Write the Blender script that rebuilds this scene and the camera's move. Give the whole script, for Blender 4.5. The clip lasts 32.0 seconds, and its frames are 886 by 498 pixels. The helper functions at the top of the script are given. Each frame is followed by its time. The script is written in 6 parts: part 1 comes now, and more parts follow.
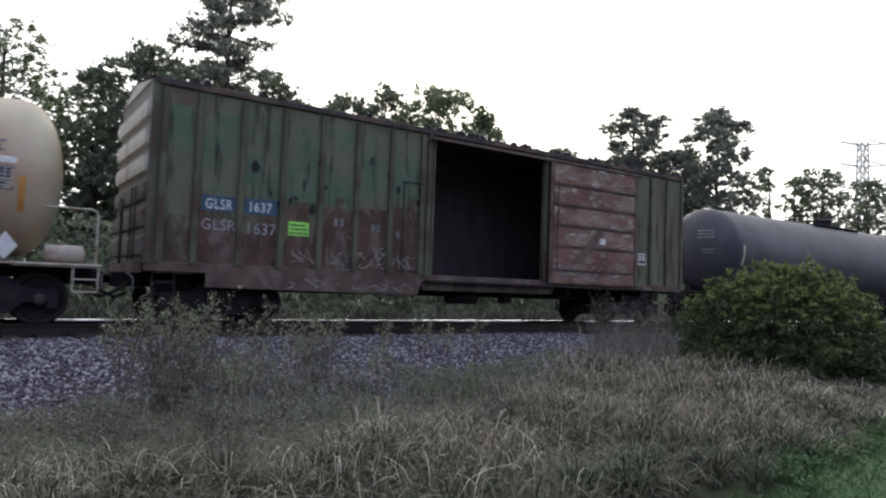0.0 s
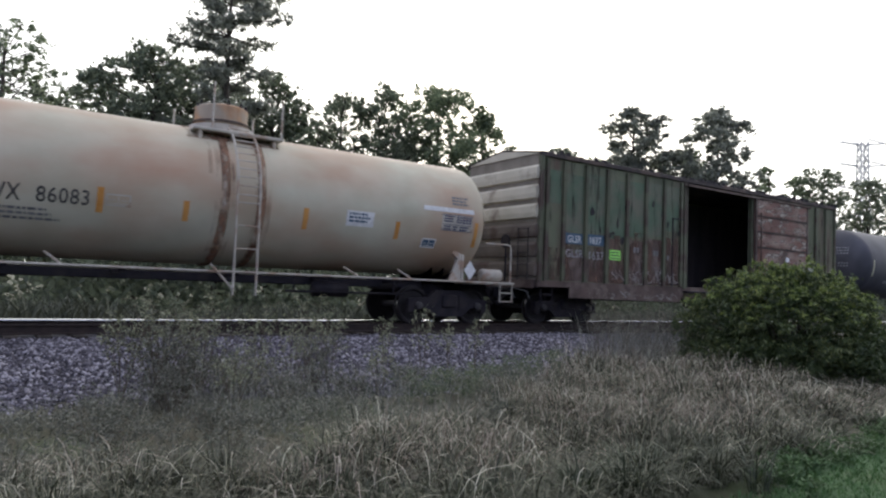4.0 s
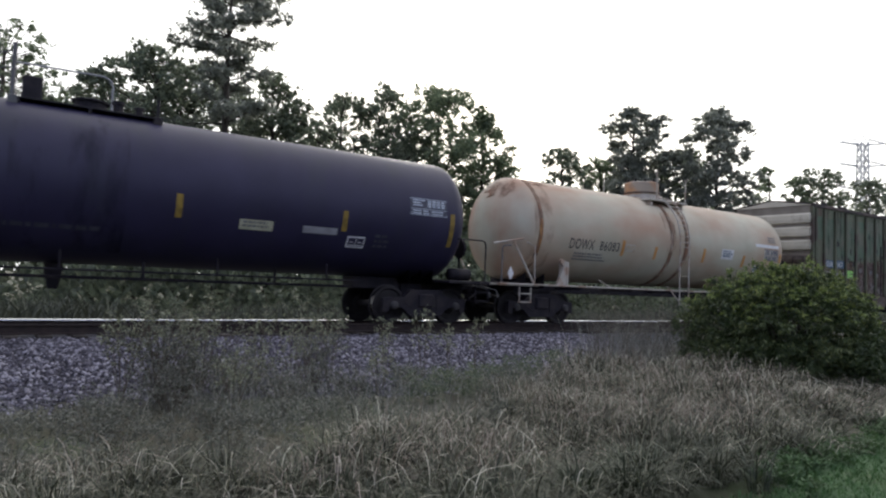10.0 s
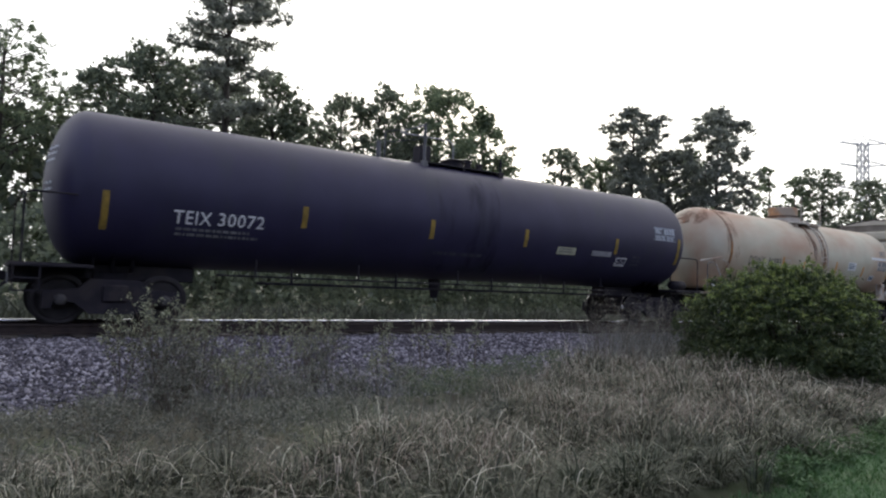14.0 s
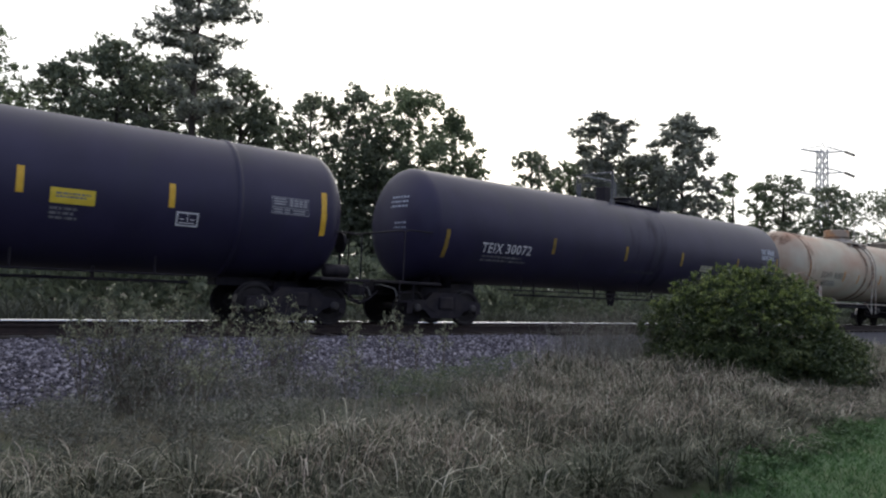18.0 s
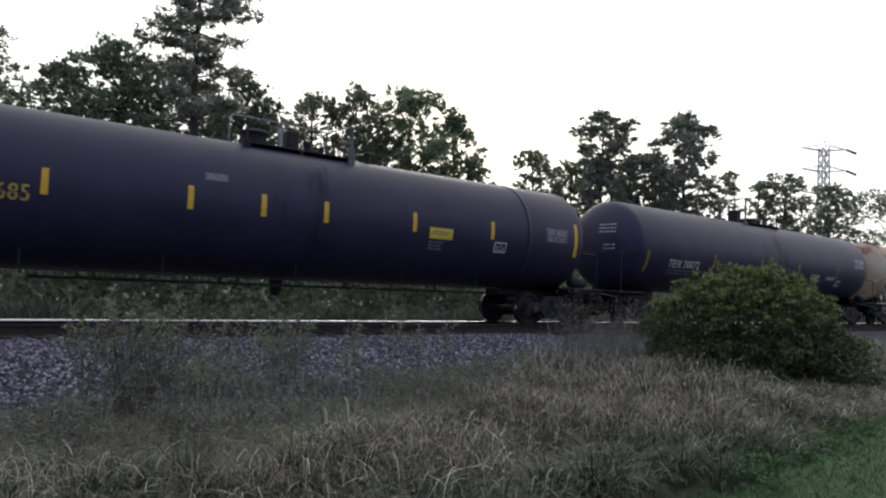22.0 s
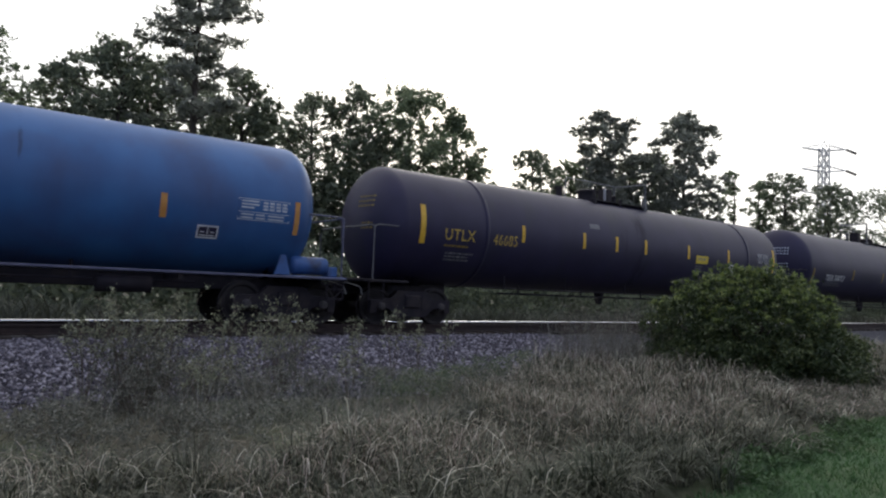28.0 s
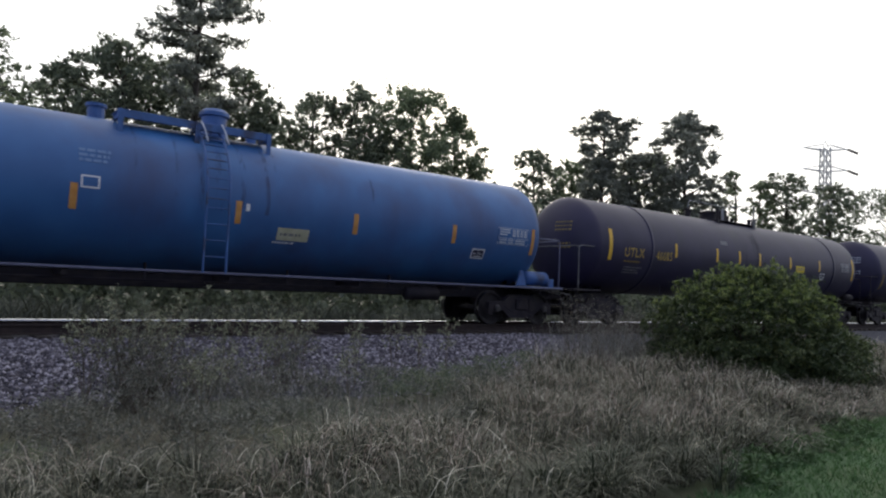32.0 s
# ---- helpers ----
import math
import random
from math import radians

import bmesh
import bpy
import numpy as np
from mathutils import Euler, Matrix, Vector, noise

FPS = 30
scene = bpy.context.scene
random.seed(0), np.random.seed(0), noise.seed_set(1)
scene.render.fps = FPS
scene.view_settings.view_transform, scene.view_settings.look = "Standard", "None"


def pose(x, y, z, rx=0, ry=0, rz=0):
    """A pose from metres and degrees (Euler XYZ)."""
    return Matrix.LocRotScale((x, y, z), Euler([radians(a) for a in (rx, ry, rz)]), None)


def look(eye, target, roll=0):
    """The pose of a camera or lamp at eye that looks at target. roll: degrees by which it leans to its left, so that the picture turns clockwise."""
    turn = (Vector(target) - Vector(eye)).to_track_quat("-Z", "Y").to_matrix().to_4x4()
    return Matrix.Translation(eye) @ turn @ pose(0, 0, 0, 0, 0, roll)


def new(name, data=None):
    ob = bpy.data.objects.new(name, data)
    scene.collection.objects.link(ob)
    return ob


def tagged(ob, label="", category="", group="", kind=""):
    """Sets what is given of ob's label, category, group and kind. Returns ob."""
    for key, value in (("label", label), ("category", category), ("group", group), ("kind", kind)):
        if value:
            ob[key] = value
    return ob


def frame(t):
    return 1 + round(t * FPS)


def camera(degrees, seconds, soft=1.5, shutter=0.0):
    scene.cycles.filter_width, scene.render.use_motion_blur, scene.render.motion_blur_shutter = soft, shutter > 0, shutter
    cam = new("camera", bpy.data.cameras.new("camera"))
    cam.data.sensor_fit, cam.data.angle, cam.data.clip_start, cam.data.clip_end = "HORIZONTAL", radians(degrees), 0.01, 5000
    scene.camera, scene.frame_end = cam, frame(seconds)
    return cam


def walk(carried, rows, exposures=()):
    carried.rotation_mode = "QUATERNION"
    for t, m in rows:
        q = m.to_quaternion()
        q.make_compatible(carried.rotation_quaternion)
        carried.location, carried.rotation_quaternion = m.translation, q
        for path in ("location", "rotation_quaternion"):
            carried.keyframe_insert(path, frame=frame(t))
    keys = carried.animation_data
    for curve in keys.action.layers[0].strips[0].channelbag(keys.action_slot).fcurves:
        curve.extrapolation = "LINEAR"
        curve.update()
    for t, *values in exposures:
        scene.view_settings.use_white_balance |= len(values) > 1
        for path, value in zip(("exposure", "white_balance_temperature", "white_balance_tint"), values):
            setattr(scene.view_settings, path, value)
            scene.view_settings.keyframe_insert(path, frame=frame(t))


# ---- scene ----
# Place: x runs along the track in the train's direction, y away from the viewer, z up from the grass.
EYE = (0.0, 0.0, 1.6)
TRACK_Y = 14.95          # centre line of the track
RAIL_TOP = 0.65
GAUGE = 1.435


def aim(yaw, tilt, roll):
    return pose(*EYE, 0, 0, -yaw) @ pose(0, 0, 0, 90 + tilt, 0, 0) @ pose(0, 0, 0, 0, 0, roll)


cam = camera(66.31, 32.0, soft=2.2, shutter=0.5)
walk(cam, [(0.0, aim(34.415, 3.125, 2.149)), (8.0, aim(34.415, 3.125, 2.149)), (16.4, aim(34.415, 3.125, 2.149)),
           (16.6, aim(34.46, 3.13, 2.15)), (17.0, aim(35.373, 3.216, 2.256)), (17.5, aim(36.457, 3.296, 2.347)),
           (18.0, aim(36.99, 3.36, 2.46)), (18.5, aim(36.885, 3.295, 2.35)), (19.0, aim(36.879, 3.289, 2.348)),
           (28.5, aim(36.879, 3.289, 2.348)), (29.0, aim(36.80, 3.28, 2.355)), (32.0, aim(36.79, 3.275, 2.355))],
     [(0.0, 0.72), (3.0, 0.77), (8.0, 0.63), (14.5, 0.61), (16.5, 0.6), (17.1, 0.57), (18.0, 0.4), (19.0, 0.34), (20.0, 0.3), (32.0, 0.3)])

# ---- sky and sun: a bright overcast late afternoon, the light mostly from above and behind the trees
world = bpy.data.worlds.new("sky")
scene.world = world
world.use_nodes = True
wn, wl = world.node_tree.nodes, world.node_tree.links
sky = wn.new("ShaderNodeTexSky")
sky.sky_type, sky.sun_disc = "NISHITA", False
sky.sun_elevation, sky.sun_rotation = radians(20), radians(38)
sky.air_density, sky.dust_density = 1.0, 4.0
sun_way = Vector((math.sin(radians(38)) * math.cos(radians(20)), math.cos(radians(38)) * math.cos(radians(20)), math.sin(radians(20))))
geo = wn.new("ShaderNodeTexCoord")
cloud = wn.new("ShaderNodeTexNoise")
cloud.inputs["Scale"].default_value, cloud.inputs["Detail"].default_value = 2.2, 5
toward = wn.new("ShaderNodeVectorMath")          # cosine of the angle from the veiled sun
toward.operation = "DOT_PRODUCT"
toward.inputs[1].default_value = sun_way
glare = wn.new("ShaderNodeValToRGB")             # thin cloud: white round the sun, blue-grey away from it
e = glare.color_ramp.elements
e[0].position, e[0].color = 0.0, (0.38, 0.44, 0.66, 1)
e[1].position, e[1].color = 1.0, (1.3, 1.29, 1.26, 1)
e.new(0.45).color = (0.51, 0.56, 0.76, 1)
e.new(0.68).color = (0.76, 0.78, 0.85, 1)
e.new(0.85).color = (1.12, 1.12, 1.12, 1)
half = wn.new("ShaderNodeMapRange")
half.inputs["From Min"].default_value, half.inputs["From Max"].default_value = -1.0, 1.0
veil = wn.new("ShaderNodeMapRange")
veil.inputs["From Min"].default_value, veil.inputs["From Max"].default_value = 0.3, 0.6
veil.inputs["To Min"].default_value, veil.inputs["To Max"].default_value = 9.3, 10.2
mul = wn.new("ShaderNodeVectorMath")
mul.operation = "SCALE"
blend = wn.new("ShaderNodeMixRGB")
blend.inputs[0].default_value = 0.92
wl.new(geo.outputs["Generated"], cloud.inputs["Vector"])
wl.new(geo.outputs["Generated"], toward.inputs[0])
wl.new(toward.outputs["Value"], half.inputs["Value"])
wl.new(half.outputs[0], glare.inputs[0])
wl.new(cloud.outputs["Fac"], veil.inputs["Value"])
wl.new(glare.outputs[0], mul.inputs[0])
wl.new(veil.outputs[0], mul.inputs["Scale"])
wl.new(sky.outputs[0], blend.inputs[1])
wl.new(mul.outputs[0], blend.inputs[2])
back = wn["Background"]
wl.new(blend.outputs[0], back.inputs["Color"])
back.inputs["Strength"].default_value = 0.1

sun_data = bpy.data.lights.new("sun", "SUN")
sun_data.energy, sun_data.angle, sun_data.color = 0.5, radians(20), (1.0, 0.95, 0.87)
sun = new("sun", sun_data)
sun.matrix_world = look(sun_way * 60, (0, 0, 0))


# ---- materials
def material(name, colours, rough=0.8, metal=0.0, scale=3.0, detail=6.0, stretch=(1, 1, 1), bump=0.0, bump_scale=40.0,
             island=0.0, stain=None, stain_scale=0.7, stain_at=(0.5, 0.62), stain_stretch=(1, 1, 1), through_light=0.0, each=0.0, coat=0.0):
    """A painted, weathered or grown surface: two colours mixed by noise, a stain of its own shape on top, fine relief."""
    m = bpy.data.materials.new(name)
    m.use_nodes = True
    n, l = m.node_tree.nodes, m.node_tree.links
    b = n["Principled BSDF"]
    tc = n.new("ShaderNodeTexCoord")
    def field(s, d, st):
        mp = n.new("ShaderNodeMapping")
        mp.inputs["Scale"].default_value = st
        l.new(tc.outputs["Object"], mp.inputs["Vector"])
        t = n.new("ShaderNodeTexNoise")
        t.inputs["Scale"].default_value, t.inputs["Detail"].default_value = s, d
        l.new(mp.outputs[0], t.inputs["Vector"])
        return t.outputs["Fac"]
    r = n.new("ShaderNodeValToRGB")
    r.color_ramp.elements[0].position, r.color_ramp.elements[1].position = 0.32, 0.68
    r.color_ramp.elements[0].color, r.color_ramp.elements[1].color = (*colours[0], 1), (*colours[1], 1)
    for i, c in enumerate(colours[2:]):
        r.color_ramp.elements.new(0.68 + 0.12 * (i + 1)).color = (*c, 1)
    fac = field(scale, detail, stretch)
    if island or each:
        src = n.new("ShaderNodeNewGeometry").outputs["Random Per Island"] if island else n.new("ShaderNodeObjectInfo").outputs["Random"]
        mx = n.new("ShaderNodeMath")
        mx.operation = "MULTIPLY_ADD"
        k = island or each
        mx.inputs[1].default_value, mx.inputs[2].default_value = k, 0.5 - k / 2
        l.new(src, mx.inputs[0])
        ad = n.new("ShaderNodeMath")
        ad.operation = "MULTIPLY_ADD"
        ad.inputs[1].default_value = 1 - k * 0.6
        l.new(fac, ad.inputs[0])
        sb = n.new("ShaderNodeMath")
        sb.operation = "SUBTRACT"
        l.new(mx.outputs[0], sb.inputs[0])
        sb.inputs[1].default_value = 0.5 - k * 0.3
        l.new(sb.outputs[0], ad.inputs[2])
        fac = ad.outputs[0]
    l.new(fac, r.inputs[0])
    col = r.outputs[0]
    if stain:
        sr = n.new("ShaderNodeValToRGB")
        sr.color_ramp.elements[0].position, sr.color_ramp.elements[1].position = stain_at
        l.new(field(stain_scale, 7, stain_stretch), sr.inputs[0])
        mix = n.new("ShaderNodeMixRGB")
        l.new(sr.outputs[0], mix.inputs[0])
        l.new(col, mix.inputs[1])
        mix.inputs[2].default_value = (*stain, 1)
        col = mix.outputs[0]
    l.new(col, b.inputs["Base Color"])
    b.inputs["Roughness"].default_value, b.inputs["Metallic"].default_value = rough, metal
    b.inputs["Coat Weight"].default_value = coat
    if bump:
        bp = n.new("ShaderNodeBump")
        bp.inputs["Strength"].default_value, bp.inputs["Distance"].default_value = bump, 0.02
        l.new(field(bump_scale, 4, (1, 1, 1)), bp.inputs["Height"])
        l.new(bp.outputs[0], b.inputs["Normal"])
    if through_light:
        tr = n.new("ShaderNodeBsdfTranslucent")
        l.new(col, tr.inputs["Color"])
        ms = n.new("ShaderNodeMixShader")
        ms.inputs[0].default_value = through_light
        l.new(b.outputs[0], ms.inputs[1])
        l.new(tr.outputs[0], ms.inputs[2])
        l.new(ms.outputs[0], n["Material Output"].inputs["Surface"])
    return m


M = {}
M["soil"] = material("soil", [(0.05, 0.045, 0.03), (0.10, 0.09, 0.055)], 0.95, scale=1.5, bump=0.6, stain=(0.06, 0.08, 0.03), stain_scale=0.4)
M["lawn"] = material("lawn_blades", [(0.038, 0.092, 0.029), (0.075, 0.165, 0.05)], 0.6, scale=0.8, island=0.6, through_light=0.2)
# Base tones run dark for the shaded gaps under the pale blades.
M["grass_base"] = material("grass_base", [(0.028, 0.032, 0.02), (0.088, 0.092, 0.06), (0.22, 0.215, 0.15)], 0.75, scale=0.55, detail=3, island=0.7, through_light=0.15)
M["dry_grass"] = material("dry_grass", [(0.095, 0.092, 0.062), (0.31, 0.295, 0.22), (0.64, 0.61, 0.49)], 0.7, scale=0.55, detail=3, island=0.8, through_light=0.18)
M["tan_grass"] = material("tan_grass", [(0.14, 0.112, 0.088), (0.29, 0.24, 0.195), (0.50, 0.435, 0.365)], 0.75, scale=0.5, detail=3, island=0.8, through_light=0.18)
# Dark green of the lawn-edge tussocks; elsewhere it paints shade inside the grass.
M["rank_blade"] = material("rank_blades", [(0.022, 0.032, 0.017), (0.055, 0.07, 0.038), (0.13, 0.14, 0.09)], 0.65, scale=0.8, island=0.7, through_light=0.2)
M["fresh_weed"] = material("fresh_weed_leaves", [(0.095, 0.12, 0.075), (0.165, 0.195, 0.12), (0.25, 0.27, 0.17)], 0.65, scale=1.2, island=0.7, through_light=0.25)
M["edge_leaf"] = material("edge_weed_leaves", [(0.05, 0.095, 0.036), (0.09, 0.16, 0.06)], 0.6, scale=1.2, island=0.7, through_light=0.25)
M["green_weed"] = material("weed_leaves", [(0.10, 0.104, 0.086), (0.185, 0.19, 0.152), (0.30, 0.30, 0.24)], 0.6, scale=1.2, island=0.7, through_light=0.25)
M["stalk"] = material("dry_stalks", [(0.07, 0.055, 0.04), (0.15, 0.12, 0.09)], 0.8, scale=2, island=0.6)
M["bush"] = material("bush_leaves", [(0.036, 0.058, 0.024), (0.084, 0.114, 0.041), (0.165, 0.19, 0.07)], 0.5, scale=0.9, island=0.6, through_light=0.3)
# Crown leaf colours are lifted to put the haze over the trees into them.
M["oak"] = material("oak_leaves", [(0.13, 0.158, 0.115), (0.24, 0.275, 0.185)], 0.55, scale=0.35, island=0.6, through_light=0.6)
M["light_leaf"] = material("willow_leaves", [(0.13, 0.17, 0.105), (0.25, 0.30, 0.18)], 0.55, scale=0.35, island=0.6, through_light=0.6)
M["needle"] = material("pine_needles", [(0.205, 0.222, 0.188), (0.345, 0.362, 0.30)], 0.6, scale=0.4, island=0.6, through_light=0.6)
M["bark"] = material("bark", [(0.03, 0.025, 0.02), (0.09, 0.075, 0.06)], 0.9, scale=4, stretch=(1, 1, 0.2), bump=0.8, bump_scale=12)
M["stone"] = material("ballast_stone", [(0.05, 0.045, 0.058), (0.155, 0.143, 0.172), (0.34, 0.32, 0.36)], 0.85, scale=3, island=0.85, bump=0.4)
# Bed tone is set dark to carry the shadowed gaps among loose stones.
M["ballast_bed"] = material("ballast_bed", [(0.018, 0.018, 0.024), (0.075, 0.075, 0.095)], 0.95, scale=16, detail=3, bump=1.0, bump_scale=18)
M["tie"] = material("creosote_tie", [(0.03, 0.024, 0.02), (0.075, 0.06, 0.05)], 0.9, scale=6, stretch=(1, 0.15, 1), bump=0.5, each=0.5)
M["rail_rust"] = material("rail_rust", [(0.018, 0.012, 0.012), (0.04, 0.026, 0.022)], 0.85, metal=0.0, scale=9)
M["rail_head"] = material("rail_head", [(0.86, 0.86, 0.88), (0.92, 0.92, 0.93)], 0.2, metal=1.0, scale=8)
M["frame_black"] = material("undercarriage_black", [(0.010, 0.008, 0.013), (0.019, 0.016, 0.023)], 0.7, scale=4, stain=(0.027, 0.022, 0.024), stain_scale=2.0, bump=0.2)
M["wheel"] = material("wheel_steel", [(0.014, 0.012, 0.014), (0.03, 0.026, 0.027)], 0.7, metal=0.0, scale=6)
M["tread"] = material("wheel_tread", [(0.10, 0.095, 0.09), (0.2, 0.19, 0.185)], 0.22, metal=1.0)
M["black_paint"] = material("black_tank_paint", [(0.018, 0.0155, 0.043), (0.026, 0.0225, 0.058)], 0.5, scale=1.2, stain=(0.022, 0.022, 0.042), stain_scale=1.4, stain_stretch=(1, 1, 0.25), stain_at=(0.52, 0.75))
M["grey_paint"] = material("sooty_tank_paint", [(0.034, 0.035, 0.048), (0.058, 0.058, 0.076)], 0.55, scale=1.2, stain=(0.07, 0.07, 0.088), stain_scale=0.8, stain_stretch=(0.4, 1, 0.5))
M["blue_paint"] = material("blue_tank_paint", [(0.022, 0.094, 0.26), (0.036, 0.132, 0.335)], 0.5, scale=1.0, stain=(0.032, 0.04, 0.11), stain_scale=1.1, stain_stretch=(0.7, 1, 0.3), stain_at=(0.46, 0.86))
M["cream_paint"] = material("cream_tank_paint", [(0.42, 0.40, 0.305), (0.53, 0.505, 0.40)], 0.6, scale=1.1, stain=(0.40, 0.225, 0.145), stain_scale=0.75, stain_stretch=(0.45, 1, 0.85), stain_at=(0.38, 0.74))
M["rust"] = material("rust_streak", [(0.24, 0.14, 0.09), (0.40, 0.27, 0.19)], 0.85, scale=3, stretch=(1, 1, 0.3), stain=(0.46, 0.41, 0.34), stain_scale=2.2, stain_at=(0.45, 0.62))
M["orange_dome"] = material("rusty_orange_paint", [(0.30, 0.14, 0.06), (0.46, 0.26, 0.14)], 0.8, scale=5, stain=(0.34, 0.28, 0.22), stain_scale=1.3, stain_at=(0.45, 0.6))
M["yellow"] = material("yellow_reflector", [(0.62, 0.36, 0.02), (0.75, 0.47, 0.05)], 0.45, scale=6)
M["orange"] = material("orange_reflector", [(0.46, 0.20, 0.04), (0.58, 0.29, 0.08)], 0.6, scale=6)
M["white"] = material("white_lettering", [(0.55, 0.55, 0.56), (0.75, 0.75, 0.76)], 0.6, scale=9)
M["yellow_letter"] = material("yellow_lettering", [(0.36, 0.24, 0.04), (0.56, 0.39, 0.08)], 0.6, scale=9)
M["faded_letter"] = material("faded_lettering", [(0.10, 0.10, 0.11), (0.22, 0.22, 0.23)], 0.7, scale=9)
M["black_letter"] = material("black_lettering", [(0.02, 0.02, 0.025), (0.06, 0.055, 0.055)], 0.6, scale=9)
M["sign_yellow"] = material("yellow_sign", [(0.62, 0.45, 0.03), (0.72, 0.55, 0.06)], 0.5, scale=6)
M["sign_pale"] = material("pale_sign", [(0.36, 0.35, 0.24), (0.48, 0.47, 0.34)], 0.5, scale=6)
M["sign_grey"] = material("grey_sign", [(0.22, 0.22, 0.24), (0.32, 0.32, 0.34)], 0.6, scale=6)
M["sign_green"] = material("fluorescent_green_sign", [(0.26, 0.72, 0.10), (0.36, 0.85, 0.16)], 0.5, scale=6)
M["sign_blue"] = material("blue_patch_paint", [(0.024, 0.065, 0.115), (0.04, 0.095, 0.16)], 0.6, scale=6)
M["cream_metal"] = material("cream_frame_paint", [(0.36, 0.33, 0.29), (0.50, 0.46, 0.40)], 0.6, scale=5, stain=(0.33, 0.23, 0.17), stain_scale=3)
M["blue_metal"] = material("blue_frame_paint", [(0.03, 0.085, 0.24), (0.045, 0.12, 0.32)], 0.55, scale=4, stain=(0.03, 0.045, 0.10), stain_scale=2)
M["box_green"] = material("faded_green_boxcar_paint", [(0.094, 0.106, 0.066), (0.14, 0.15, 0.095)], 0.75, scale=1.0, stretch=(1, 1, 0.5), stain=(0.11, 0.07, 0.055), stain_scale=0.9, stain_stretch=(1, 1, 0.35), stain_at=(0.50, 0.66), bump=0.15)
M["box_patch"] = material("green_touch_up_paint", [(0.062, 0.108, 0.066), (0.09, 0.135, 0.088)], 0.7, scale=2.0, stain=(0.13, 0.13, 0.095), stain_scale=1.3, stain_at=(0.42, 0.62))
M["box_brown"] = material("brown_boxcar_paint", [(0.058, 0.038, 0.034), (0.115, 0.078, 0.066)], 0.8, scale=2.0, stain=(0.14, 0.105, 0.09), stain_scale=2.2)
M["box_end"] = material("boxcar_end_paint", [(0.43, 0.40, 0.32), (0.54, 0.50, 0.41)], 0.75, scale=1.5, stain=(0.16, 0.12, 0.09), stain_scale=1.6, stain_at=(0.56, 0.78))
M["box_door"] = material("red_oxide_door_paint", [(0.125, 0.056, 0.046), (0.20, 0.10, 0.08)], 0.75, scale=1.4, stain=(0.28, 0.21, 0.175), stain_scale=1.1, stain_stretch=(1, 1, 1.6), stain_at=(0.47, 0.68))
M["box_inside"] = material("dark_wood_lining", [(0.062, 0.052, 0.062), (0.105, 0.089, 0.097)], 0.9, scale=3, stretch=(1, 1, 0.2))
M["graffiti"] = material("grey_spray_paint", [(0.16, 0.15, 0.145), (0.29, 0.275, 0.265)], 0.8, scale=7)
M["steel"] = material("galvanised_steel", [(0.36, 0.37, 0.38), (0.48, 0.49, 0.5)], 0.5, metal=0.6, scale=5)
M["pole_wood"] = material("weathered_pole", [(0.06, 0.05, 0.045), (0.11, 0.095, 0.085)], 0.9, scale=5, stretch=(1, 1, 0.1))
M["pale_weed"] = material("pale_weed_leaves", [(0.16, 0.175, 0.12), (0.29, 0.305, 0.20), (0.47, 0.47, 0.31)], 0.65, scale=1.2, island=0.7, through_light=0.25)
M["far_weed"] = material("rank_grass", [(0.052, 0.06, 0.044), (0.09, 0.10, 0.072), (0.14, 0.15, 0.108)], 0.7, scale=0.8, island=0.6, through_light=0.2)
M["yellow_dull"] = material("worn_yellow_reflector", [(0.17, 0.11, 0.02), (0.32, 0.21, 0.035)], 0.6, scale=7)
# Darker than the cream corrugations, to paint the shade between them.
M["end_shade_sheet"] = material("shaded_end_sheet", [(0.15, 0.13, 0.105), (0.23, 0.205, 0.17)], 0.85, scale=2)
M["sill_dark"] = material("dull_sill_paint", [(0.07, 0.075, 0.13), (0.12, 0.125, 0.19)], 0.6, scale=4)
M["dark_steel"] = material("grimy_pipe", [(0.06, 0.06, 0.065), (0.12, 0.12, 0.125)], 0.6, scale=5)
M["grime_streak"] = material("brown_grime_streak", [(0.05, 0.05, 0.075), (0.10, 0.075, 0.07)], 0.8, scale=4)
M["faded_yellow"] = material("faded_yellow_stencil", [(0.16, 0.12, 0.04), (0.27, 0.2, 0.06)], 0.7, scale=9)
M["dry_wisp"] = material("dry_seed_heads", [(0.16, 0.15, 0.125), (0.26, 0.25, 0.21), (0.36, 0.34, 0.29)], 0.8, scale=2, island=0.7, through_light=0.2)
# Young growth, made paler as well to paint skylight on the bush's top.
M["lit_young_leaf"] = material("lit_young_bush_leaves", [(0.115, 0.165, 0.045), (0.21, 0.265, 0.07), (0.31, 0.35, 0.11)], 0.5, scale=1.2, island=0.7, through_light=0.35)
M["lawn_sheet"] = material("lawn_turf", [(0.029, 0.067, 0.022), (0.062, 0.132, 0.041)], 0.85, scale=22, detail=8, bump=1.0, bump_scale=60, stain=(0.08, 0.11, 0.04), stain_scale=0.5)
M["wisp_green"] = material("wispy_weed_stems", [(0.145, 0.15, 0.13), (0.27, 0.275, 0.235), (0.42, 0.415, 0.35)], 0.75, scale=1.5, island=0.8, through_light=0.2)
M["data_white"] = material("worn_white_stencil", [(0.30, 0.34, 0.42), (0.48, 0.52, 0.58)], 0.6, scale=9)
for key, gloss in (("frame_black", 0.3), ("wheel", 0.35), ("black_paint", 0.36)):
    M[key].node_tree.nodes["Principled BSDF"].inputs["Specular IOR Level"].default_value = gloss


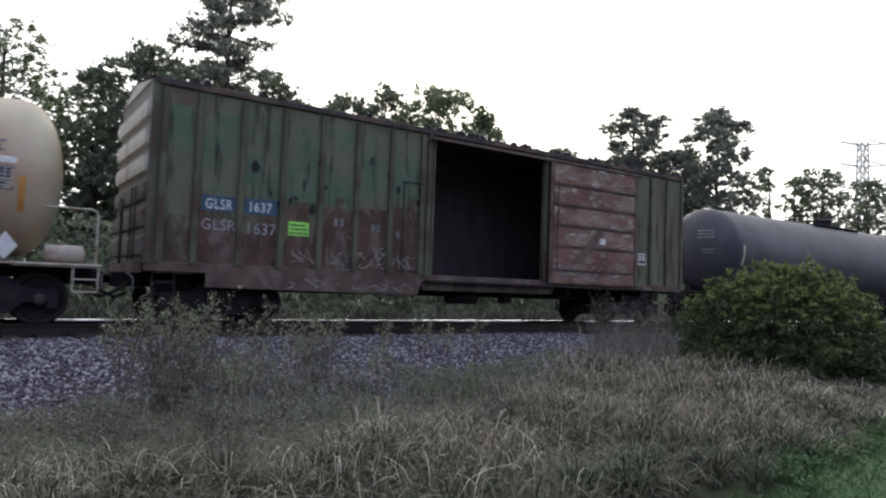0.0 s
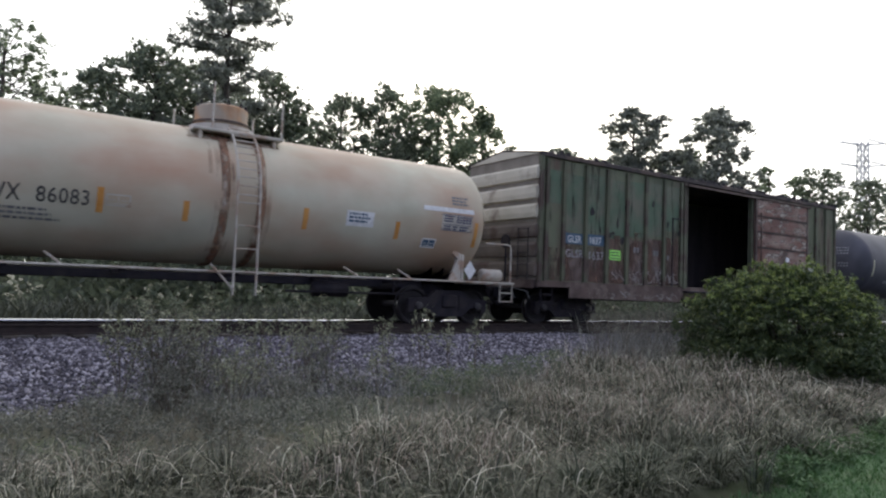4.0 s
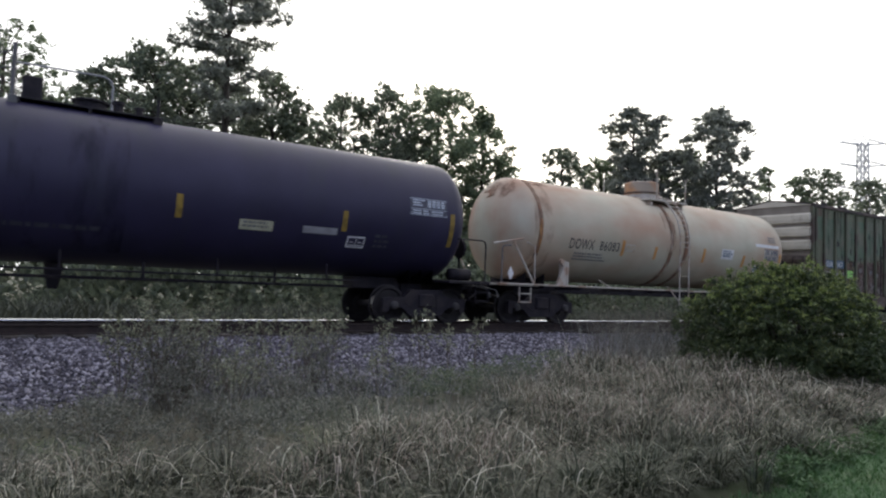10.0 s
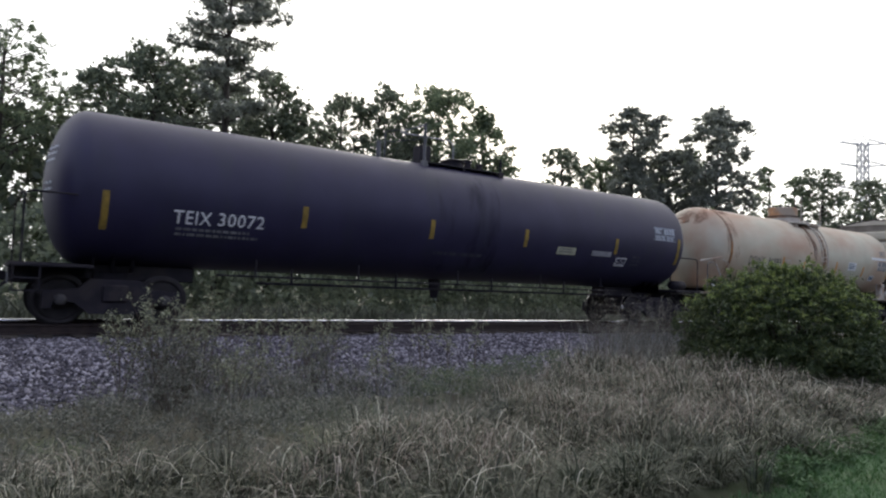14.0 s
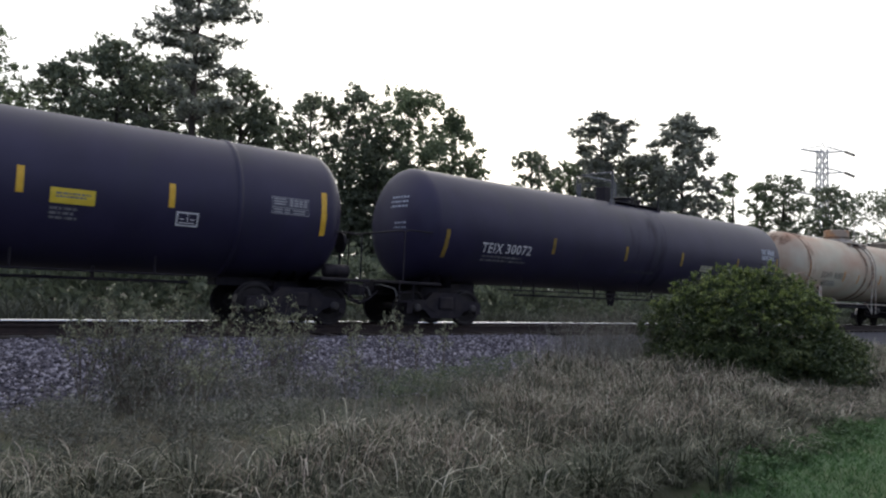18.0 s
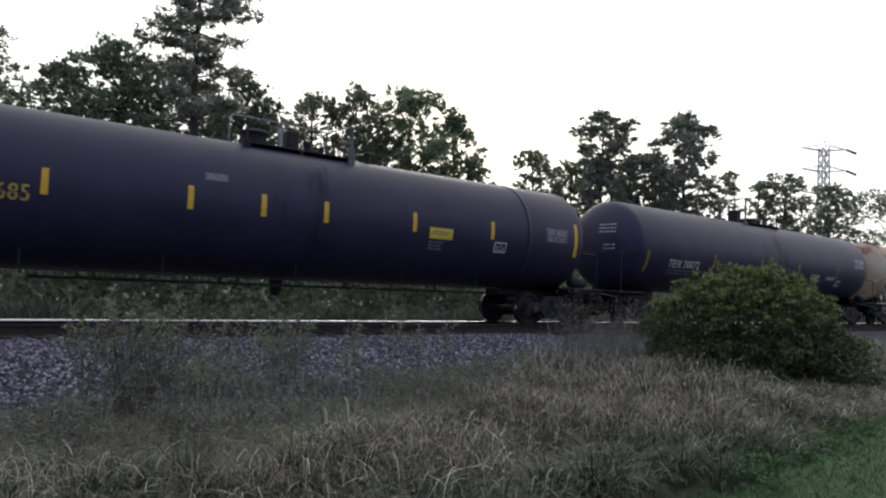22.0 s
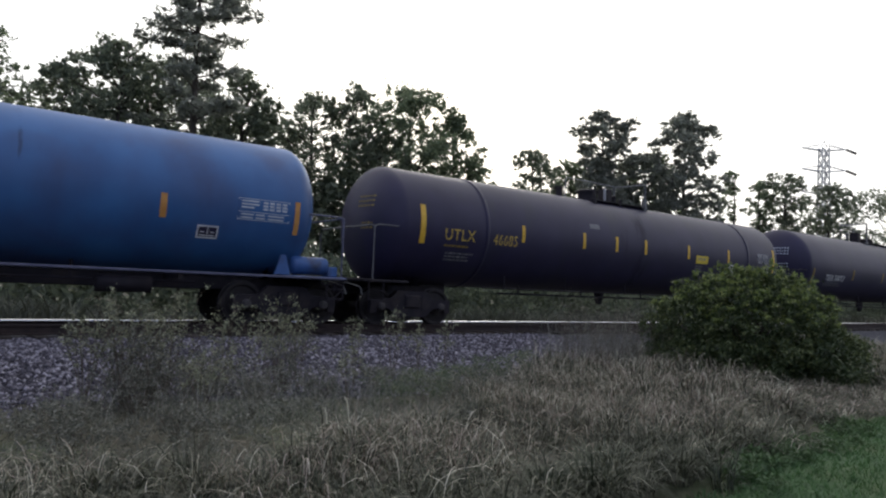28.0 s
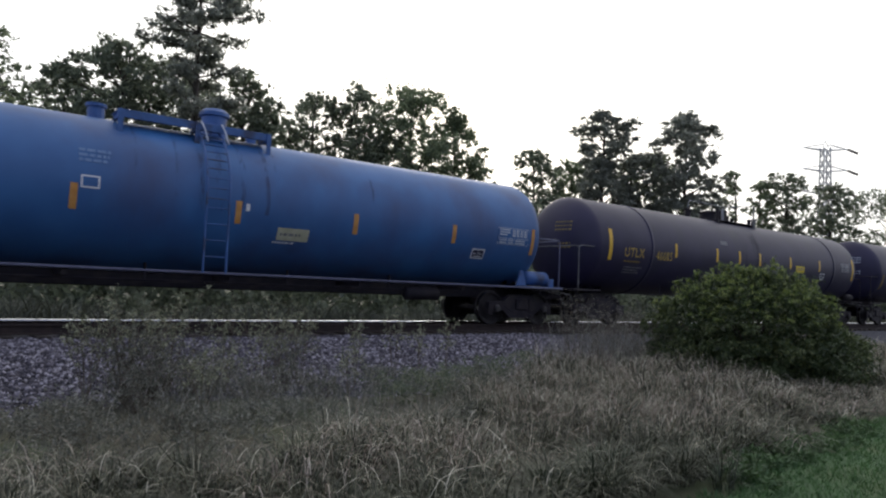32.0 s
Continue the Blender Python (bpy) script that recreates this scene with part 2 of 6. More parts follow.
def ragged(name, colours, cover, scale, stretch):
    """Rust or grime that lies on paint in ragged flecks, with the paint showing through."""
    m = material(name, colours, 0.85, scale=4, stretch=(1, 1, 0.4))
    n, l = m.node_tree.nodes, m.node_tree.links
    tc, mp, t, r = (n.new(k) for k in ("ShaderNodeTexCoord", "ShaderNodeMapping", "ShaderNodeTexNoise", "ShaderNodeValToRGB"))
    mp.inputs["Scale"].default_value = stretch
    t.inputs["Scale"].default_value, t.inputs["Detail"].default_value, t.inputs["Roughness"].default_value = scale, 8, 0.65
    r.color_ramp.elements[0].position, r.color_ramp.elements[1].position = cover
    r.color_ramp.elements[0].color = (0, 0, 0, 1)
    l.new(tc.outputs["Object"], mp.inputs["Vector"])
    l.new(mp.outputs[0], t.inputs["Vector"])
    l.new(t.outputs["Fac"], r.inputs[0])
    l.new(r.outputs[0], n["Principled BSDF"].inputs["Alpha"])
    return m


M["seam_rust"] = ragged("flaking_rust", [(0.15, 0.075, 0.045), (0.30, 0.17, 0.11)], (0.36, 0.62), 3.0, (1.6, 1, 0.8))
M["wash_rust"] = ragged("rust_wash", [(0.30, 0.17, 0.11), (0.40, 0.26, 0.19)], (0.46, 0.85), 1.6, (1.2, 1, 0.7))
M["head_rust"] = ragged("dark_flaking_rust", [(0.16, 0.075, 0.045), (0.30, 0.16, 0.10)], (0.42, 0.70), 2.2, (1, 1, 0.7))
M["ghost_letter"] = material("worn_off_lettering", [(0.03, 0.03, 0.045), (0.06, 0.06, 0.08)], 0.7, scale=9)
M["bay_grime"] = ragged("vertical_grime", [(0.03, 0.026, 0.024), (0.07, 0.06, 0.048)], (0.56, 0.86), 1.6, (3.4, 1, 0.3))
M["bay_rust"] = ragged("low_rust", [(0.10, 0.055, 0.042), (0.17, 0.10, 0.075)], (0.46, 0.72), 2.2, (1.6, 1, 0.5))
M["door_wear"] = ragged("bare_worn_paint", [(0.30, 0.245, 0.21), (0.46, 0.40, 0.35)], (0.52, 0.66), 2.6, (0.8, 1, 2.2))
M["eave_dark"] = material("tarry_eave_steel", [(0.028, 0.022, 0.024), (0.065, 0.05, 0.048)], 0.8, scale=3, stain=(0.10, 0.07, 0.06), stain_scale=1.4, stretch=(1, 1, 1))
# Green taken darker so the posts carry their shadow edges; rust stain on top.
M["box_post"] = material("darkened_green_post_paint", [(0.062, 0.07, 0.043), (0.105, 0.112, 0.07)], 0.75, scale=2.0, stretch=(1, 1, 0.4), stain=(0.06, 0.04, 0.033), stain_scale=1.6, stain_at=(0.48, 0.62))
M["navy_letter"] = material("navy_lettering", [(0.02, 0.028, 0.075), (0.05, 0.06, 0.12)], 0.6, scale=9)
M["panel_haze"] = material("hazed_stencil_field", [(0.04, 0.042, 0.065), (0.07, 0.072, 0.10)], 0.6, scale=9)
M["blue_faint"] = material("faded_pale_blue_stencil", [(0.09, 0.17, 0.33), (0.14, 0.23, 0.40)], 0.6, scale=9)
M["hub"] = material("greasy_bearing_cap", [(0.028, 0.025, 0.028), (0.055, 0.05, 0.05)], 0.6, scale=6)
M["spill"] = ragged("dark_spill", [(0.007, 0.007, 0.018), (0.011, 0.011, 0.024)], (0.54, 0.9), 0.9, (1.6, 1, 0.3))
M["end_low"] = material("rusty_lower_end_paint", [(0.07, 0.056, 0.046), (0.14, 0.115, 0.095)], 0.8, scale=1.6, stain=(0.07, 0.045, 0.035), stain_scale=1.5)
M["streak"] = ragged("thin_brown_grime", [(0.05, 0.045, 0.07), (0.09, 0.07, 0.07)], (0.46, 0.95), 5.0, (2.0, 1, 0.35))


# ---- mesh helpers
def link_mesh(name, me, mat, parent=None, label="", smooth=False):
    if mat is not None and not me.materials:
        me.materials.append(mat)
    if smooth:
        me.shade_smooth()
    ob = new(name, me)
    if parent is not None:
        ob.parent = parent
    if label:
        ob["label"] = label
    return ob


def part(name, bm, mat, parent, label="", smooth=False):
    """One bmesh as one mesh object under a thing or part."""
    me = bpy.data.meshes.new(name)
    bm.to_mesh(me)
    bm.free()
    return link_mesh(name, me, mat, parent, label, smooth)


def quads(name, co, loops, mat, parent=None, label="", tri=False):
    """A mesh from arrays of corners and of faces, all of four (or three) corners."""
    k = 3 if tri else 4
    co, loops = np.asarray(co, np.float32).reshape(-1, 3), np.asarray(loops, np.int32).reshape(-1, k)
    me = bpy.data.meshes.new(name)
    me.vertices.add(len(co))
    me.vertices.foreach_set("co", co.ravel())
    me.loops.add(loops.size)
    me.loops.foreach_set("vertex_index", loops.ravel())
    me.polygons.add(len(loops))
    me.polygons.foreach_set("loop_start", np.arange(0, loops.size, k, dtype=np.int32))
    me.polygons.foreach_set("loop_total", np.full(len(loops), k, np.int32))
    me.update(calc_edges=True)
    return link_mesh(name, me, mat, parent, label)


def box(bm, x0, x1, y0, y1, z0, z1, bevel=0.0):
    v = [bm.verts.new((x, y, z)) for x in (x0, x1) for y in (y0, y1) for z in (z0, z1)]
    fs = [bm.faces.new([v[i] for i in f]) for f in ((0, 1, 3, 2), (4, 6, 7, 5), (0, 4, 5, 1), (2, 3, 7, 6), (0, 2, 6, 4), (1, 5, 7, 3))]
    if bevel:
        bmesh.ops.bevel(bm, geom=list({e for f in fs for e in f.edges}), offset=bevel, segments=1, affect="EDGES")
    return bm


def boxed(x0, x1, y0, y1, z0, z1, bevel=0.0):
    return box(bmesh.new(), x0, x1, y0, y1, z0, z1, bevel)


def rod(bm, points, r, sides=8):
    """A round bar along a line of points."""
    pts = [Vector(p) for p in points]
    rings = []
    for i, p in enumerate(pts):
        d = (pts[min(i + 1, len(pts) - 1)] - pts[max(i - 1, 0)]).normalized()
        a = d.orthogonal().normalized() if not rings else (rings[-1][1] - d * rings[-1][1].dot(d)).normalized()
        b = d.cross(a)
        rr = r[i] if isinstance(r, (list, tuple)) else r
        rings.append(([bm.verts.new(p + (a * math.cos(t) + b * math.sin(t)) * rr) for t in (2 * math.pi * k / sides for k in range(sides))], a))
    for (q, _), (w, _) in zip(rings, rings[1:]):
        for k in range(sides):
            bm.faces.new((q[k], q[(k + 1) % sides], w[(k + 1) % sides], w[k]))
    bm.faces.new(rings[0][0][::-1]), bm.faces.new(rings[-1][0])
    return bm


def lathe(bm, profile, axis="X", sides=32, at=(0, 0, 0)):
    """Turns a profile of (along, radius) round an axis."""
    rings = []
    for s, r in profile:
        ring = []
        for k in range(sides):
            t = 2 * math.pi * k / sides
            c, n = r * math.cos(t), r * math.sin(t)
            p = {"X": (s, c, n), "Y": (n, s, c), "Z": (c, n, s)}[axis]
            ring.append(bm.verts.new((p[0] + at[0], p[1] + at[1], p[2] + at[2])))
        rings.append(ring)
    for q, w in zip(rings, rings[1:]):
        for k in range(sides):
            bm.faces.new((q[k], q[(k + 1) % sides], w[(k + 1) % sides], w[k]))
    bm.faces.new(rings[0][::-1]), bm.faces.new(rings[-1])
    bmesh.ops.recalc_face_normals(bm, faces=bm.faces[:])
    return bm


def plate(bm, outline, y0, y1):
    """An outline in x and z, from y0 to y1 thick."""
    a = [bm.verts.new((x, y0, z)) for x, z in outline]
    b = [bm.verts.new((x, y1, z)) for x, z in outline]
    bm.faces.new(a), bm.faces.new(b[::-1])
    for i in range(len(a)):
        j = (i + 1) % len(a)
        bm.faces.new((a[i], b[i], b[j], a[j]))
    bmesh.ops.recalc_face_normals(bm, faces=bm.faces[:])
    return bm


def thing(name, m, label, category, group="", kind=""):
    ob = new(name)
    ob.empty_display_size = 0.2
    ob.matrix_basis = m
    return tagged(ob, label, category, group, kind)


def lettering(text, width, height):
    """The mesh of a line of text in the built-in font, width by height, its corners in x (along) and y (up) from its lower left corner."""
    cu = bpy.data.curves.new("text", "FONT")
    cu.body, cu.size, cu.resolution_u, cu.offset = text, 1.0, 3, 0.008
    cu.space_character = 1.1
    ob = bpy.data.objects.new("text", cu)
    scene.collection.objects.link(ob)
    me = bpy.data.meshes.new_from_object(ob.evaluated_get(bpy.context.evaluated_depsgraph_get()))
    bpy.data.objects.remove(ob)
    xs, ys = [v.co.x for v in me.vertices], [v.co.y for v in me.vertices]
    for v in me.vertices:
        v.co.x = (v.co.x - min(xs)) / (max(xs) - min(xs)) * width
        v.co.y = (v.co.y - min(ys)) / (max(ys) - min(ys)) * height
    bm = bmesh.new()          # cut into strips, so that it can follow a round skin
    bm.from_mesh(me)
    for k in range(1, 6):
        bmesh.ops.bisect_plane(bm, geom=bm.verts[:] + bm.edges[:] + bm.faces[:], plane_co=(0, height * k / 6, 0), plane_no=(0, 1, 0))
    bm.to_mesh(me)
    bm.free()
    return me


# ---- ground, ballast and track
def ground_z(x, y):
    """Height of the soil: level grass, a low bank under the track, a shallow ditch behind it."""
    z = np.where(y < 10.2, 0.0, np.where(y < 12.5, (y - 10.2) * 0.13, 0.30))
    z = np.where(y > 18.5, 0.30 - np.clip(y - 18.5, 0, 4) * 0.09, z)
    return z + 0.03 * np.sin(x * 0.9 + 1.3 * np.sin(y * 0.7)) * (np.abs(y) < 40)


def make_ground():
    xs = np.concatenate([[-3000, -800, -250, -90, -45], np.arange(-24, 60, 0.8), [70, 100, 180, 400, 1200, 3500]])
    ys = np.concatenate([[-2000, -300, -60, -15], np.arange(-6, 26, 0.5), [30, 40, 60, 100, 200, 500, 1400, 4000]])
    gx, gy = np.meshgrid(xs, ys)
    co = np.stack([gx, gy, ground_z(gx, gy)], -1)
    idx = np.arange(gx.size).reshape(gx.shape)
    f = np.stack([idx[:-1, :-1], idx[:-1, 1:], idx[1:, 1:], idx[1:, :-1]], -1)
    ob = quads("ground", co, f, M["soil"])
    ob.data.shade_smooth()
    tagged(ob, "dark soil under dry grass and weeds beside a railway", "ground", kind="structure")


def make_lawn():
    """The mown turf on the viewer's side, a hand's width short of the tall grass."""
    xs = np.arange(-40, 60.1, 0.5)
    ys = np.concatenate([[-60, -23.5, -18, -12, -8, -5, -3, -1.5, 0, 1, 1.8, 2.3], [0.0]])
    co, f = [], []
    k = len(ys)
    for x in xs:
        edge = float(lawn_edge(np.array(x))) + 0.12
        for y in [*ys[:-1], edge]:
            co.append((x, y, float(ground_z(np.array(x), np.array(y))) + 0.012))
    for i in range(len(xs) - 1):
        for j in range(k - 1):
            a = i * k + j
            f.append((a, a + k, a + k + 1, a + 1))
    tagged(quads("lawn_turf", co, f, M["lawn_sheet"]), "short mown green turf beside the tall grass", "lawn", kind="structure")


def lawn_edge(x):
    """Where the mown lawn ends and the tall grass begins."""
    return 2.95 + 0.14 * np.maximum(x - 4.5, 0) + 0.12 * np.sin(x * 2.1) + 0.08 * np.sin(x * 5.3)


def make_ballast():
    prof = [(8.4, -0.06), (9.1, 0.01), (10.25, 0.075), (11.2, 0.18), (12.3, 0.32), (13.1, 0.385), (13.6, 0.4), (16.4, 0.4), (16.9, 0.37), (19.2, 0.1), (19.8, -0.05)]
    xs = np.arange(-60, 140.1, 2.0)
    co, f, k = [], [], len(prof)
    for x in xs:
        co += [(x, y, z) for y, z in prof]
    for i in range(len(xs) - 1):
        for j in range(k - 1):
            a = i * k + j
            f.append((a, a + k, a + k + 1, a + 1))
    tagged(quads("ballast_bed", co, f, M["ballast_bed"]), "bed of crushed grey stone under the railway track, darkened for shaded gaps", "ballast", kind="structure")
    # the stones of the side that faces the viewer
    rng = np.random.default_rng(3)
    n = 32000
    y = 8.3 + 5.6 * rng.random(n) ** 0.7
    x = -0.6 + 14.5 * rng.random(n) ** 1.1
    z = np.interp(y, [p[0] for p in prof], [p[1] for p in prof])
    rock_boxes("ballast_stones", x, y, z + 0.012, 0.010 + 0.016 * rng.random(n) ** 1.6, rng, M["stone"],
               "loose grey and bluish crushed stones of the track bed", "ballast")


def rock_boxes(name, x, y, z, r, rng, mat, label, category):
    n = len(x)
    cube = np.array([(a, b, c) for a in (-1, 1) for b in (-1, 1) for c in (-1, 1)], float)
    v = cube[None] * (1 + 0.45 * (rng.random((n, 8, 3)) - 0.5)) * (r[:, None, None] * (0.7 + 0.6 * rng.random((n, 1, 3))))
    q = rng.normal(size=(n, 4))
    q /= np.linalg.norm(q, axis=1, keepdims=True)
    w, a, b, c = q.T
    rot = np.stack([1 - 2 * (b * b + c * c), 2 * (a * b - c * w), 2 * (a * c + b * w), 2 * (a * b + c * w), 1 - 2 * (a * a + c * c), 2 * (b * c - a * w),
                    2 * (a * c - b * w), 2 * (b * c + a * w), 1 - 2 * (a * a + b * b)], -1).reshape(n, 3, 3)
    v = np.einsum("nij,nkj->nki", rot, v) + np.stack([x, y, z], -1)[:, None]
    f = np.array([(0, 1, 3, 2), (4, 6, 7, 5), (0, 4, 5, 1), (2, 3, 7, 6), (0, 2, 6, 4), (1, 5, 7, 3)])
    f = (np.arange(n) * 8)[:, None, None] + f[None]
    tagged(quads(name, v, f, mat), label, category, kind="stuff")


def make_track():
    # rail: foot, web and head, the worn top of the head bright
    # the side that the flanges rub is worn bright and round, shaped to show as a bright line from the camera
    prof = [(-0.076, -0.185), (0.076, -0.185), (0.076, -0.172), (0.012, -0.155), (0.009, -0.05), (0.036, -0.04), (0.037, -0.012), (0.030, -0.002),
            (-0.004, 0.0), (-0.018, -0.004), (-0.029, -0.011), (-0.0355, -0.019), (-0.0375, -0.029), (-0.009, -0.055), (-0.012, -0.155), (-0.076, -0.172)]
    for side in (-1, 1):
        bm = bmesh.new()
        y0 = TRACK_Y + side * (GAUGE / 2 + 0.037)
        ends = [[bm.verts.new((x, y0 + side * y, RAIL_TOP + z)) for y, z in prof] for x in (-80, 160)]
        k = len(prof)
        for i in range(k):
            fc = bm.faces.new((ends[0][i], ends[0][(i + 1) % k], ends[1][(i + 1) % k], ends[1][i]))
            fc.material_index = 1 if 8 <= i <= 11 else 0
        bm.faces.new(ends[0][::-1]), bm.faces.new(ends[1])
        bmesh.ops.recalc_face_normals(bm, faces=bm.faces[:])
        me = bpy.data.meshes.new("rail")
        bm.to_mesh(me)
        bm.free()
        me.materials.append(M["rail_rust"])
        me.materials.append(M["rail_head"])
        tagged(new("rail", me), "rusty steel rail with a bright polished running surface", "rail", "rails of the track", "structure")
    # ties
    me = bpy.data.meshes.new("tie")
    bm = boxed(-0.115, 0.115, -1.3, 1.3, -0.18, 0.0, 0.012)
    bm.to_mesh(me)
    bm.free()
    me.materials.append(M["tie"])
    bed = new("track_ties")
    tagged(bed, "row of dark creosoted wooden ties in the ballast", "track", kind="structure")
    rng = random.Random(5)
    for i in range(150):
        ob = new("tie", me)
        ob.parent = bed
        ob.matrix_basis = pose(-14 + i * 0.52, TRACK_Y + rng.uniform(-0.03, 0.03), RAIL_TOP - 0.187, 0, 0, rng.uniform(-1, 1))


make_ground()
make_lawn()
make_ballast()
make_track()


# ---- rolling stock; a car's own space: x along the train from its middle, -y towards the viewer, z up from the rail
CARS, WHEELSETS = [], []
WHEEL_R = 0.457
SIDEFRAME = [(-1.18, 0.30), (-1.18, 0.62), (-0.62, 0.66), (-0.42, 0.84), (0.42, 0.84), (0.62, 0.66), (1.18, 0.62), (1.18, 0.30), (1.02, 0.30),
             (1.0, 0.44), (0.66, 0.40), (0.42, 0.20), (-0.42, 0.20), (-0.66, 0.40), (-1.0, 0.44), (-1.02, 0.30)]
TRUCK_MESH = {}


def truck(car, x):
    """A two-axle truck: bolster with side frames, springs, bearing caps and two wheelsets."""
    if not TRUCK_MESH:
        def keep(key, bm, *mats):
            me = bpy.data.meshes.new(key)
            bm.to_mesh(me)
            bm.free()
            for m in mats:
                me.materials.append(m)
            TRUCK_MESH[key] = me
        keep("truck", box(boxed(-0.22, 0.22, -1.12, 1.12, 0.42, 0.74, 0.03), -0.3, 0.3, -0.35, 0.35, 0.7, 0.98, 0.02), M["frame_black"])
        bm = plate(bmesh.new(), SIDEFRAME, -0.07, 0.07)
        bm = plate(bm, [(-0.62, 0.52), (-0.3, 0.72), (-0.3, 0.34)], -0.085, 0.085)
        bm = plate(bm, [(0.62, 0.52), (0.3, 0.34), (0.3, 0.72)], -0.085, 0.085)
        keep("side_frame", bm, M["frame_black"])
        bm = bmesh.new()
        for sx in (-0.17, 0.0, 0.17):
            rod(bm, [(sx + 0.055 * math.cos(a), 0.055 * math.sin(a), 0.22 + a * 0.007) for a in (k * 0.7 for k in range(46))], 0.014, 5)
        keep("spring", bm, M["wheel"])
        keep("bearing_cap", lathe(bmesh.new(), [(-0.09, 0.1), (0.03, 0.1), (0.045, 0.075), (0.06, 0.07), (0.065, 0.03)], "Y", 16), M["hub"])
        bm = bmesh.new()
        for side in (-1, 1):
            s = side * (GAUGE / 2)
            o = side
            prof = [(s - o * 0.03, 0.485), (s - o * 0.005, 0.488), (s + o * 0.004, 0.46), (s + o * 0.10, WHEEL_R - 0.004), (s + o * 0.105, 0.44), (s + o * 0.10, 0.39), (s + o * 0.055, 0.36),
                    (s + o * 0.045, 0.2), (s + o * 0.1, 0.15), (s + o * 0.105, 0.09), (s - o * 0.06, 0.09), (s - o * 0.05, 0.16), (s - o * 0.01, 0.22), (s - o * 0.005, 0.36), (s - o * 0.035, 0.40)]
            lathe(bm, prof + prof[:1], "Y", 32)
        lathe(bm, [(-1.05, 0.075), (1.05, 0.075)], "Y", 12)
        for fc in bm.faces:
            c = fc.calc_center_median()
            if 0.448 < math.hypot(c.x, c.z) < 0.462:
                fc.material_index = 1
        keep("wheelset", bm, M["wheel"], M["tread"])
    t = link_mesh("truck", TRUCK_MESH["truck"], None, car, "black cast-steel truck with two axles")
    t.location = (x, 0, 0)
    for side in (-1, 1):
        f = link_mesh("side_frame", TRUCK_MESH["side_frame"], None, t)
        f.location = (0, side * 1.0, 0)
        s = link_mesh("spring", TRUCK_MESH["spring"], None, t)
        s.location = (0, side * 1.0, 0)
        for wx in (-0.89, 0.89):
            c = link_mesh("bearing_cap", TRUCK_MESH["bearing_cap"], None, t)
            c.location = (wx, side * 1.08, WHEEL_R)
            if side < 0:
                c.rotation_euler = (0, 0, math.pi)
    for wx in (-0.89, 0.89):
        w = link_mesh("wheelset", TRUCK_MESH["wheelset"], None, t, "steel wheels with worn bright treads on an axle")
        w.location = (wx, 0, WHEEL_R)
        WHEELSETS.append(w)
    return t


def coupler(car, x, way, mat):
    bm = boxed(min(x - way * 0.6, x), max(x - way * 0.6, x), -0.2, 0.2, 0.72, 1.02, 0.02)
    part("draft_sill", bm, mat, car)
    bm = boxed(min(x, x + way * 0.45), max(x, x + way * 0.45), -0.07, 0.07, 0.76, 0.93, 0.02)
    plate(bm, [(x + way * 0.35, 0.7), (x + way * 0.62, 0.7), (x + way * 0.66, 0.98), (x + way * 0.35, 0.98)], -0.16, 0.13)
    part("coupler", bm, M["frame_black"], car, "dark cast-steel coupler")
    bm = bmesh.new()
    rod(bm, [(x - way * 0.1, -0.35, 0.82), (x + way * 0.15, -0.36, 0.62), (x + way * 0.4, -0.3, 0.5), (x + way * 0.62, -0.22, 0.58)], 0.03, 7)
    part("air_hose", bm, M["frame_black"], car)
    bm = bmesh.new()
    rod(bm, [(x - way * 0.05, -0.25, 0.98), (x + way * 0.02, -0.7, 0.99), (x + way * 0.02, -1.3, 0.9), (x + way * 0.02, -1.42, 0.72)], 0.015, 6)
    part("uncoupling_lever", bm, M["dark_steel"], car)


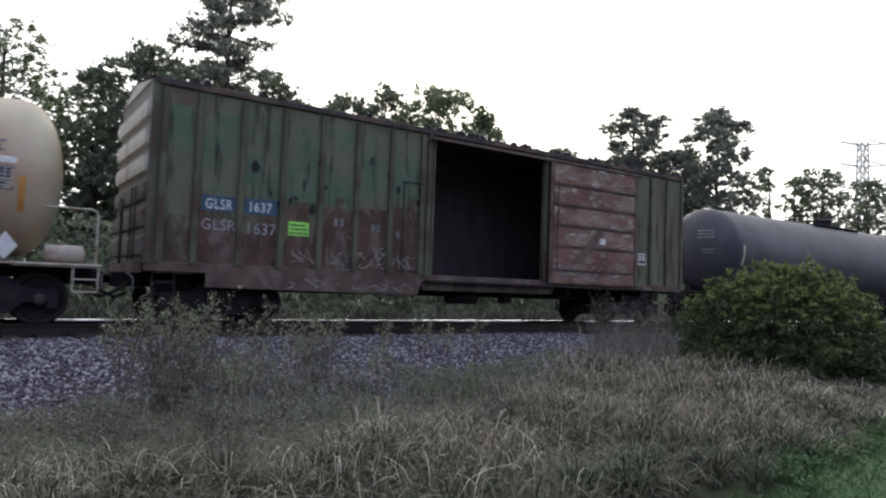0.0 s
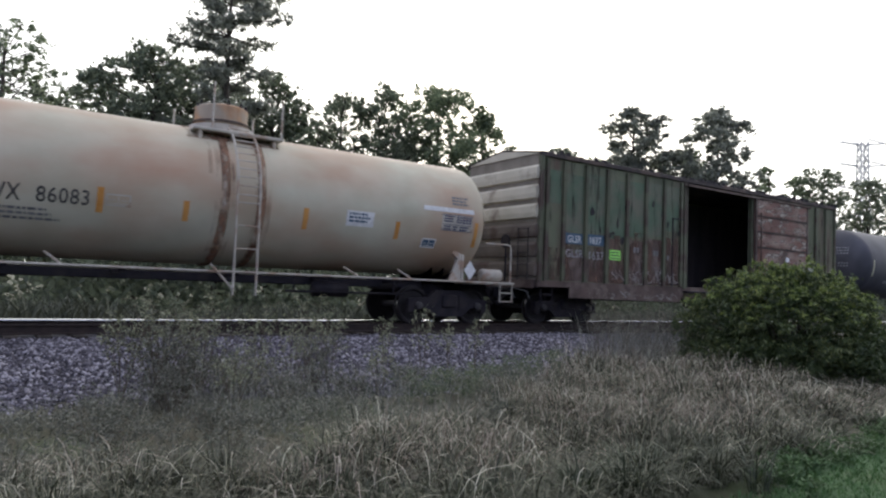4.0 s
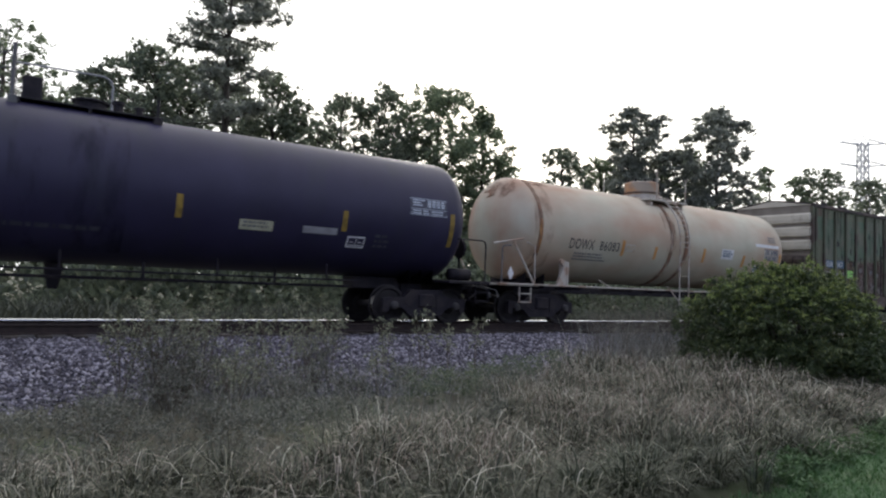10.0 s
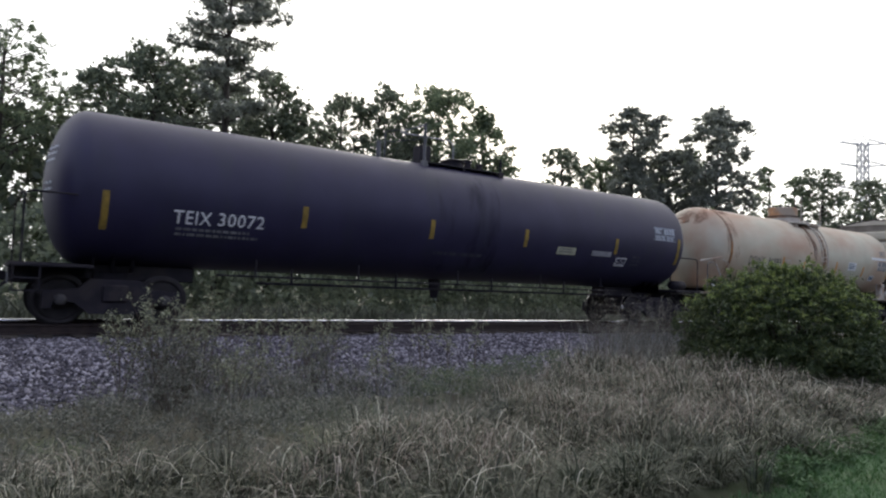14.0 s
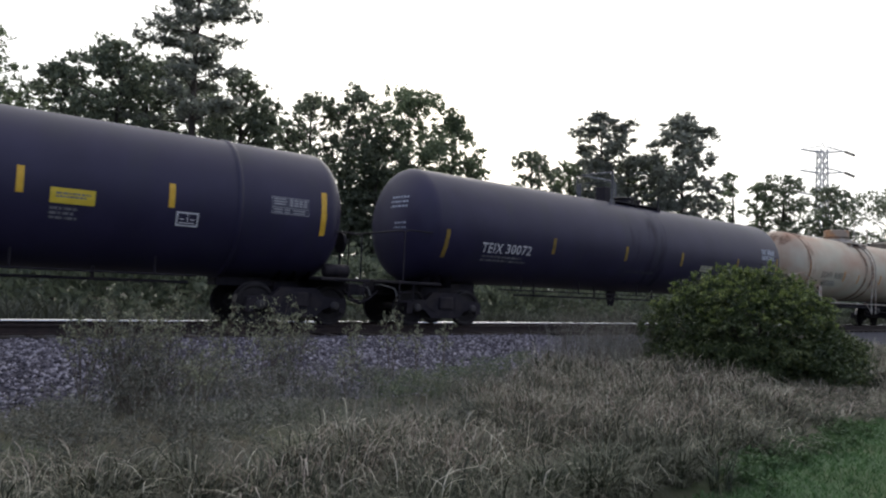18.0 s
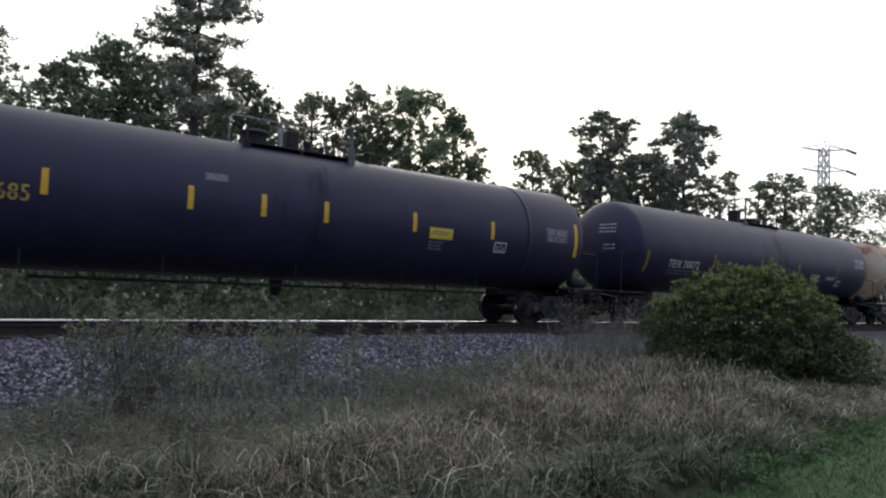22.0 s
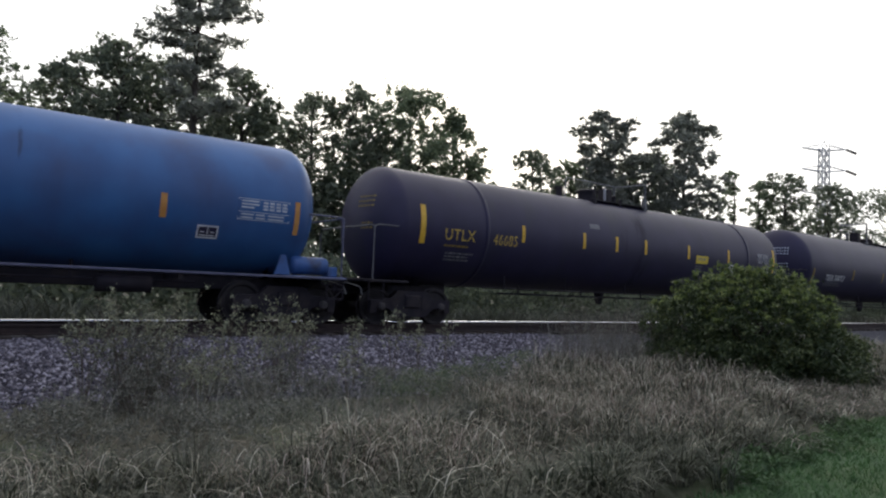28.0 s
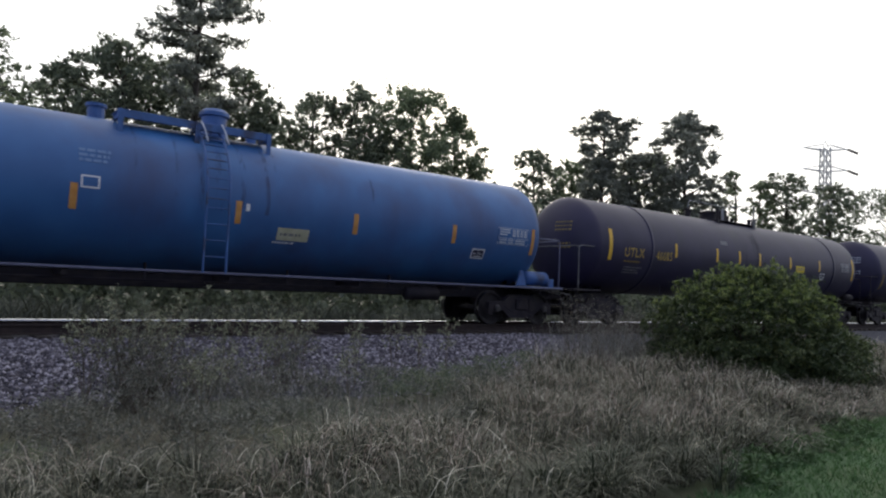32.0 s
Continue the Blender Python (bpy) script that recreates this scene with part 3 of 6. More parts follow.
class Tank:
    """A tank's round skin, for laying signs and letters on it."""
    def __init__(self, car, r, zc):
        self.car, self.r, self.zc = car, r, zc

    def at(self, x, z, out=0.0, up=0.0):
        a = math.asin(max(-1, min(1, (z - self.zc) / self.r))) + up / self.r
        q = self.r + out
        return (x, -q * math.cos(a), self.zc + q * math.sin(a))

    def patch(self, name, x0, x1, z0, z1, mat, label="", out=0.006, lean=0.0, parent=None):
        a0, a1 = (math.asin((z - self.zc) / self.r) for z in (z0, z1))
        n = max(2, int(abs(a1 - a0) * 16) + 1)
        bm = bmesh.new()
        rows = []
        for k in range(n + 1):
            a = a0 + (a1 - a0) * k / n
            row = []
            for x in (x0, x1):
                for q in (self.r - 0.004, self.r + out):
                    row.append(bm.verts.new((x + lean * k / n, -q * math.cos(a), self.zc + q * math.sin(a))))
            rows.append(row)
        for p, q in zip(rows, rows[1:]):
            bm.faces.new((p[1], p[3], q[3], q[1]))
            bm.faces.new((p[0], p[1], q[1], q[0]))
            bm.faces.new((p[3], p[2], q[2], q[3]))
        bm.faces.new((rows[0][0], rows[0][2], rows[0][3], rows[0][1]))
        bm.faces.new((rows[-1][0], rows[-1][1], rows[-1][3], rows[-1][2]))
        return part(name, bm, mat, parent or self.car, label)

    def text(self, body, x, z, width, height, mat, out=0.005, parent=None, name="lettering", label=""):
        me = lettering(body, width, height)
        for v in me.vertices:
            v.co = Vector(self.at(x + v.co.x, z, out, v.co.y))
        return link_mesh(name, me, mat, parent or self.car, label)

    def bars(self, x0, x1, z, rows, h, mat, seed=1, gap=0.6, parent=None):
        """Lines of small print that cannot be read: broken bars."""
        rng = random.Random(seed)
        bm = bmesh.new()
        for k in range(rows):
            zz = z - k * h * (1 + gap)
            x = x0
            end = x0 + (x1 - x0) * rng.uniform(0.75, 1.0)
            while x < end:
                w = rng.uniform(0.6, 2.6) * h
                w = min(w, end - x)
                p = [bm.verts.new(self.at(xx, zz, 0.009, u)) for xx, u in ((x, 0), (x + w, 0), (x + w, h), (x, h))]
                bm.faces.new(p)
                x += w + h * 0.5
        return tagged(part("small_print", bm, mat, parent or self.car), kind="stuff")

    def data_panel(self, x0, x1, z0, z1, field, line, label, columns=4):
        """A stencilled table: thin outline, a headline, a column of small print and rows of cells."""
        s = self.patch("data_panel", x0, x1, z0, z1, field, label, out=0.004)
        t = 0.014
        bm = bmesh.new()
        def bar(a, b, c, d):
            bm.faces.new([bm.verts.new(self.at(xx, zz, 0.008)) for xx, zz in ((a, c), (b, c), (b, d), (a, d))])
        w, h = x1 - x0, z1 - z0
        for a, b, c, d in ((x0, x1, z0, z0 + t), (x0, x1, z1 - t, z1), (x0, x0 + t, z0 + t, z1 - t), (x1 - t, x1, z0 + t, z1 - t), (x0 + t, x1 - t, z0 + h * 0.36, z0 + h * 0.36 + t)):
            bar(a, b, c, d)
        part("outline", bm, line, s)
        bm = bmesh.new()
        rng = random.Random(int(abs(x0) * 100))
        for k in range(3):
            bar(x0 + w * 0.06, x0 + w * rng.uniform(0.28, 0.42), z0 + h * (0.84 - 0.15 * k), z0 + h * (0.92 - 0.15 * k))
        for c in range(columns):
            a = x0 + w * (0.47 + 0.5 * c / columns)
            for k in range(3):
                bar(a, a + w * 0.38 / columns, z0 + h * (0.80 - 0.15 * k), z0 + h * (0.91 - 0.15 * k))
        for k in range(2):
            for a, b in ((0.06, 0.3), (0.34, 0.52), (0.57, 0.9)):
                bar(x0 + w * a, x0 + w * b * rng.uniform(0.9, 1.0), z0 + h * (0.22 - 0.15 * k), z0 + h * (0.30 - 0.15 * k))
        tagged(part("small_print", bm, line, s), kind="stuff")
        return s

    def square_mark(self, x, z, w, h, paint, line, lean=0.05):
        """A panel with a white outline and a split dark figure."""
        s = self.patch("panel_mark", x, x + w, z, z + h, line, "white-outlined square stencil", out=0.006)
        self.patch("panel_field", x + 0.03, x + w - 0.03, z + 0.03, z + h - 0.03, paint, out=0.009, parent=s)
        self.patch("panel_figure", x + w * 0.5 - 0.008, x + w * 0.5 + 0.008, z + h * 0.34, z + h * 0.86, line, out=0.012, parent=s)
        self.patch("panel_figure", x + w * 0.14, x + w * 0.84, z + h * 0.2, z + h * 0.27, line, out=0.012, parent=s)
        for u in (0.15, 0.62):
            self.patch("panel_figure", x + w * u, x + w * (u + 0.2), z + h * 0.46, z + h * 0.53, line, out=0.012, parent=s)
        return s


def tank_car(name, label, cx, half, r, zc, paint, frame_mat, sill_half, truck_x, head=0.68, bands=(), band_mat=None):
    car = thing(name, pose(cx, TRACK_Y, RAIL_TOP), label, "tank car", "cars of the freight train")
    car["start"] = cx
    CARS.append(car)
    prof = []
    for k in range(13):
        a = math.pi / 2 * k / 12
        prof.append((-half - head * math.cos(a), max(0.02, r * math.sin(a))))
    nx = 9
    prof += [(-half + 2 * half * k / nx, r) for k in range(1, nx)]
    prof += [(-p[0], p[1]) for p in prof[:13][::-1]]
    tank = part("tank", lathe(bmesh.new(), prof, "X", 72, (0, 0, zc)), paint, car, "", True)
    for b in bands:
        part("band", lathe(bmesh.new(), [(b - 0.07, r - 0.02), (b - 0.05, r + 0.022), (b + 0.05, r + 0.022), (b + 0.07, r - 0.02)], "X", 72, (0, 0, zc)), band_mat or paint, car, "raised band round the tank", True)
    for s in (-1, 1):
        truck(car, s * truck_x)
        x0, x1 = sorted((s * (truck_x - 1.6), s * sill_half))
        part("stub_sill", boxed(x0, x1, -0.28, 0.28, 0.82, 1.12, 0.02), M["frame_black"], car)
        # saddle that carries the tank over the truck
        bm = bmesh.new()
        for dx in (-0.35, 0.0, 0.35):
            arc = [(r + 0.01) * Vector((math.cos(a), math.sin(a))) for a in (radians(238 + 64 * k / 10) for k in range(11))]
            o = [bm.verts.new((s * truck_x + dx, p.x, zc + p.y)) for p in arc]
            i = [bm.verts.new((s * truck_x + dx, max(-0.95, min(0.95, p.x)), 0.98)) for p in arc]
            for k in range(10):
                bm.faces.new((o[k], o[k + 1], i[k + 1], i[k]))
        bmesh.ops.solidify(bm, geom=bm.faces[:], thickness=0.03)
        part("saddle", bm, M["frame_black"], car)
        coupler(car, s * sill_half, s, M["frame_black"])
        x0, x1 = sorted((s * (half - 0.1), s * sill_half))
        part("end_platform", boxed(x0, x1, -1.42, 1.42, 1.03, 1.09, 0.01), frame_mat, car)
    return car, Tank(car, r, zc)


def end_rail(car, x, z0, mat, y=-1.38, up=1.05, run=0.9, name="handrail", across=False):
    """A bent pipe rail standing on the end platform."""
    bm = bmesh.new()
    s = 1 if run > 0 else -1
    rod(bm, [(x, y, z0), (x, y, z0 + up - 0.1), (x - s * 0.03, y, z0 + up - 0.03), (x - s * 0.12, y, z0 + up), (x - run, y, z0 + up)], 0.02, 7)
    if across:
        rod(bm, [(x, y, z0 + up - 0.06), (x + s * 0.03, y + 0.08, z0 + up - 0.02), (x + s * 0.03, 1.2, z0 + up - 0.02), (x + s * 0.03, 1.3, z0 + up - 0.1), (x + s * 0.03, 1.3, z0)], 0.02, 7)
    return part(name, bm, mat, car, "bent pipe handrail")


def end_step(car, x, mat, y=-1.4, z=1.03):
    bm = bmesh.new()
    for dx in (-0.2, 0.2):
        rod(bm, [(x + dx, y, z), (x + dx, y, z - 0.42)], 0.016, 6)
    for zz in (z - 0.2, z - 0.42):
        box(bm, x - 0.2, x + 0.2, y - 0.03, y + 0.05, zz - 0.015, zz + 0.012)
    return part("step", bm, mat, car, "hanging sill step")


def side_ladder(car, tank, x, z_low, z_top, mat, width=0.42, out=0.12, rung=0.33):
    """A ladder that follows the tank's side up to its top."""
    low = tank.zc - 0.2
    pts = [(-(tank.r + out), zz) for zz in np.linspace(z_low, low, 5)]
    a0, a1 = math.asin((low - tank.zc) / tank.r), math.asin((z_top - tank.zc) / tank.r)
    pts += [(-(tank.r + out) * math.cos(a), tank.zc + (tank.r + out) * math.sin(a)) for a in np.linspace(a0, a1, 12)[1:]]
    for dx in (-width / 2, width / 2):
        bm = bmesh.new()
        rod(bm, [(x + dx, y, z) for y, z in pts], 0.022, 6)
        part("ladder_rail", bm, mat, car)
    for k in range(1, len(pts)):
        bm = bmesh.new()
        y, z = pts[k]
        rod(bm, [(x - width / 2, y, z), (x + width / 2, y, z)], 0.013, 6)
        part("rung", bm, mat, car)


def rail_pipe(car, x0, x1, y, z, mat, r=0.02, drops=(), label=""):
    bm = bmesh.new()
    rod(bm, [(x0, y, z), (x1, y, z)], r, 6)
    for d in drops:
        rod(bm, [(d, y, z + 0.35), (d, y, z)], r, 6)
    return part("side_pipe", bm, mat, car, label)


def top_post(car, x, y, z, up, mat, r=0.035, foot=0.0):
    """A stout upright of the walkway's rail, with a wider foot."""
    bm = bmesh.new()
    rod(bm, [(x, y, z), (x, y, z + up)], r, 8)
    if foot:
        box(bm, x - 0.08, x + 0.08, y - 0.06, y + 0.06, z - 0.1, z + foot, 0.01)
    return part("rail_post", bm, mat, car, "stout upright post of the walkway")


def top_walk(car, tank, x0, x1, mat, hatch_x, hatch_mat, hatch_r=0.36, hatch_h=0.32, rail_h=0.75, vents=(), wide=0.75, rails=True, rail_mat=None, rail_r=0.016, lift=0.0):
    """The walkway, hatch, valves and rails on top of the tank."""
    zt = tank.zc + tank.r
    zw = zt - 0.06 + lift
    for s in (-1, 1):
        y0, y1 = sorted((s * 0.4, s * (0.4 + wide * 0.36)))
        part("walkway", boxed(x0, x1, y0, y1, zw, zw + 0.03, 0.006), mat, car, "grated walkway on top of the tank")
        for x in (x0 + 0.06, x0 * 0.5 + x1 * 0.5, x1 - 0.06):
            part("walkway_bracket", boxed(x - 0.03, x + 0.03, y0, y1, zw - 0.1, zw, 0.005), mat, car)
    part("hatch", lathe(bmesh.new(), [(zt - 0.06, hatch_r), (zt + hatch_h * 0.75, hatch_r), (zt + hatch_h * 0.75, hatch_r + 0.05), (zt + hatch_h * 0.88, hatch_r + 0.05),
                                       (zt + hatch_h, hatch_r * 0.85), (zt + hatch_h + 0.03, 0.05)], "Z", 24, (hatch_x, 0, 0)), hatch_mat, car, "round manway hatch", False)
    for v, h, rr in vents:
        part("valve", lathe(bmesh.new(), [(zt - 0.06, rr), (zt + h * 0.8, rr), (zt + h * 0.8, rr * 1.25), (zt + h, rr * 1.25), (zt + h + 0.02, rr * 0.4)], "Z", 12, (v, 0, 0)), mat, car)
    if rails:
        for y in (-0.66, 0.66):
            bm = bmesh.new()
            for zz in (rail_h, rail_h * 0.5):
                rod(bm, [(x0, y, zw + zz), (x1, y, zw + zz)], rail_r, 5)
            for x in (x0, (x0 + x1) / 2, x1):
                rod(bm, [(x, y, zw), (x, y, zw + rail_h)], rail_r * 1.35, 5)
            part("top_rail", bm, rail_mat or mat, car, "thin pipe rail round the walkway")


# cream tank car
def cream_tank():
    cx = -5.4
    car, tk = tank_car("tank_car", "cream tank car streaked with rust on dark trucks", cx, 5.98, 1.45, 2.66, M["cream_paint"], M["cream_metal"], 7.25, 5.45)
    m = M["cream_metal"]
    for y in (-1.4, 1.4):
        part("side_sill", boxed(-7.25, 7.25, y - 0.05, y + 0.05, 1.055, 1.1, 0.01), m, car, "pale side sill along the whole car")
    part("centre_sill", boxed(-6.9, 6.9, -0.32, 0.32, 0.86, 1.04, 0.02), M["frame_black"], car, "dark centre sill under the tank")
    for x in (-4.2, -2.1, 0.0, 2.1, 4.0):
        part("cross_bearer", boxed(x - 0.05, x + 0.05, -1.34, 1.34, 0.97, 1.05), M["frame_black"], car)
    part("air_tank", lathe(bmesh.new(), [(1.9, 0.05), (1.93, 0.17), (2.75, 0.17), (2.78, 0.05)], "X", 16, (0, -0.75, 0.78)), M["frame_black"], car, "dark air reservoir under the frame", True)
    rail_pipe(car, 1.2, 4.2, -0.95, 0.72, M["frame_black"], 0.025, (1.4, 3.9))
    tk.text("DOWX", -10.15 - cx, 2.14, 0.98, 0.3, M["black_letter"])
    tk.text("86083", -8.94 - cx, 2.15, 0.82, 0.28, M["black_letter"])
    tk.square_mark(-7.85 - cx, 2.18, 0.42, 0.22, M["cream_paint"], M["cream_metal"])
    tk.bars(-9.9 - cx, -8.5 - cx, 2.0, 3, 0.05, M["faded_letter"], 3)
    s = tk.patch("placard", -3.04 - cx, -2.36 - cx, 2.21, 2.55, M["white"], "white placard with blue print")
    tk.bars(-2.98 - cx, -2.42 - cx, 2.46, 3, 0.05, M["sign_blue"], 4, parent=s)
    tk.patch("white_stripe", -1.04 - cx, 0.45 - cx, 2.75, 2.86, M["white"])
    tk.data_panel(-0.5 - cx, 0.42 - cx, 2.3, 2.7, M["cream_metal"], M["navy_letter"], "block of dark blue stencilled data", 5)
    tk.bars(-0.2 - cx, 0.3 - cx, 3.1, 3, 0.05, M["faded_letter"], 6)
    tk.square_mark(-0.98 - cx, 1.86, 0.4, 0.22, M["sign_blue"], M["white"])
    tk.patch("reflector", 0.5 - cx, 0.6 - cx, 1.95, 2.55, M["orange"], "faded orange reflector stripe")
    for x, z0, z1 in ((-11.28, 1.95, 2.85), (-7.95, 2.05, 2.5), (-6.45, 2.02, 2.4), (-4.0, 2.05, 2.5), (-1.72, 2.0, 2.4)):
        tk.patch("reflector", x - cx - 0.05, x - cx + 0.06, z0, z1, M["orange"], "faded orange reflector stripe")
    def band(name, x, w, mat, label, out=0.004):
        part(name, lathe(bmesh.new(), [(x - w, 1.45 + out * 0.6), (x, 1.45 + out), (x + w, 1.45 + out * 0.6)], "X", 72, (0, 0, 2.66)), mat, car, label, True)
    band("rust_band", -5.88, 0.07, M["seam_rust"], "flaking rust along the weld seam of the tank", 0.01)
    band("rust_wash", -5.75, 0.34, M["wash_rust"], "thin rust wash beside the seam")
    for x, w in ((-0.32, 0.2), (0.45, 0.18)):
        band("rust_wash", x, w, M["wash_rust"], "thin rust wash on the paint")
    for x in (-0.32, 0.42):
        part("tank_strap", lathe(bmesh.new(), [(x - 0.05, 1.44), (x - 0.045, 1.468), (x + 0.045, 1.468), (x + 0.05, 1.44)], "X", 72, (0, 0, 2.66)), M["rust"], car, "raised strap round the tank", True)
        part("strap_rust", lathe(bmesh.new(), [(x - 0.09, 1.456), (x - 0.05, 1.474), (x + 0.05, 1.474), (x + 0.09, 1.456)], "X", 72, (0, 0, 2.66)), M["seam_rust"], car, "flaking rust on the strap", True)
    head_stain(car, tk, -1, 5.98, 0.68, -0.3, 1.05, 0.55, 0.26, M["head_rust"], 2)
    for x0, x1, z0 in ((-5.85, -5.1, 3.85), (-1.0, 0.9, 3.75)):
        tk.patch("rust_stain", x0, x1, z0, 4.09, M["head_rust"] if x0 < -5 else M["seam_rust"], "dark rust stain on top of the tank", out=0.007)
    side_ladder(car, tk, 0.1, 0.62, 3.95, m, 0.46, 0.16)
    bm = bmesh.new()
    rod(bm, [(-0.55, -1.45, 1.22), (-0.12, -1.6, 0.72)], 0.02, 6)
    part("ladder_brace", bm, m, car)
    # dome with its collar and platform
    zt = 4.11
    part("dome_collar", lathe(bmesh.new(), [(zt - 0.3, 0.66), (zt + 0.08, 0.66), (zt + 0.08, 0.3)], "Z", 28, (-0.08, 0, 0)), m, car, "pale collar of the dome with rust runs")
    dome = part("dome", lathe(bmesh.new(), [(zt, 0.56), (zt + 0.13, 0.56), (zt + 0.13, 0.585), (zt + 0.2, 0.585), (zt + 0.2, 0.555), (zt + 0.5, 0.555), (zt + 0.54, 0.5), (zt + 0.56, 0.1)], "Z", 32, (-0.08, 0, 0)), M["orange_dome"], car, "rusty orange dome on top of the tank")
    part("dome_ring", lathe(bmesh.new(), [(zt + 0.145, 0.588), (zt + 0.15, 0.605), (zt + 0.18, 0.605), (zt + 0.185, 0.588)], "Z", 32, (-0.08, 0, 0)), M["eave_dark"], dome, "dark rim round the dome")
    for k in range(10):
        a = k * 0.628 + 0.3
        x, y = -0.08 + 0.5 * math.cos(a), 0.5 * math.sin(a)
        part("lid_bolt", lathe(bmesh.new(), [(zt + 0.53, 0.03), (zt + 0.62, 0.03), (zt + 0.63, 0.01)], "Z", 8, (x, y, 0)), M["frame_black"], dome)
    for y in (-0.78, 0.78):
        part("dome_platform", boxed(-0.9, 0.98, y - 0.24, y + 0.24, 3.92, 3.985, 0.012), m, car, "pale steel step platform beside the dome")
        for x in (-0.75, 0.8):
            part("platform_bracket", boxed(x - 0.03, x + 0.03, y - 0.2, y + 0.2, 3.74, 3.92, 0.006), M["rust"], car)
    for x, y, top in ((-0.52, -0.98, 4.95), (0.94, -0.98, 4.78), (-0.86, 0.95, 4.7), (0.94, 0.95, 4.75)):
        rod(bm := bmesh.new(), [(x, y, 3.93), (x, y, top)], 0.022, 6)
        part("grab_post", bm, m, car, "thin upright grab post")
    for x, w, z in ((-0.62, 0.035, 3.0), (0.86, 0.04, 3.1), (-0.18, 0.03, 2.7)):
        tk.patch("rust_run", x - w, x + w, z, 3.8, M["wash_rust"], "rust run below the platform", out=0.0065)
    # saddles, braces and end gear
    for s in (-1, 1):
        bm = plate(bmesh.new(), [(-0.1, 1.1), (0.28, 1.1), (0.28, 1.74), (0.06, 1.82), (0.0, 1.74), (0.14, 1.62)], -1.40, -1.33)
        box(bm, 0.24, 0.32, -1.42, -1.1, 1.1, 1.74, 0.01)
        ob = part("tank_anchor", bm, m, car, "pale tank anchor bracket")
        ob.location.x = s * 5.1 if s < 0 else 5.3
        for x in (-3.2, 2.6, 4.0):
            if s > 0:
                bm = bmesh.new()
                rod(bm, [(x - 0.15, -1.2, 1.3), (x + 0.12, -1.42, 1.08)], 0.02, 6)
                part("brace", bm, m, car)
    end_rail(car, -7.15, 1.08, M["dark_steel"], up=1.0, run=-0.3)
    end_rail(car, 7.15, 1.08, m, up=1.0, run=0.85)
    bm = bmesh.new()
    rod(bm, [(-6.05, -1.4, 1.1), (-6.75, -1.35, 2.2)], 0.03, 6)
    part("end_brace", bm, m, car, "pale diagonal brace at the car's end")
    rod(bm := bmesh.new(), [(-6.05, 1.4, 1.1), (-6.75, 1.35, 2.2)], 0.03, 6)
    part("end_brace", bm, m, car, "pale diagonal brace at the car's end")
    rod(bm := bmesh.new(), [(-6.5, -1.45, 2.28), (-7.3, -1.2, 2.12)], 0.028, 6)
    part("brake_rod", bm, m, car)
    rod(bm := bmesh.new(), [(-6.05, -1.42, 1.1), (-6.05, -1.42, 2.1), (-6.35, -1.42, 2.2)], 0.018, 6)
    part("handrail", bm, m, car)
    bm = plate(bmesh.new(), [(-7.0, 1.35), (-6.9, 1.53), (-6.8, 1.35), (-6.9, 1.17)], -1.44, -1.43)
    part("diamond_placard", bm, M["white"], car, "white diamond placard")
    bm = plate(bmesh.new(), [(5.58, 1.36), (5.76, 1.6), (5.94, 1.36), (5.76, 1.12)], -1.48, -1.47)
    part("diamond_placard", bm, M["white"], car, "white diamond placard")
    part("brake_cylinder", lathe(bmesh.new(), [(6.35, 0.05), (6.37, 0.16), (6.95, 0.16), (7.0, 0.05)], "X", 16, (0, -1.15, 1.27)), m, car, "pale brake cylinder on the end platform", True)
    end_step(car, -6.35, m)
    end_step(car, 7.0, m)


def head_stain(car, tk, side, half, head, y0, z0, w, h, mat, seed):
    """A rust stain of irregular outline on the round end of a tank."""
    rng = random.Random(seed)
    bm = bmesh.new()
    def on(yy, zz):
        q = math.sqrt(max(0.0, 1 - (yy * yy + zz * zz) / tk.r ** 2))
        return bm.verts.new((side * (half + head * q + 0.004), yy * 1.003, tk.zc + zz * 1.003))
    n = 26
    rings = []
    for k in range(1, 7):
        rings.append([on(y0 + w * k / 6 * math.cos(2 * math.pi * i / n) * (1 + 0.3 * math.sin(3 * i + seed)) , z0 + h * k / 6 * math.sin(2 * math.pi * i / n) * (1 + 0.25 * math.sin(5 * i))) for i in range(n)])
    c = on(y0, z0)
    for i in range(n):
        bm.faces.new((c, rings[0][i], rings[0][(i + 1) % n]))
        for p, q in zip(rings, rings[1:]):
            bm.faces.new((p[i], q[i], q[(i + 1) % n], p[(i + 1) % n]))
    part("rust_stain", bm, mat, car, "rust-brown stain", True)


def black_tank(cx, half, r, zc, sill, trucks, label, bands, band_mat=None):
    return tank_car("tank_car", label, cx, half, r, zc, M["black_paint"], M["frame_black"], sill, trucks, bands=bands, band_mat=band_mat)


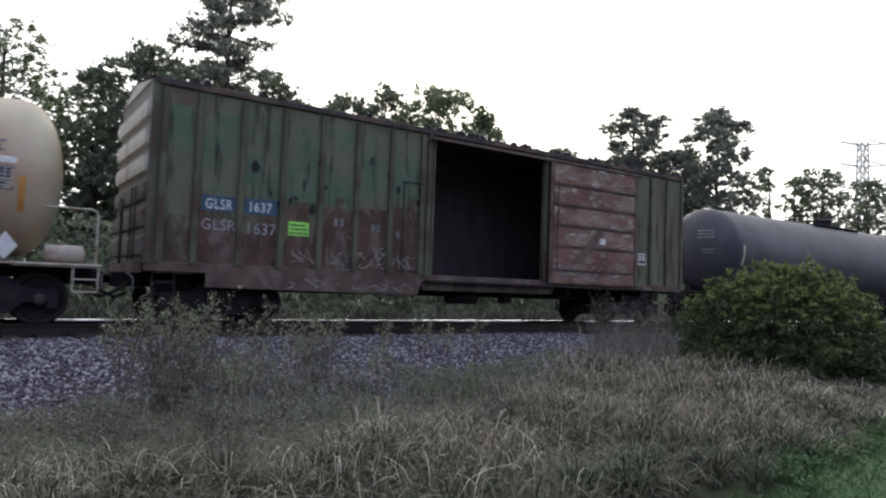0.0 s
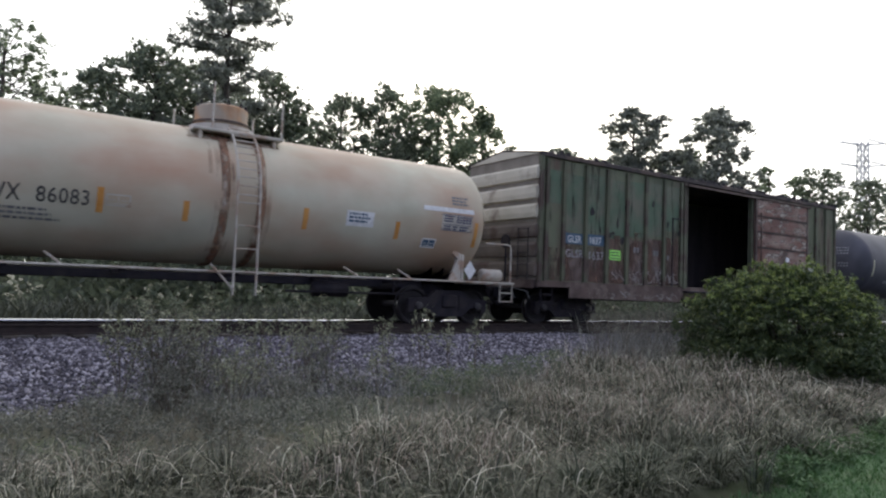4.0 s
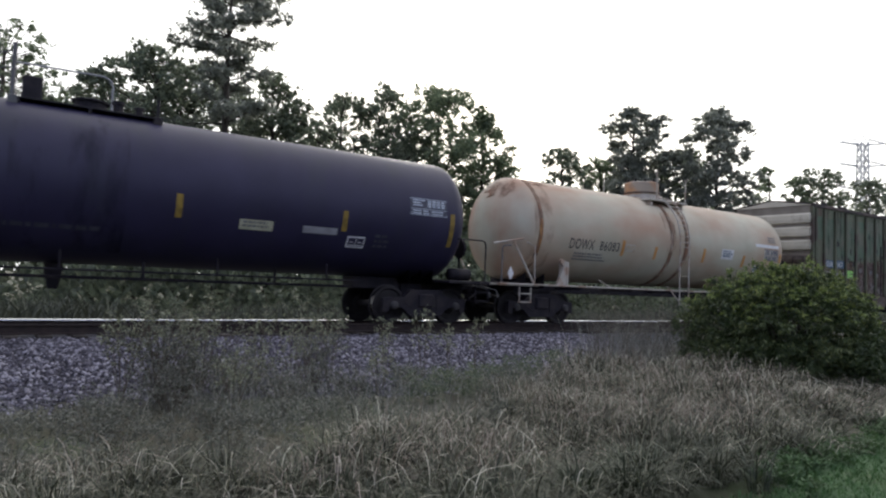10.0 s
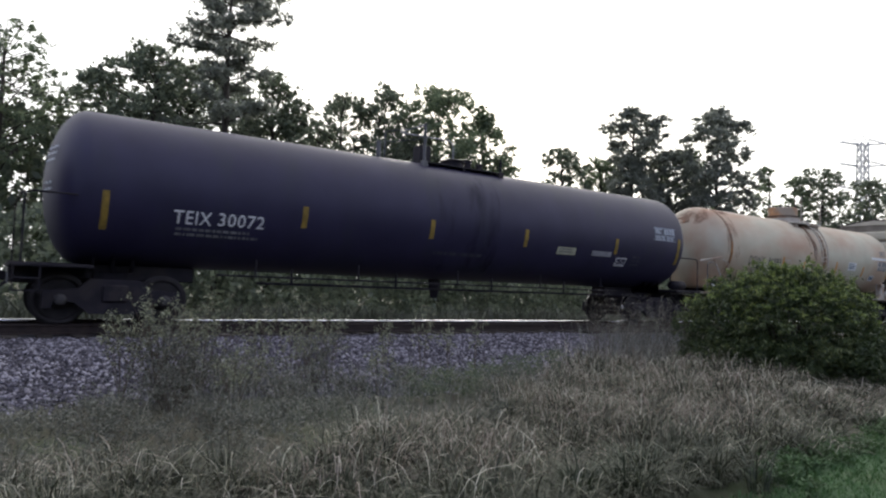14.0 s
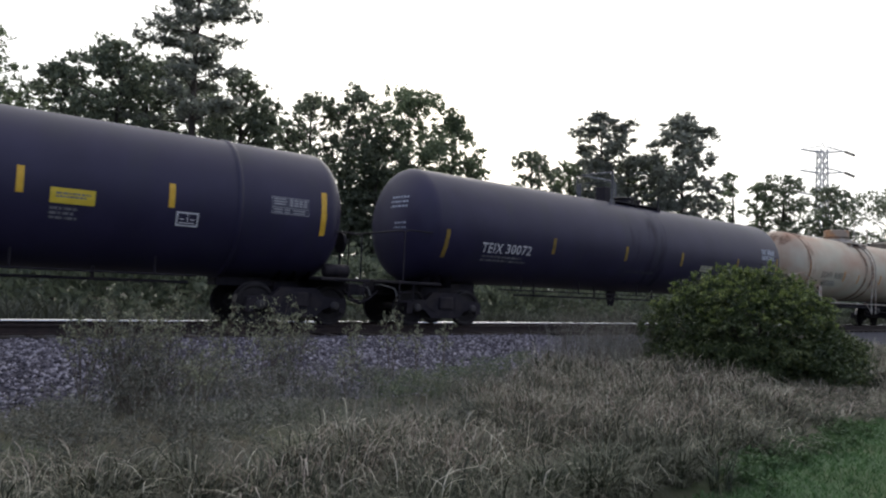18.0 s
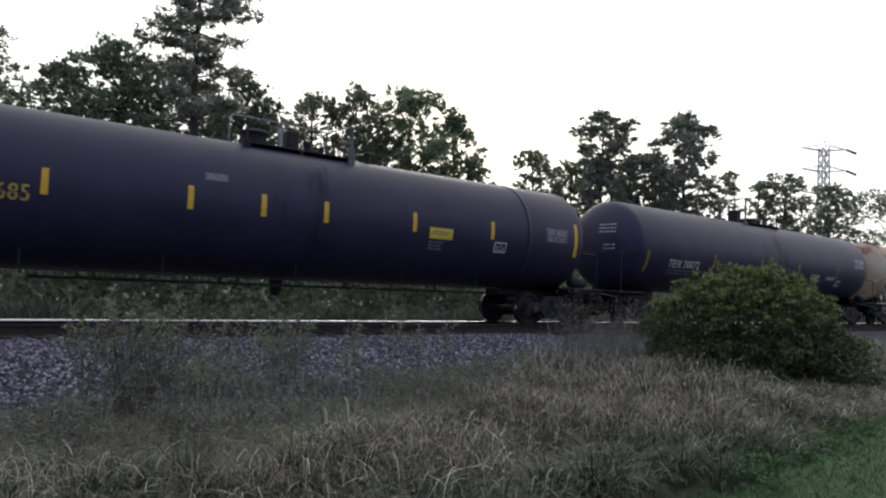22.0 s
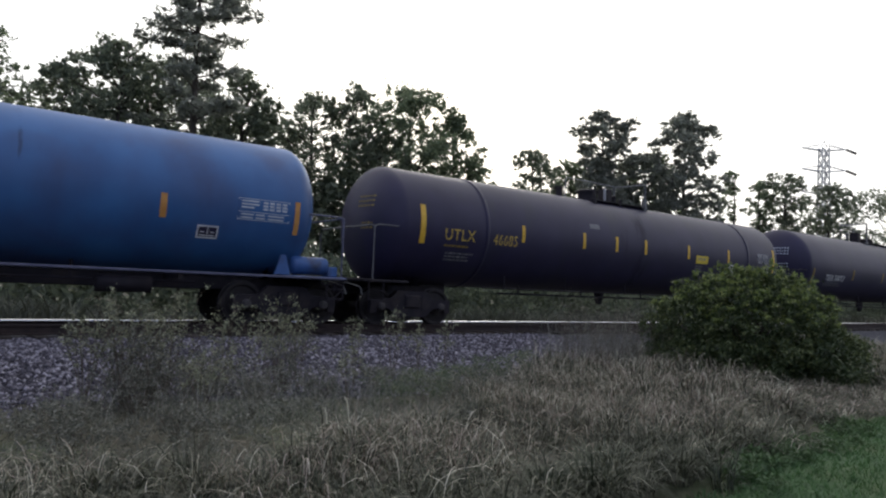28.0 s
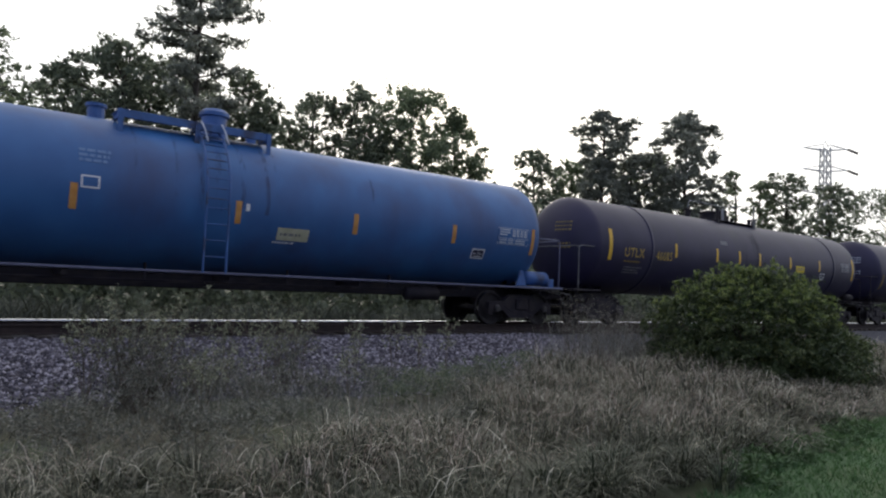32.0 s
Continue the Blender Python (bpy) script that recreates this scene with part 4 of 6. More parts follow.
def white_marked_tank():
    cx = -22.5
    car, tk = black_tank(cx, 8.38, 1.5, 2.61, 9.55, 7.85, "glossy black tank car with white stencilled letters", ())
    tk.text("TEIX", -29.47 - cx, 1.96, 0.72, 0.27, M["white"])
    tk.text("30072", -28.62 - cx, 1.97, 0.93, 0.27, M["white"])
    tk.bars(-29.4 - cx, -27.7 - cx, 1.84, 2, 0.06, M["faded_letter"], 11)
    for x in (-26.83, -23.58, -20.6, -17.1):
        tk.patch("reflector", x - cx - 0.06, x - cx + 0.06, 2.07, 2.52, M["yellow_dull"], "faded yellow reflector stripe")
    tk.patch("reflector", -14.3 - cx, -14.18 - cx, 1.9, 2.7, M["yellow_dull"], "faded yellow reflector stripe")
    tk.patch("reflector", -30.72 - cx, -30.6 - cx, 1.75, 2.45, M["yellow_dull"], "faded yellow reflector stripe")
    s = tk.patch("sign_plate", -19.41 - cx, -18.71 - cx, 1.95, 2.15, M["sign_pale"], "pale yellow information plate")
    tk.bars(-19.35 - cx, -18.76 - cx, 2.08, 2, 0.045, M["faded_letter"], 12, parent=s)
    tk.patch("sign_plate", -18.05 - cx, -17.25 - cx, 1.98, 2.12, M["sign_grey"], "grey worn label")
    tk.square_mark(-16.97 - cx, 1.74, 0.44, 0.24, M["black_paint"], M["white"])
    tk.data_panel(-15.45 - cx, -14.42 - cx, 2.6, 3.0, M["panel_haze"], M["data_white"], "outlined block of small grey stencilled data")
    tk.bars(-16.3 - cx, -15.9 - cx, 2.0, 3, 0.07, M["ghost_letter"], 14)
    tk.bars(-23.4 - cx, -21.9 - cx, 1.72, 1, 0.09, M["ghost_letter"], 15)
    head_print(car, tk, -1, 8.38, 0.68, M["data_white"], 16)
    tk.patch("spill_stain", -0.9, 1.0, 1.35, 4.0, M["spill"], "dark spill stain below the hatch", out=0.003)
    top_walk(car, tk, -0.85, 1.6, M["frame_black"], 0.45, M["frame_black"], hatch_r=0.3, hatch_h=0.24, rails=False, vents=((0.95, 0.3, 0.1), (1.35, 0.25, 0.08)))
    part("valve_housing", boxed(-0.72, -0.38, -0.2, 0.2, 4.0, 4.6, 0.03), M["frame_black"], car, "dark valve housing beside the hatch")
    part("vent_pipe", lathe(bmesh.new(), [(3.95, 0.06), (4.5, 0.06), (4.52, 0.03)], "Z", 10, (-1.95, -0.2, 0)), M["dark_steel"], car, "short upright vent pipe")
    top_post(car, -0.88, -0.66, 3.98, 1.05, M["dark_steel"], 0.04, 0.1)
    top_post(car, 1.58, -0.66, 3.98, 0.45, M["frame_black"], 0.03, 0.1)
    top_post(car, -1.5, 0.3, 3.95, 0.95, M["dark_steel"], 0.02)
    rod(bm := bmesh.new(), [(-1.5, 0.3, 4.9), (-0.9, -0.3, 4.98), (-0.88, -0.66, 5.0)], 0.014, 5)
    rod(bm, [(-1.5, 0.3, 4.62), (-0.9, -0.3, 4.68), (-0.88, -0.66, 4.7)], 0.012, 5)
    part("top_rail", bm, M["dark_steel"], car, "thin pipe rail at the end of the walkway")
    rod(bm := bmesh.new(), [(-0.88, -0.66, 5.0), (-0.86, 0.6, 5.03), (-0.8, 0.66, 5.03), (0.75, 0.66, 5.05), (0.88, 0.66, 4.98), (0.92, 0.66, 4.85), (0.92, 0.66, 3.98)], 0.02, 6)
    part("top_rail", bm, M["sign_grey"], car, "pale bent rail over the hatch")
    under_pipes(car)
    end_rail(car, 9.4, 1.08, M["frame_black"])
    end_rail(car, -9.4, 1.08, M["frame_black"], up=1.25, run=-1.1, across=True)
    end_step(car, 9.3, M["frame_black"])
    end_step(car, -9.3, M["frame_black"])
    brake_gear(car, 8.9, M["frame_black"])


def head_print(car, tk, side, half, head, mat, seed):
    """Small unreadable stencils on the round end of a tank."""
    rng = random.Random(seed)
    bm = bmesh.new()
    for (y0, z0, n, w) in ((-0.75, 0.62, 3, 0.62), (-0.75, -0.05, 2, 0.42)):
        for k in range(n):
            z = z0 - k * 0.12
            y = y0
            while y < y0 + w:
                d = min(rng.uniform(0.04, 0.1), y0 + w - y)
                c = []
                for yy, zz in ((y, z), (y + d, z), (y + d, z + 0.05), (y, z + 0.05)):
                    q = math.sqrt(max(0, 1 - (yy * yy + zz * zz) / tk.r ** 2))
                    c.append(bm.verts.new((side * (half + head * q + 0.012), yy, tk.zc + zz)))
                bm.faces.new(c)
                y += d + 0.04
    tagged(part("head_print", bm, mat, car, "small stencilled lines on the tank head"), kind="stuff")


def under_pipes(car, mat=None):
    mat = mat or M["frame_black"]
    rail_pipe(car, -6.0, 6.0, -1.05, 1.0, mat, 0.02, (-5.2, -2.8, 0.0, 2.8, 5.2))
    rail_pipe(car, -5.0, 6.0, -0.55, 0.86, mat, 0.03, (-4.2, -1.5, 1.5, 4.2))
    part("outlet_valve", lathe(bmesh.new(), [(0.62, 0.09), (0.75, 0.12), (0.95, 0.16), (1.15, 0.16)], "Z", 14), M["frame_black"], car)


def brake_gear(car, x, mat):
    part("brake_cylinder", lathe(bmesh.new(), [(x - 0.35, 0.05), (x - 0.33, 0.15), (x + 0.25, 0.15), (x + 0.3, 0.05)], "X", 16, (0, -1.0, 1.26)), mat, car, "brake cylinder on the end platform", True)
    bm = lathe(bmesh.new(), [(-0.03, 0.26), (0.03, 0.26)], "X", 20, (x + 0.35, -0.45, 1.95))
    rod(bm, [(x + 0.35, -0.45, 1.1), (x + 0.35, -0.45, 1.95)], 0.03, 6)
    part("hand_brake", bm, mat, car)


def yellow_marked_tank():
    cx = -42.68
    car, tk = black_tank(cx, 8.7, 1.5, 2.5, 9.85, 8.25, "black tank car with yellow letters and reflector stripes", (-6.22, 6.67))
    tk.text("UTLX", -50.29 - cx, 2.16, 0.98, 0.29, M["yellow_letter"])
    tk.text("46685", -48.69 - cx, 2.14, 0.86, 0.29, M["yellow_letter"])
    for x0, x1, z in ((-50.32, -49.29, 2.285), (-48.72, -47.8, 2.27)):        # the bridges of the stencil
        tk.patch("stencil_gap", x0 - cx, x1 - cx, z, z + 0.022, M["black_paint"], out=0.008)
    tk.bars(-50.28 - cx, -49.28 - cx, 2.0, 1, 0.05, M["yellow_dull"], 21)
    tk.bars(-50.18 - cx, -49.28 - cx, 1.82, 3, 0.05, M["faded_letter"], 22)
    tk.patch("reflector", -51.05 - cx, -50.9 - cx, 2.02, 2.97, M["yellow"], "tall yellow reflector stripe")
    for x in (-47.62, -45.15, -43.66, -42.22, -39.85, -37.36):
        tk.patch("reflector", x - cx - 0.055, x - cx + 0.055, 2.28, 2.74, M["yellow"], "yellow reflector stripe")
    tk.patch("reflector", -34.2 - cx, -34.08 - cx, 2.0, 2.95, M["yellow"], "tall yellow reflector stripe")
    s = tk.patch("sign_plate", -39.39 - cx, -38.68 - cx, 2.16, 2.43, M["sign_yellow"], "bright yellow information plate")
    tk.bars(-39.3 - cx, -38.75 - cx, 2.32, 2, 0.035, M["faded_letter"], 23, parent=s)
    tk.bars(-39.38 - cx, -38.9 - cx, 2.05, 3, 0.05, M["faded_letter"], 24)
    tk.square_mark(-37.25 - cx, 1.95, 0.42, 0.27, M["black_paint"], M["white"])
    tk.data_panel(-35.36 - cx, -34.5 - cx, 2.38, 2.74, M["panel_haze"], M["sign_grey"], "outlined block of small grey stencilled data")
    tk.patch("sign_plate", -44.87 - cx, -44.42 - cx, 2.9, 3.05, M["faded_letter"], "worn label")
    head_print(car, tk, -1, 8.7, 0.68, M["faded_yellow"], 26)
    tk.patch("spill_stain", -0.8, 0.6, 1.3, 3.9, M["spill"], "dark spill stain below the hatch", out=0.003)
    top_walk(car, tk, -1.15, 1.5, M["frame_black"], -0.72, M["frame_black"], hatch_r=0.3, hatch_h=0.36, rails=False, vents=((-2.05, 0.32, 0.11), (0.62, 0.3, 0.08), (0.98, 0.22, 0.06), (2.3, 0.3, 0.07)))
    part("valve_housing", boxed(0.02, 0.32, -0.2, 0.2, 3.92, 4.48, 0.03), M["frame_black"], car, "dark valve housing beside the hatch")
    top_post(car, 1.46, -0.66, 3.88, 0.85, M["dark_steel"], 0.034, 0.34)
    top_post(car, 1.46, 0.66, 3.88, 0.9, M["dark_steel"], 0.028)
    top_post(car, -1.12, -0.66, 3.88, 0.5, M["frame_black"], 0.03, 0.1)
    rod(bm := bmesh.new(), [(1.46, -0.66, 4.73), (1.46, 0.6, 4.78), (1.4, 0.66, 4.79), (0.1, 0.66, 4.82), (-1.0, 0.66, 4.82), (-1.06, 0.66, 4.7), (-1.06, 0.66, 3.9)], 0.018, 5)
    part("top_rail", bm, M["sign_grey"], car, "thin pipe rail over the walkway")
    part("vent_pipe", lathe(bmesh.new(), [(3.95, 0.045), (4.44, 0.045), (4.46, 0.02)], "Z", 10, (-0.2, -0.3, 0)), M["sign_grey"], car, "pale grey vent pipe")
    under_pipes(car)
    end_rail(car, 9.6, 1.08, M["frame_black"])
    end_rail(car, -9.6, 1.08, M["dark_steel"], up=1.3, run=-1.3, across=True)
    end_step(car, 9.5, M["frame_black"])
    end_step(car, -9.5, M["frame_black"])
    brake_gear(car, 9.2, M["frame_black"])


def blue_tank():
    cx = -62.6
    car, tk = tank_car("tank_car", "bright blue tank car with orange reflector stripes", cx, 8.4, 1.5, 2.53, M["blue_paint"], M["blue_metal"], 9.6, 8.35)
    m = M["blue_metal"]
    for y in (-1.42, 1.42):
        part("side_sill", boxed(-9.6, 9.6, y - 0.045, y + 0.045, 1.03, 1.08, 0.01), M["sill_dark"], car, "dull violet-blue side sill along the whole car")
    for x in (-65.55, -62.57, -59.85, -57.02):
        tk.patch("reflector", x - cx - 0.06, x - cx + 0.06, 2.08, 2.54, M["orange"], "orange reflector stripe")
    tk.patch("reflector", -54.34 - cx, -54.23 - cx, 1.95, 2.65, M["orange"], "orange reflector stripe")
    tk.patch("small_label", -62.42 - cx, -62.34 - cx, 2.35, 2.5, M["white"])
    s = tk.patch("sign_plate", -61.68 - cx, -60.96 - cx, 1.82, 2.08, M["sign_pale"], "pale yellow information plate")
    tk.bars(-61.62 - cx, -61.0 - cx, 1.92, 1, 0.06, M["faded_letter"], 31, parent=s)
    tk.bars(-61.75 - cx, -61.1 - cx, 1.76, 1, 0.035, M["white"], 32)
    tk.square_mark(-56.34 - cx, 1.75, 0.42, 0.25, M["black_paint"], M["white"])
    tk.data_panel(-55.58 - cx, -54.46 - cx, 2.18, 2.62, M["blue_paint"], M["data_white"], "outlined block of small white stencilled data")
    tk.bars(-65.5 - cx, -64.9 - cx, 3.14, 3, 0.06, M["blue_faint"], 34)
    o = tk.patch("panel_mark", -65.45 - cx, -65.14 - cx, 2.47, 2.72 - 0.02, M["white"], "white-outlined square stencil")
    tk.patch("panel_field", -65.42 - cx, -65.17 - cx, 2.5, 2.67, M["blue_paint"], out=0.009, parent=o)
    top_walk(car, tk, -2.23, 0.86, m, -0.1, m, hatch_r=0.27, hatch_h=0.62, rail_h=0.9, rails=False, lift=0.1, wide=1.47, vents=((-2.45, 0.3, 0.16), (0.75, 0.25, 0.12)))
    side_ladder(car, tk, -0.44, 1.05, 3.95, m, 0.45, 0.14)
    for x, w, z in ((-0.75, 0.035, 2.5), (-0.62, 0.02, 2.9), (0.85, 0.02, 3.0), (-1.2, 0.02, 2.8), (-1.95, 0.02, 3.1), (0.62, 0.03, 2.6), (-0.4, 0.05, 2.6), (0.1, 0.04, 2.7), (-5.0, 0.02, 3.0), (3.2, 0.02, 3.1)):
        tk.patch("grime_streak", x - w, x + w * 2, z - 0.3, 3.85, M["streak"], "thin brown grime streak", out=0.003)
    zt = 4.03
    for x in (-2.17, -0.72, 0.8):
        part("walkway_leg", boxed(x - 0.05, x + 0.05, -0.97, -0.93, zt - 0.42, zt + 0.08, 0.006), m, car, "blue leg that carries the walkway's edge")
    for x in (-0.66, -0.24):
        rod(bm := bmesh.new(), [(x, -0.95, zt + 0.12), (x + 0.03, -1.12, zt - 0.06), (x + 0.06, -1.28, zt - 0.34)], 0.018, 6)
        part("grab_rail", bm, M["data_white"], car, "pale worn grab rail at the head of the ladder")
    part("walkway_plate", boxed(-2.23, 0.86, -0.93, -0.89, zt - 0.06, zt + 0.1, 0.005), m, car, "deep side plate of the walkway")
    end_rail(car, 9.5, 1.08, M["sill_dark"], up=1.36, run=1.0, across=True)
    end_rail(car, -9.5, 1.08, m, run=-1.0)
    end_step(car, 9.35, M["frame_black"])
    part("air_reservoir", lathe(bmesh.new(), [(8.38, 0.05), (8.41, 0.17), (8.47, 0.2), (9.2, 0.2), (9.26, 0.17), (9.29, 0.05)], "X", 20, (0, -1.05, 1.32)), m, car, "pale blue air reservoir on the end platform", True)
    bm = plate(bmesh.new(), [(7.95, 1.1), (8.32, 1.1), (8.27, 1.28), (8.2, 1.52), (8.08, 1.52), (8.02, 1.28)], -1.28, -1.24)
    part("tank_anchor", bm, M["blue_metal"], car)
    part("retainer_box", boxed(9.25, 9.5, -1.2, -0.9, 1.09, 1.32, 0.02), m, car, "small blue valve box")
    part("centre_sill", boxed(-9.3, 9.3, -0.32, 0.32, 0.72, 1.02, 0.02), M["frame_black"], car, "dark centre sill under the tank")
    for x in (-6.0, -3.0, 0.0, 3.0, 6.0):
        part("cross_bearer", boxed(x - 0.05, x + 0.05, -1.4, 1.4, 0.92, 1.03), M["frame_black"], car)
    part("air_tank", lathe(bmesh.new(), [(4.6, 0.05), (4.63, 0.16), (5.6, 0.16), (5.63, 0.05)], "X", 16, (0, -0.8, 0.78)), M["frame_black"], car, "dark air reservoir under the frame", True)
    rail_pipe(car, -6.0, 6.5, -0.7, 0.86, M["frame_black"], 0.03, (-4.2, -1.5, 1.5, 4.2))


def leading_tank():
    cx = 30.2
    car, tk = tank_car("tank_car", "sooty dark grey tank car with faded white stencils", cx, 8.4, 1.5, 2.62, M["grey_paint"], M["frame_black"], 9.7, 8.1)
    tk.patch("reflector", -8.36, -8.26, 2.05, 2.75, M["sign_pale"], "pale worn reflector stripe")
    tk.bars(-7.0, -5.0, 1.8, 1, 0.13, M["sign_grey"], 41)
    tk.bars(-2.2, -1.0, 1.75, 1, 0.1, M["faded_letter"], 42)
    head_print(car, tk, -1, 8.4, 0.68, M["sign_grey"], 43)
    top_walk(car, tk, -1.8, 1.8, M["frame_black"], 0, M["frame_black"])
    under_pipes(car)


cream_tank()
white_marked_tank()
yellow_marked_tank()
blue_tank()
leading_tank()


def plate_end(x, y0, y1, z0, z1, t):
    """A low triangle that closes the end under the roof's ridge."""
    bm = bmesh.new()
    a = [bm.verts.new((x + o, y, z)) for o in (-t, t) for y, z in ((y0, z0), (y1, z0), ((y0 + y1) / 2, z1))]
    bm.faces.new(a[:3])
    bm.faces.new(a[3:])
    for i in range(3):
        j = (i + 1) % 3
        bm.faces.new((a[i], a[j], a[j + 3], a[i + 3]))
    bmesh.ops.recalc_face_normals(bm, faces=bm.faces[:])
    return bm


# weathered boxcar with an open door
def boxcar():
    cx, hl, hw = 10.375, 7.865, 1.6
    car = thing("boxcar", pose(cx, TRACK_Y, RAIL_TOP), "weathered green and brown boxcar with an open side door", "boxcar", "cars of the freight train")
    car["start"] = cx
    CARS.append(car)
    z0, z1 = 1.2, 4.54
    o0, o1 = -1.6, 2.0
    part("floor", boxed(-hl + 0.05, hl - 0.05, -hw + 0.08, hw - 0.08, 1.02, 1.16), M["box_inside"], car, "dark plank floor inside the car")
    part("side_wall", boxed(-hl, o0, -hw, -hw + 0.07, z0, z1), M["box_green"], car, "faded green sheet side with brown stains")
    part("side_wall", boxed(o1, hl, -hw, -hw + 0.07, z0, z1), M["box_green"], car, "faded green sheet side with brown stains")
    part("side_wall", boxed(-hl, hl, hw - 0.07, hw, z0, z1), M["box_green"], car, "faded green sheet side with brown stains")
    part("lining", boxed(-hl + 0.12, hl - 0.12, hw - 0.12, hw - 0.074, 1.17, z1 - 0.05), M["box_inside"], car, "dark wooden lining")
    # green touch-up areas between the posts, high on the side
    posts = [-7.64, -7.01, -6.15, -5.29, -4.44, -3.6, -2.74, -1.9]
    patches = [(-7.56, -7.09, 3.3, 4.2), (-6.07, -5.37, 2.62, 4.25), (-5.21, -4.52, 2.5, 4.2), (-4.36, -3.68, 2.6, 4.25), (-3.52, -2.82, 2.7, 4.3), (-2.66, -1.98, 2.9, 4.3), (-6.93, -6.23, 2.6, 4.15)]
    for a, b, c, d in patches:
        part("paint_patch", boxed(a, b, -hw - 0.004, -hw + 0.01, c, d), M["box_patch"], car, "patch of fresher green paint")
    for a, b, c, d in ((-6.93, -6.23, z0 + 0.02, 2.0), (-6.07, -5.37, z0 + 0.02, 1.85), (-5.21, -4.52, z0 + 0.02, 1.75), (-4.36, -3.68, z0 + 0.02, 2.5), (-3.52, -2.82, z0 + 0.02, 2.6), (-2.66, -1.98, z0 + 0.02, 2.5)):
        part("brown_patch", boxed(a, b, -hw - 0.004, -hw + 0.01, c, d), M["box_brown"], car, "brown painted-over area")
    edges = posts + [-1.72]
    for k, (a, b) in enumerate(zip(edges, edges[1:])):
        part("grime_streak", boxed(a + 0.08, b - 0.08, -hw - 0.009, -hw - 0.007, z0 + 0.02, z1 - 0.05), M["bay_grime"], car, "dark vertical grime streaks on the side sheet")
        part("rust_stain", boxed(a + 0.08, b - 0.08, -hw - 0.012, -hw - 0.010, z0 + 0.02, (2.1, 2.3, 2.2, 2.6, 2.75, 2.6, 2.7, 3.0)[k % 8]), M["bay_rust"], car, "brown rust over the lower side sheet")
    for a, b in ((5.74, 6.26), (6.42, 7.0), (7.16, 7.74)):
        part("grime_streak", boxed(a, b, -hw - 0.009, -hw - 0.007, z0 + 0.02, z1 - 0.05), M["bay_grime"], car, "dark vertical grime streaks on the side sheet")
    for x in posts + [5.66, 6.34, 7.08]:
        bm = plate(bmesh.new(), [(x - 0.06, z0), (x + 0.06, z0), (x + 0.05, z1 - 0.06), (x - 0.05, z1 - 0.06)], -hw - 0.07, -hw)
        part("side_post", bm, M["box_post"], car)
    for x in (-7.82, 7.82, o0 - 0.1, o1 + 0.03):
        part("corner_post", boxed(x - 0.06, x + 0.06, -hw - 0.05, -hw + 0.09, z0 - 0.05, z1, 0.01), M["box_post"], car, "dull green rusty corner post")
    for x in np.linspace(-7.4, 7.4, 14):
        part("side_post", boxed(x - 0.06, x + 0.06, hw, hw + 0.07, z0, z1 - 0.06), M["box_green"], car)
    for s in (-1, 1):
        part("top_rail", boxed(-hl, hl, s * hw - 0.06, s * hw + 0.06, z1 - 0.02, z1 + 0.11, 0.015), M["eave_dark"], car, "rusty top rail of the side")
    part("side_sill", boxed(-hl, hl, -hw - 0.02, -hw + 0.08, 1.03, z0, 0.01), M["box_brown"], car)
    part("side_sill", boxed(-hl, hl, hw - 0.08, hw + 0.02, 1.03, z0, 0.01), M["box_brown"], car)
    bm = plate(bmesh.new(), [(-6.75, 1.06), (-6.75, 0.76), (-1.95, 0.72), (-1.85, 1.06)], -hw - 0.07, -hw - 0.025)
    part("skirt", bm, M["box_brown"], car, "brown skirt plate with worn graffiti")
    bm = plate(bmesh.new(), [(-1.85, 1.03), (-1.75, 0.84), (2.3, 0.84), (2.5, 1.03)], -hw + 0.02, -hw + 0.06)
    part("door_sill", bm, M["box_brown"], car)
    part("centre_sill", boxed(-hl + 0.2, hl - 0.2, -0.3, 0.3, 0.68, 1.0, 0.02), M["frame_black"], car)
    for x in np.linspace(-6.2, 6.2, 9):
        part("cross_bearer", boxed(x - 0.06, x + 0.06, -hw + 0.1, hw - 0.1, 0.85, 1.02), M["frame_black"], car)
    # corrugated ends
    for s in (-1, 1):
        part("end_wall", boxed(min(s * hl, s * (hl - 0.08)), max(s * hl, s * (hl - 0.08)), -hw + 0.075, hw - 0.075, z0, z1 + 0.1), M["end_shade_sheet"], car, "sheet of the corrugated steel end, darkened for the shade between ribs")
        part("gable", plate_end(s * hl, -hw + 0.03, hw - 0.03, z1 + 0.06, z1 + 0.3, 0.03), M["box_end"], car, "cream gable sheet under the roof")
        for k in range(6):
            zz = 1.5 + k * 0.52
            bm = bmesh.new()
            prof = [(0.0, -0.205), (0.075, -0.175), (0.09, -0.05), (0.08, 0.12), (0.0, 0.2)]
            ends = [[bm.verts.new((s * (hl + a), y, zz + b)) for a, b in prof] for y in (-1.54, 1.54)]
            tips = [bm.verts.new((s * hl, y, zz)) for y in (-1.58, 1.58)]
            for i in range(4):
                bm.faces.new((ends[0][i], ends[0][i + 1], ends[1][i + 1], ends[1][i]))
            for e, tp in zip(ends, tips):
                for i in range(4):
                    bm.faces.new((e[i], e[i + 1], tp))
            part("corrugation", bm, M["box_end"] if k > 2 else M["end_low"], car)
        bm = bmesh.new()
        for y in (-1.35, -0.95):
            rod(bm, [(s * (hl + 0.16), y, 1.2), (s * (hl + 0.16), y, 2.6)], 0.016, 5)
        for zz in np.arange(1.3, 2.6, 0.32):
            rod(bm, [(s * (hl + 0.16), -1.35, zz), (s * (hl + 0.16), -0.95, zz)], 0.012, 5)
        part("end_ladder", bm, M["frame_black"], car)
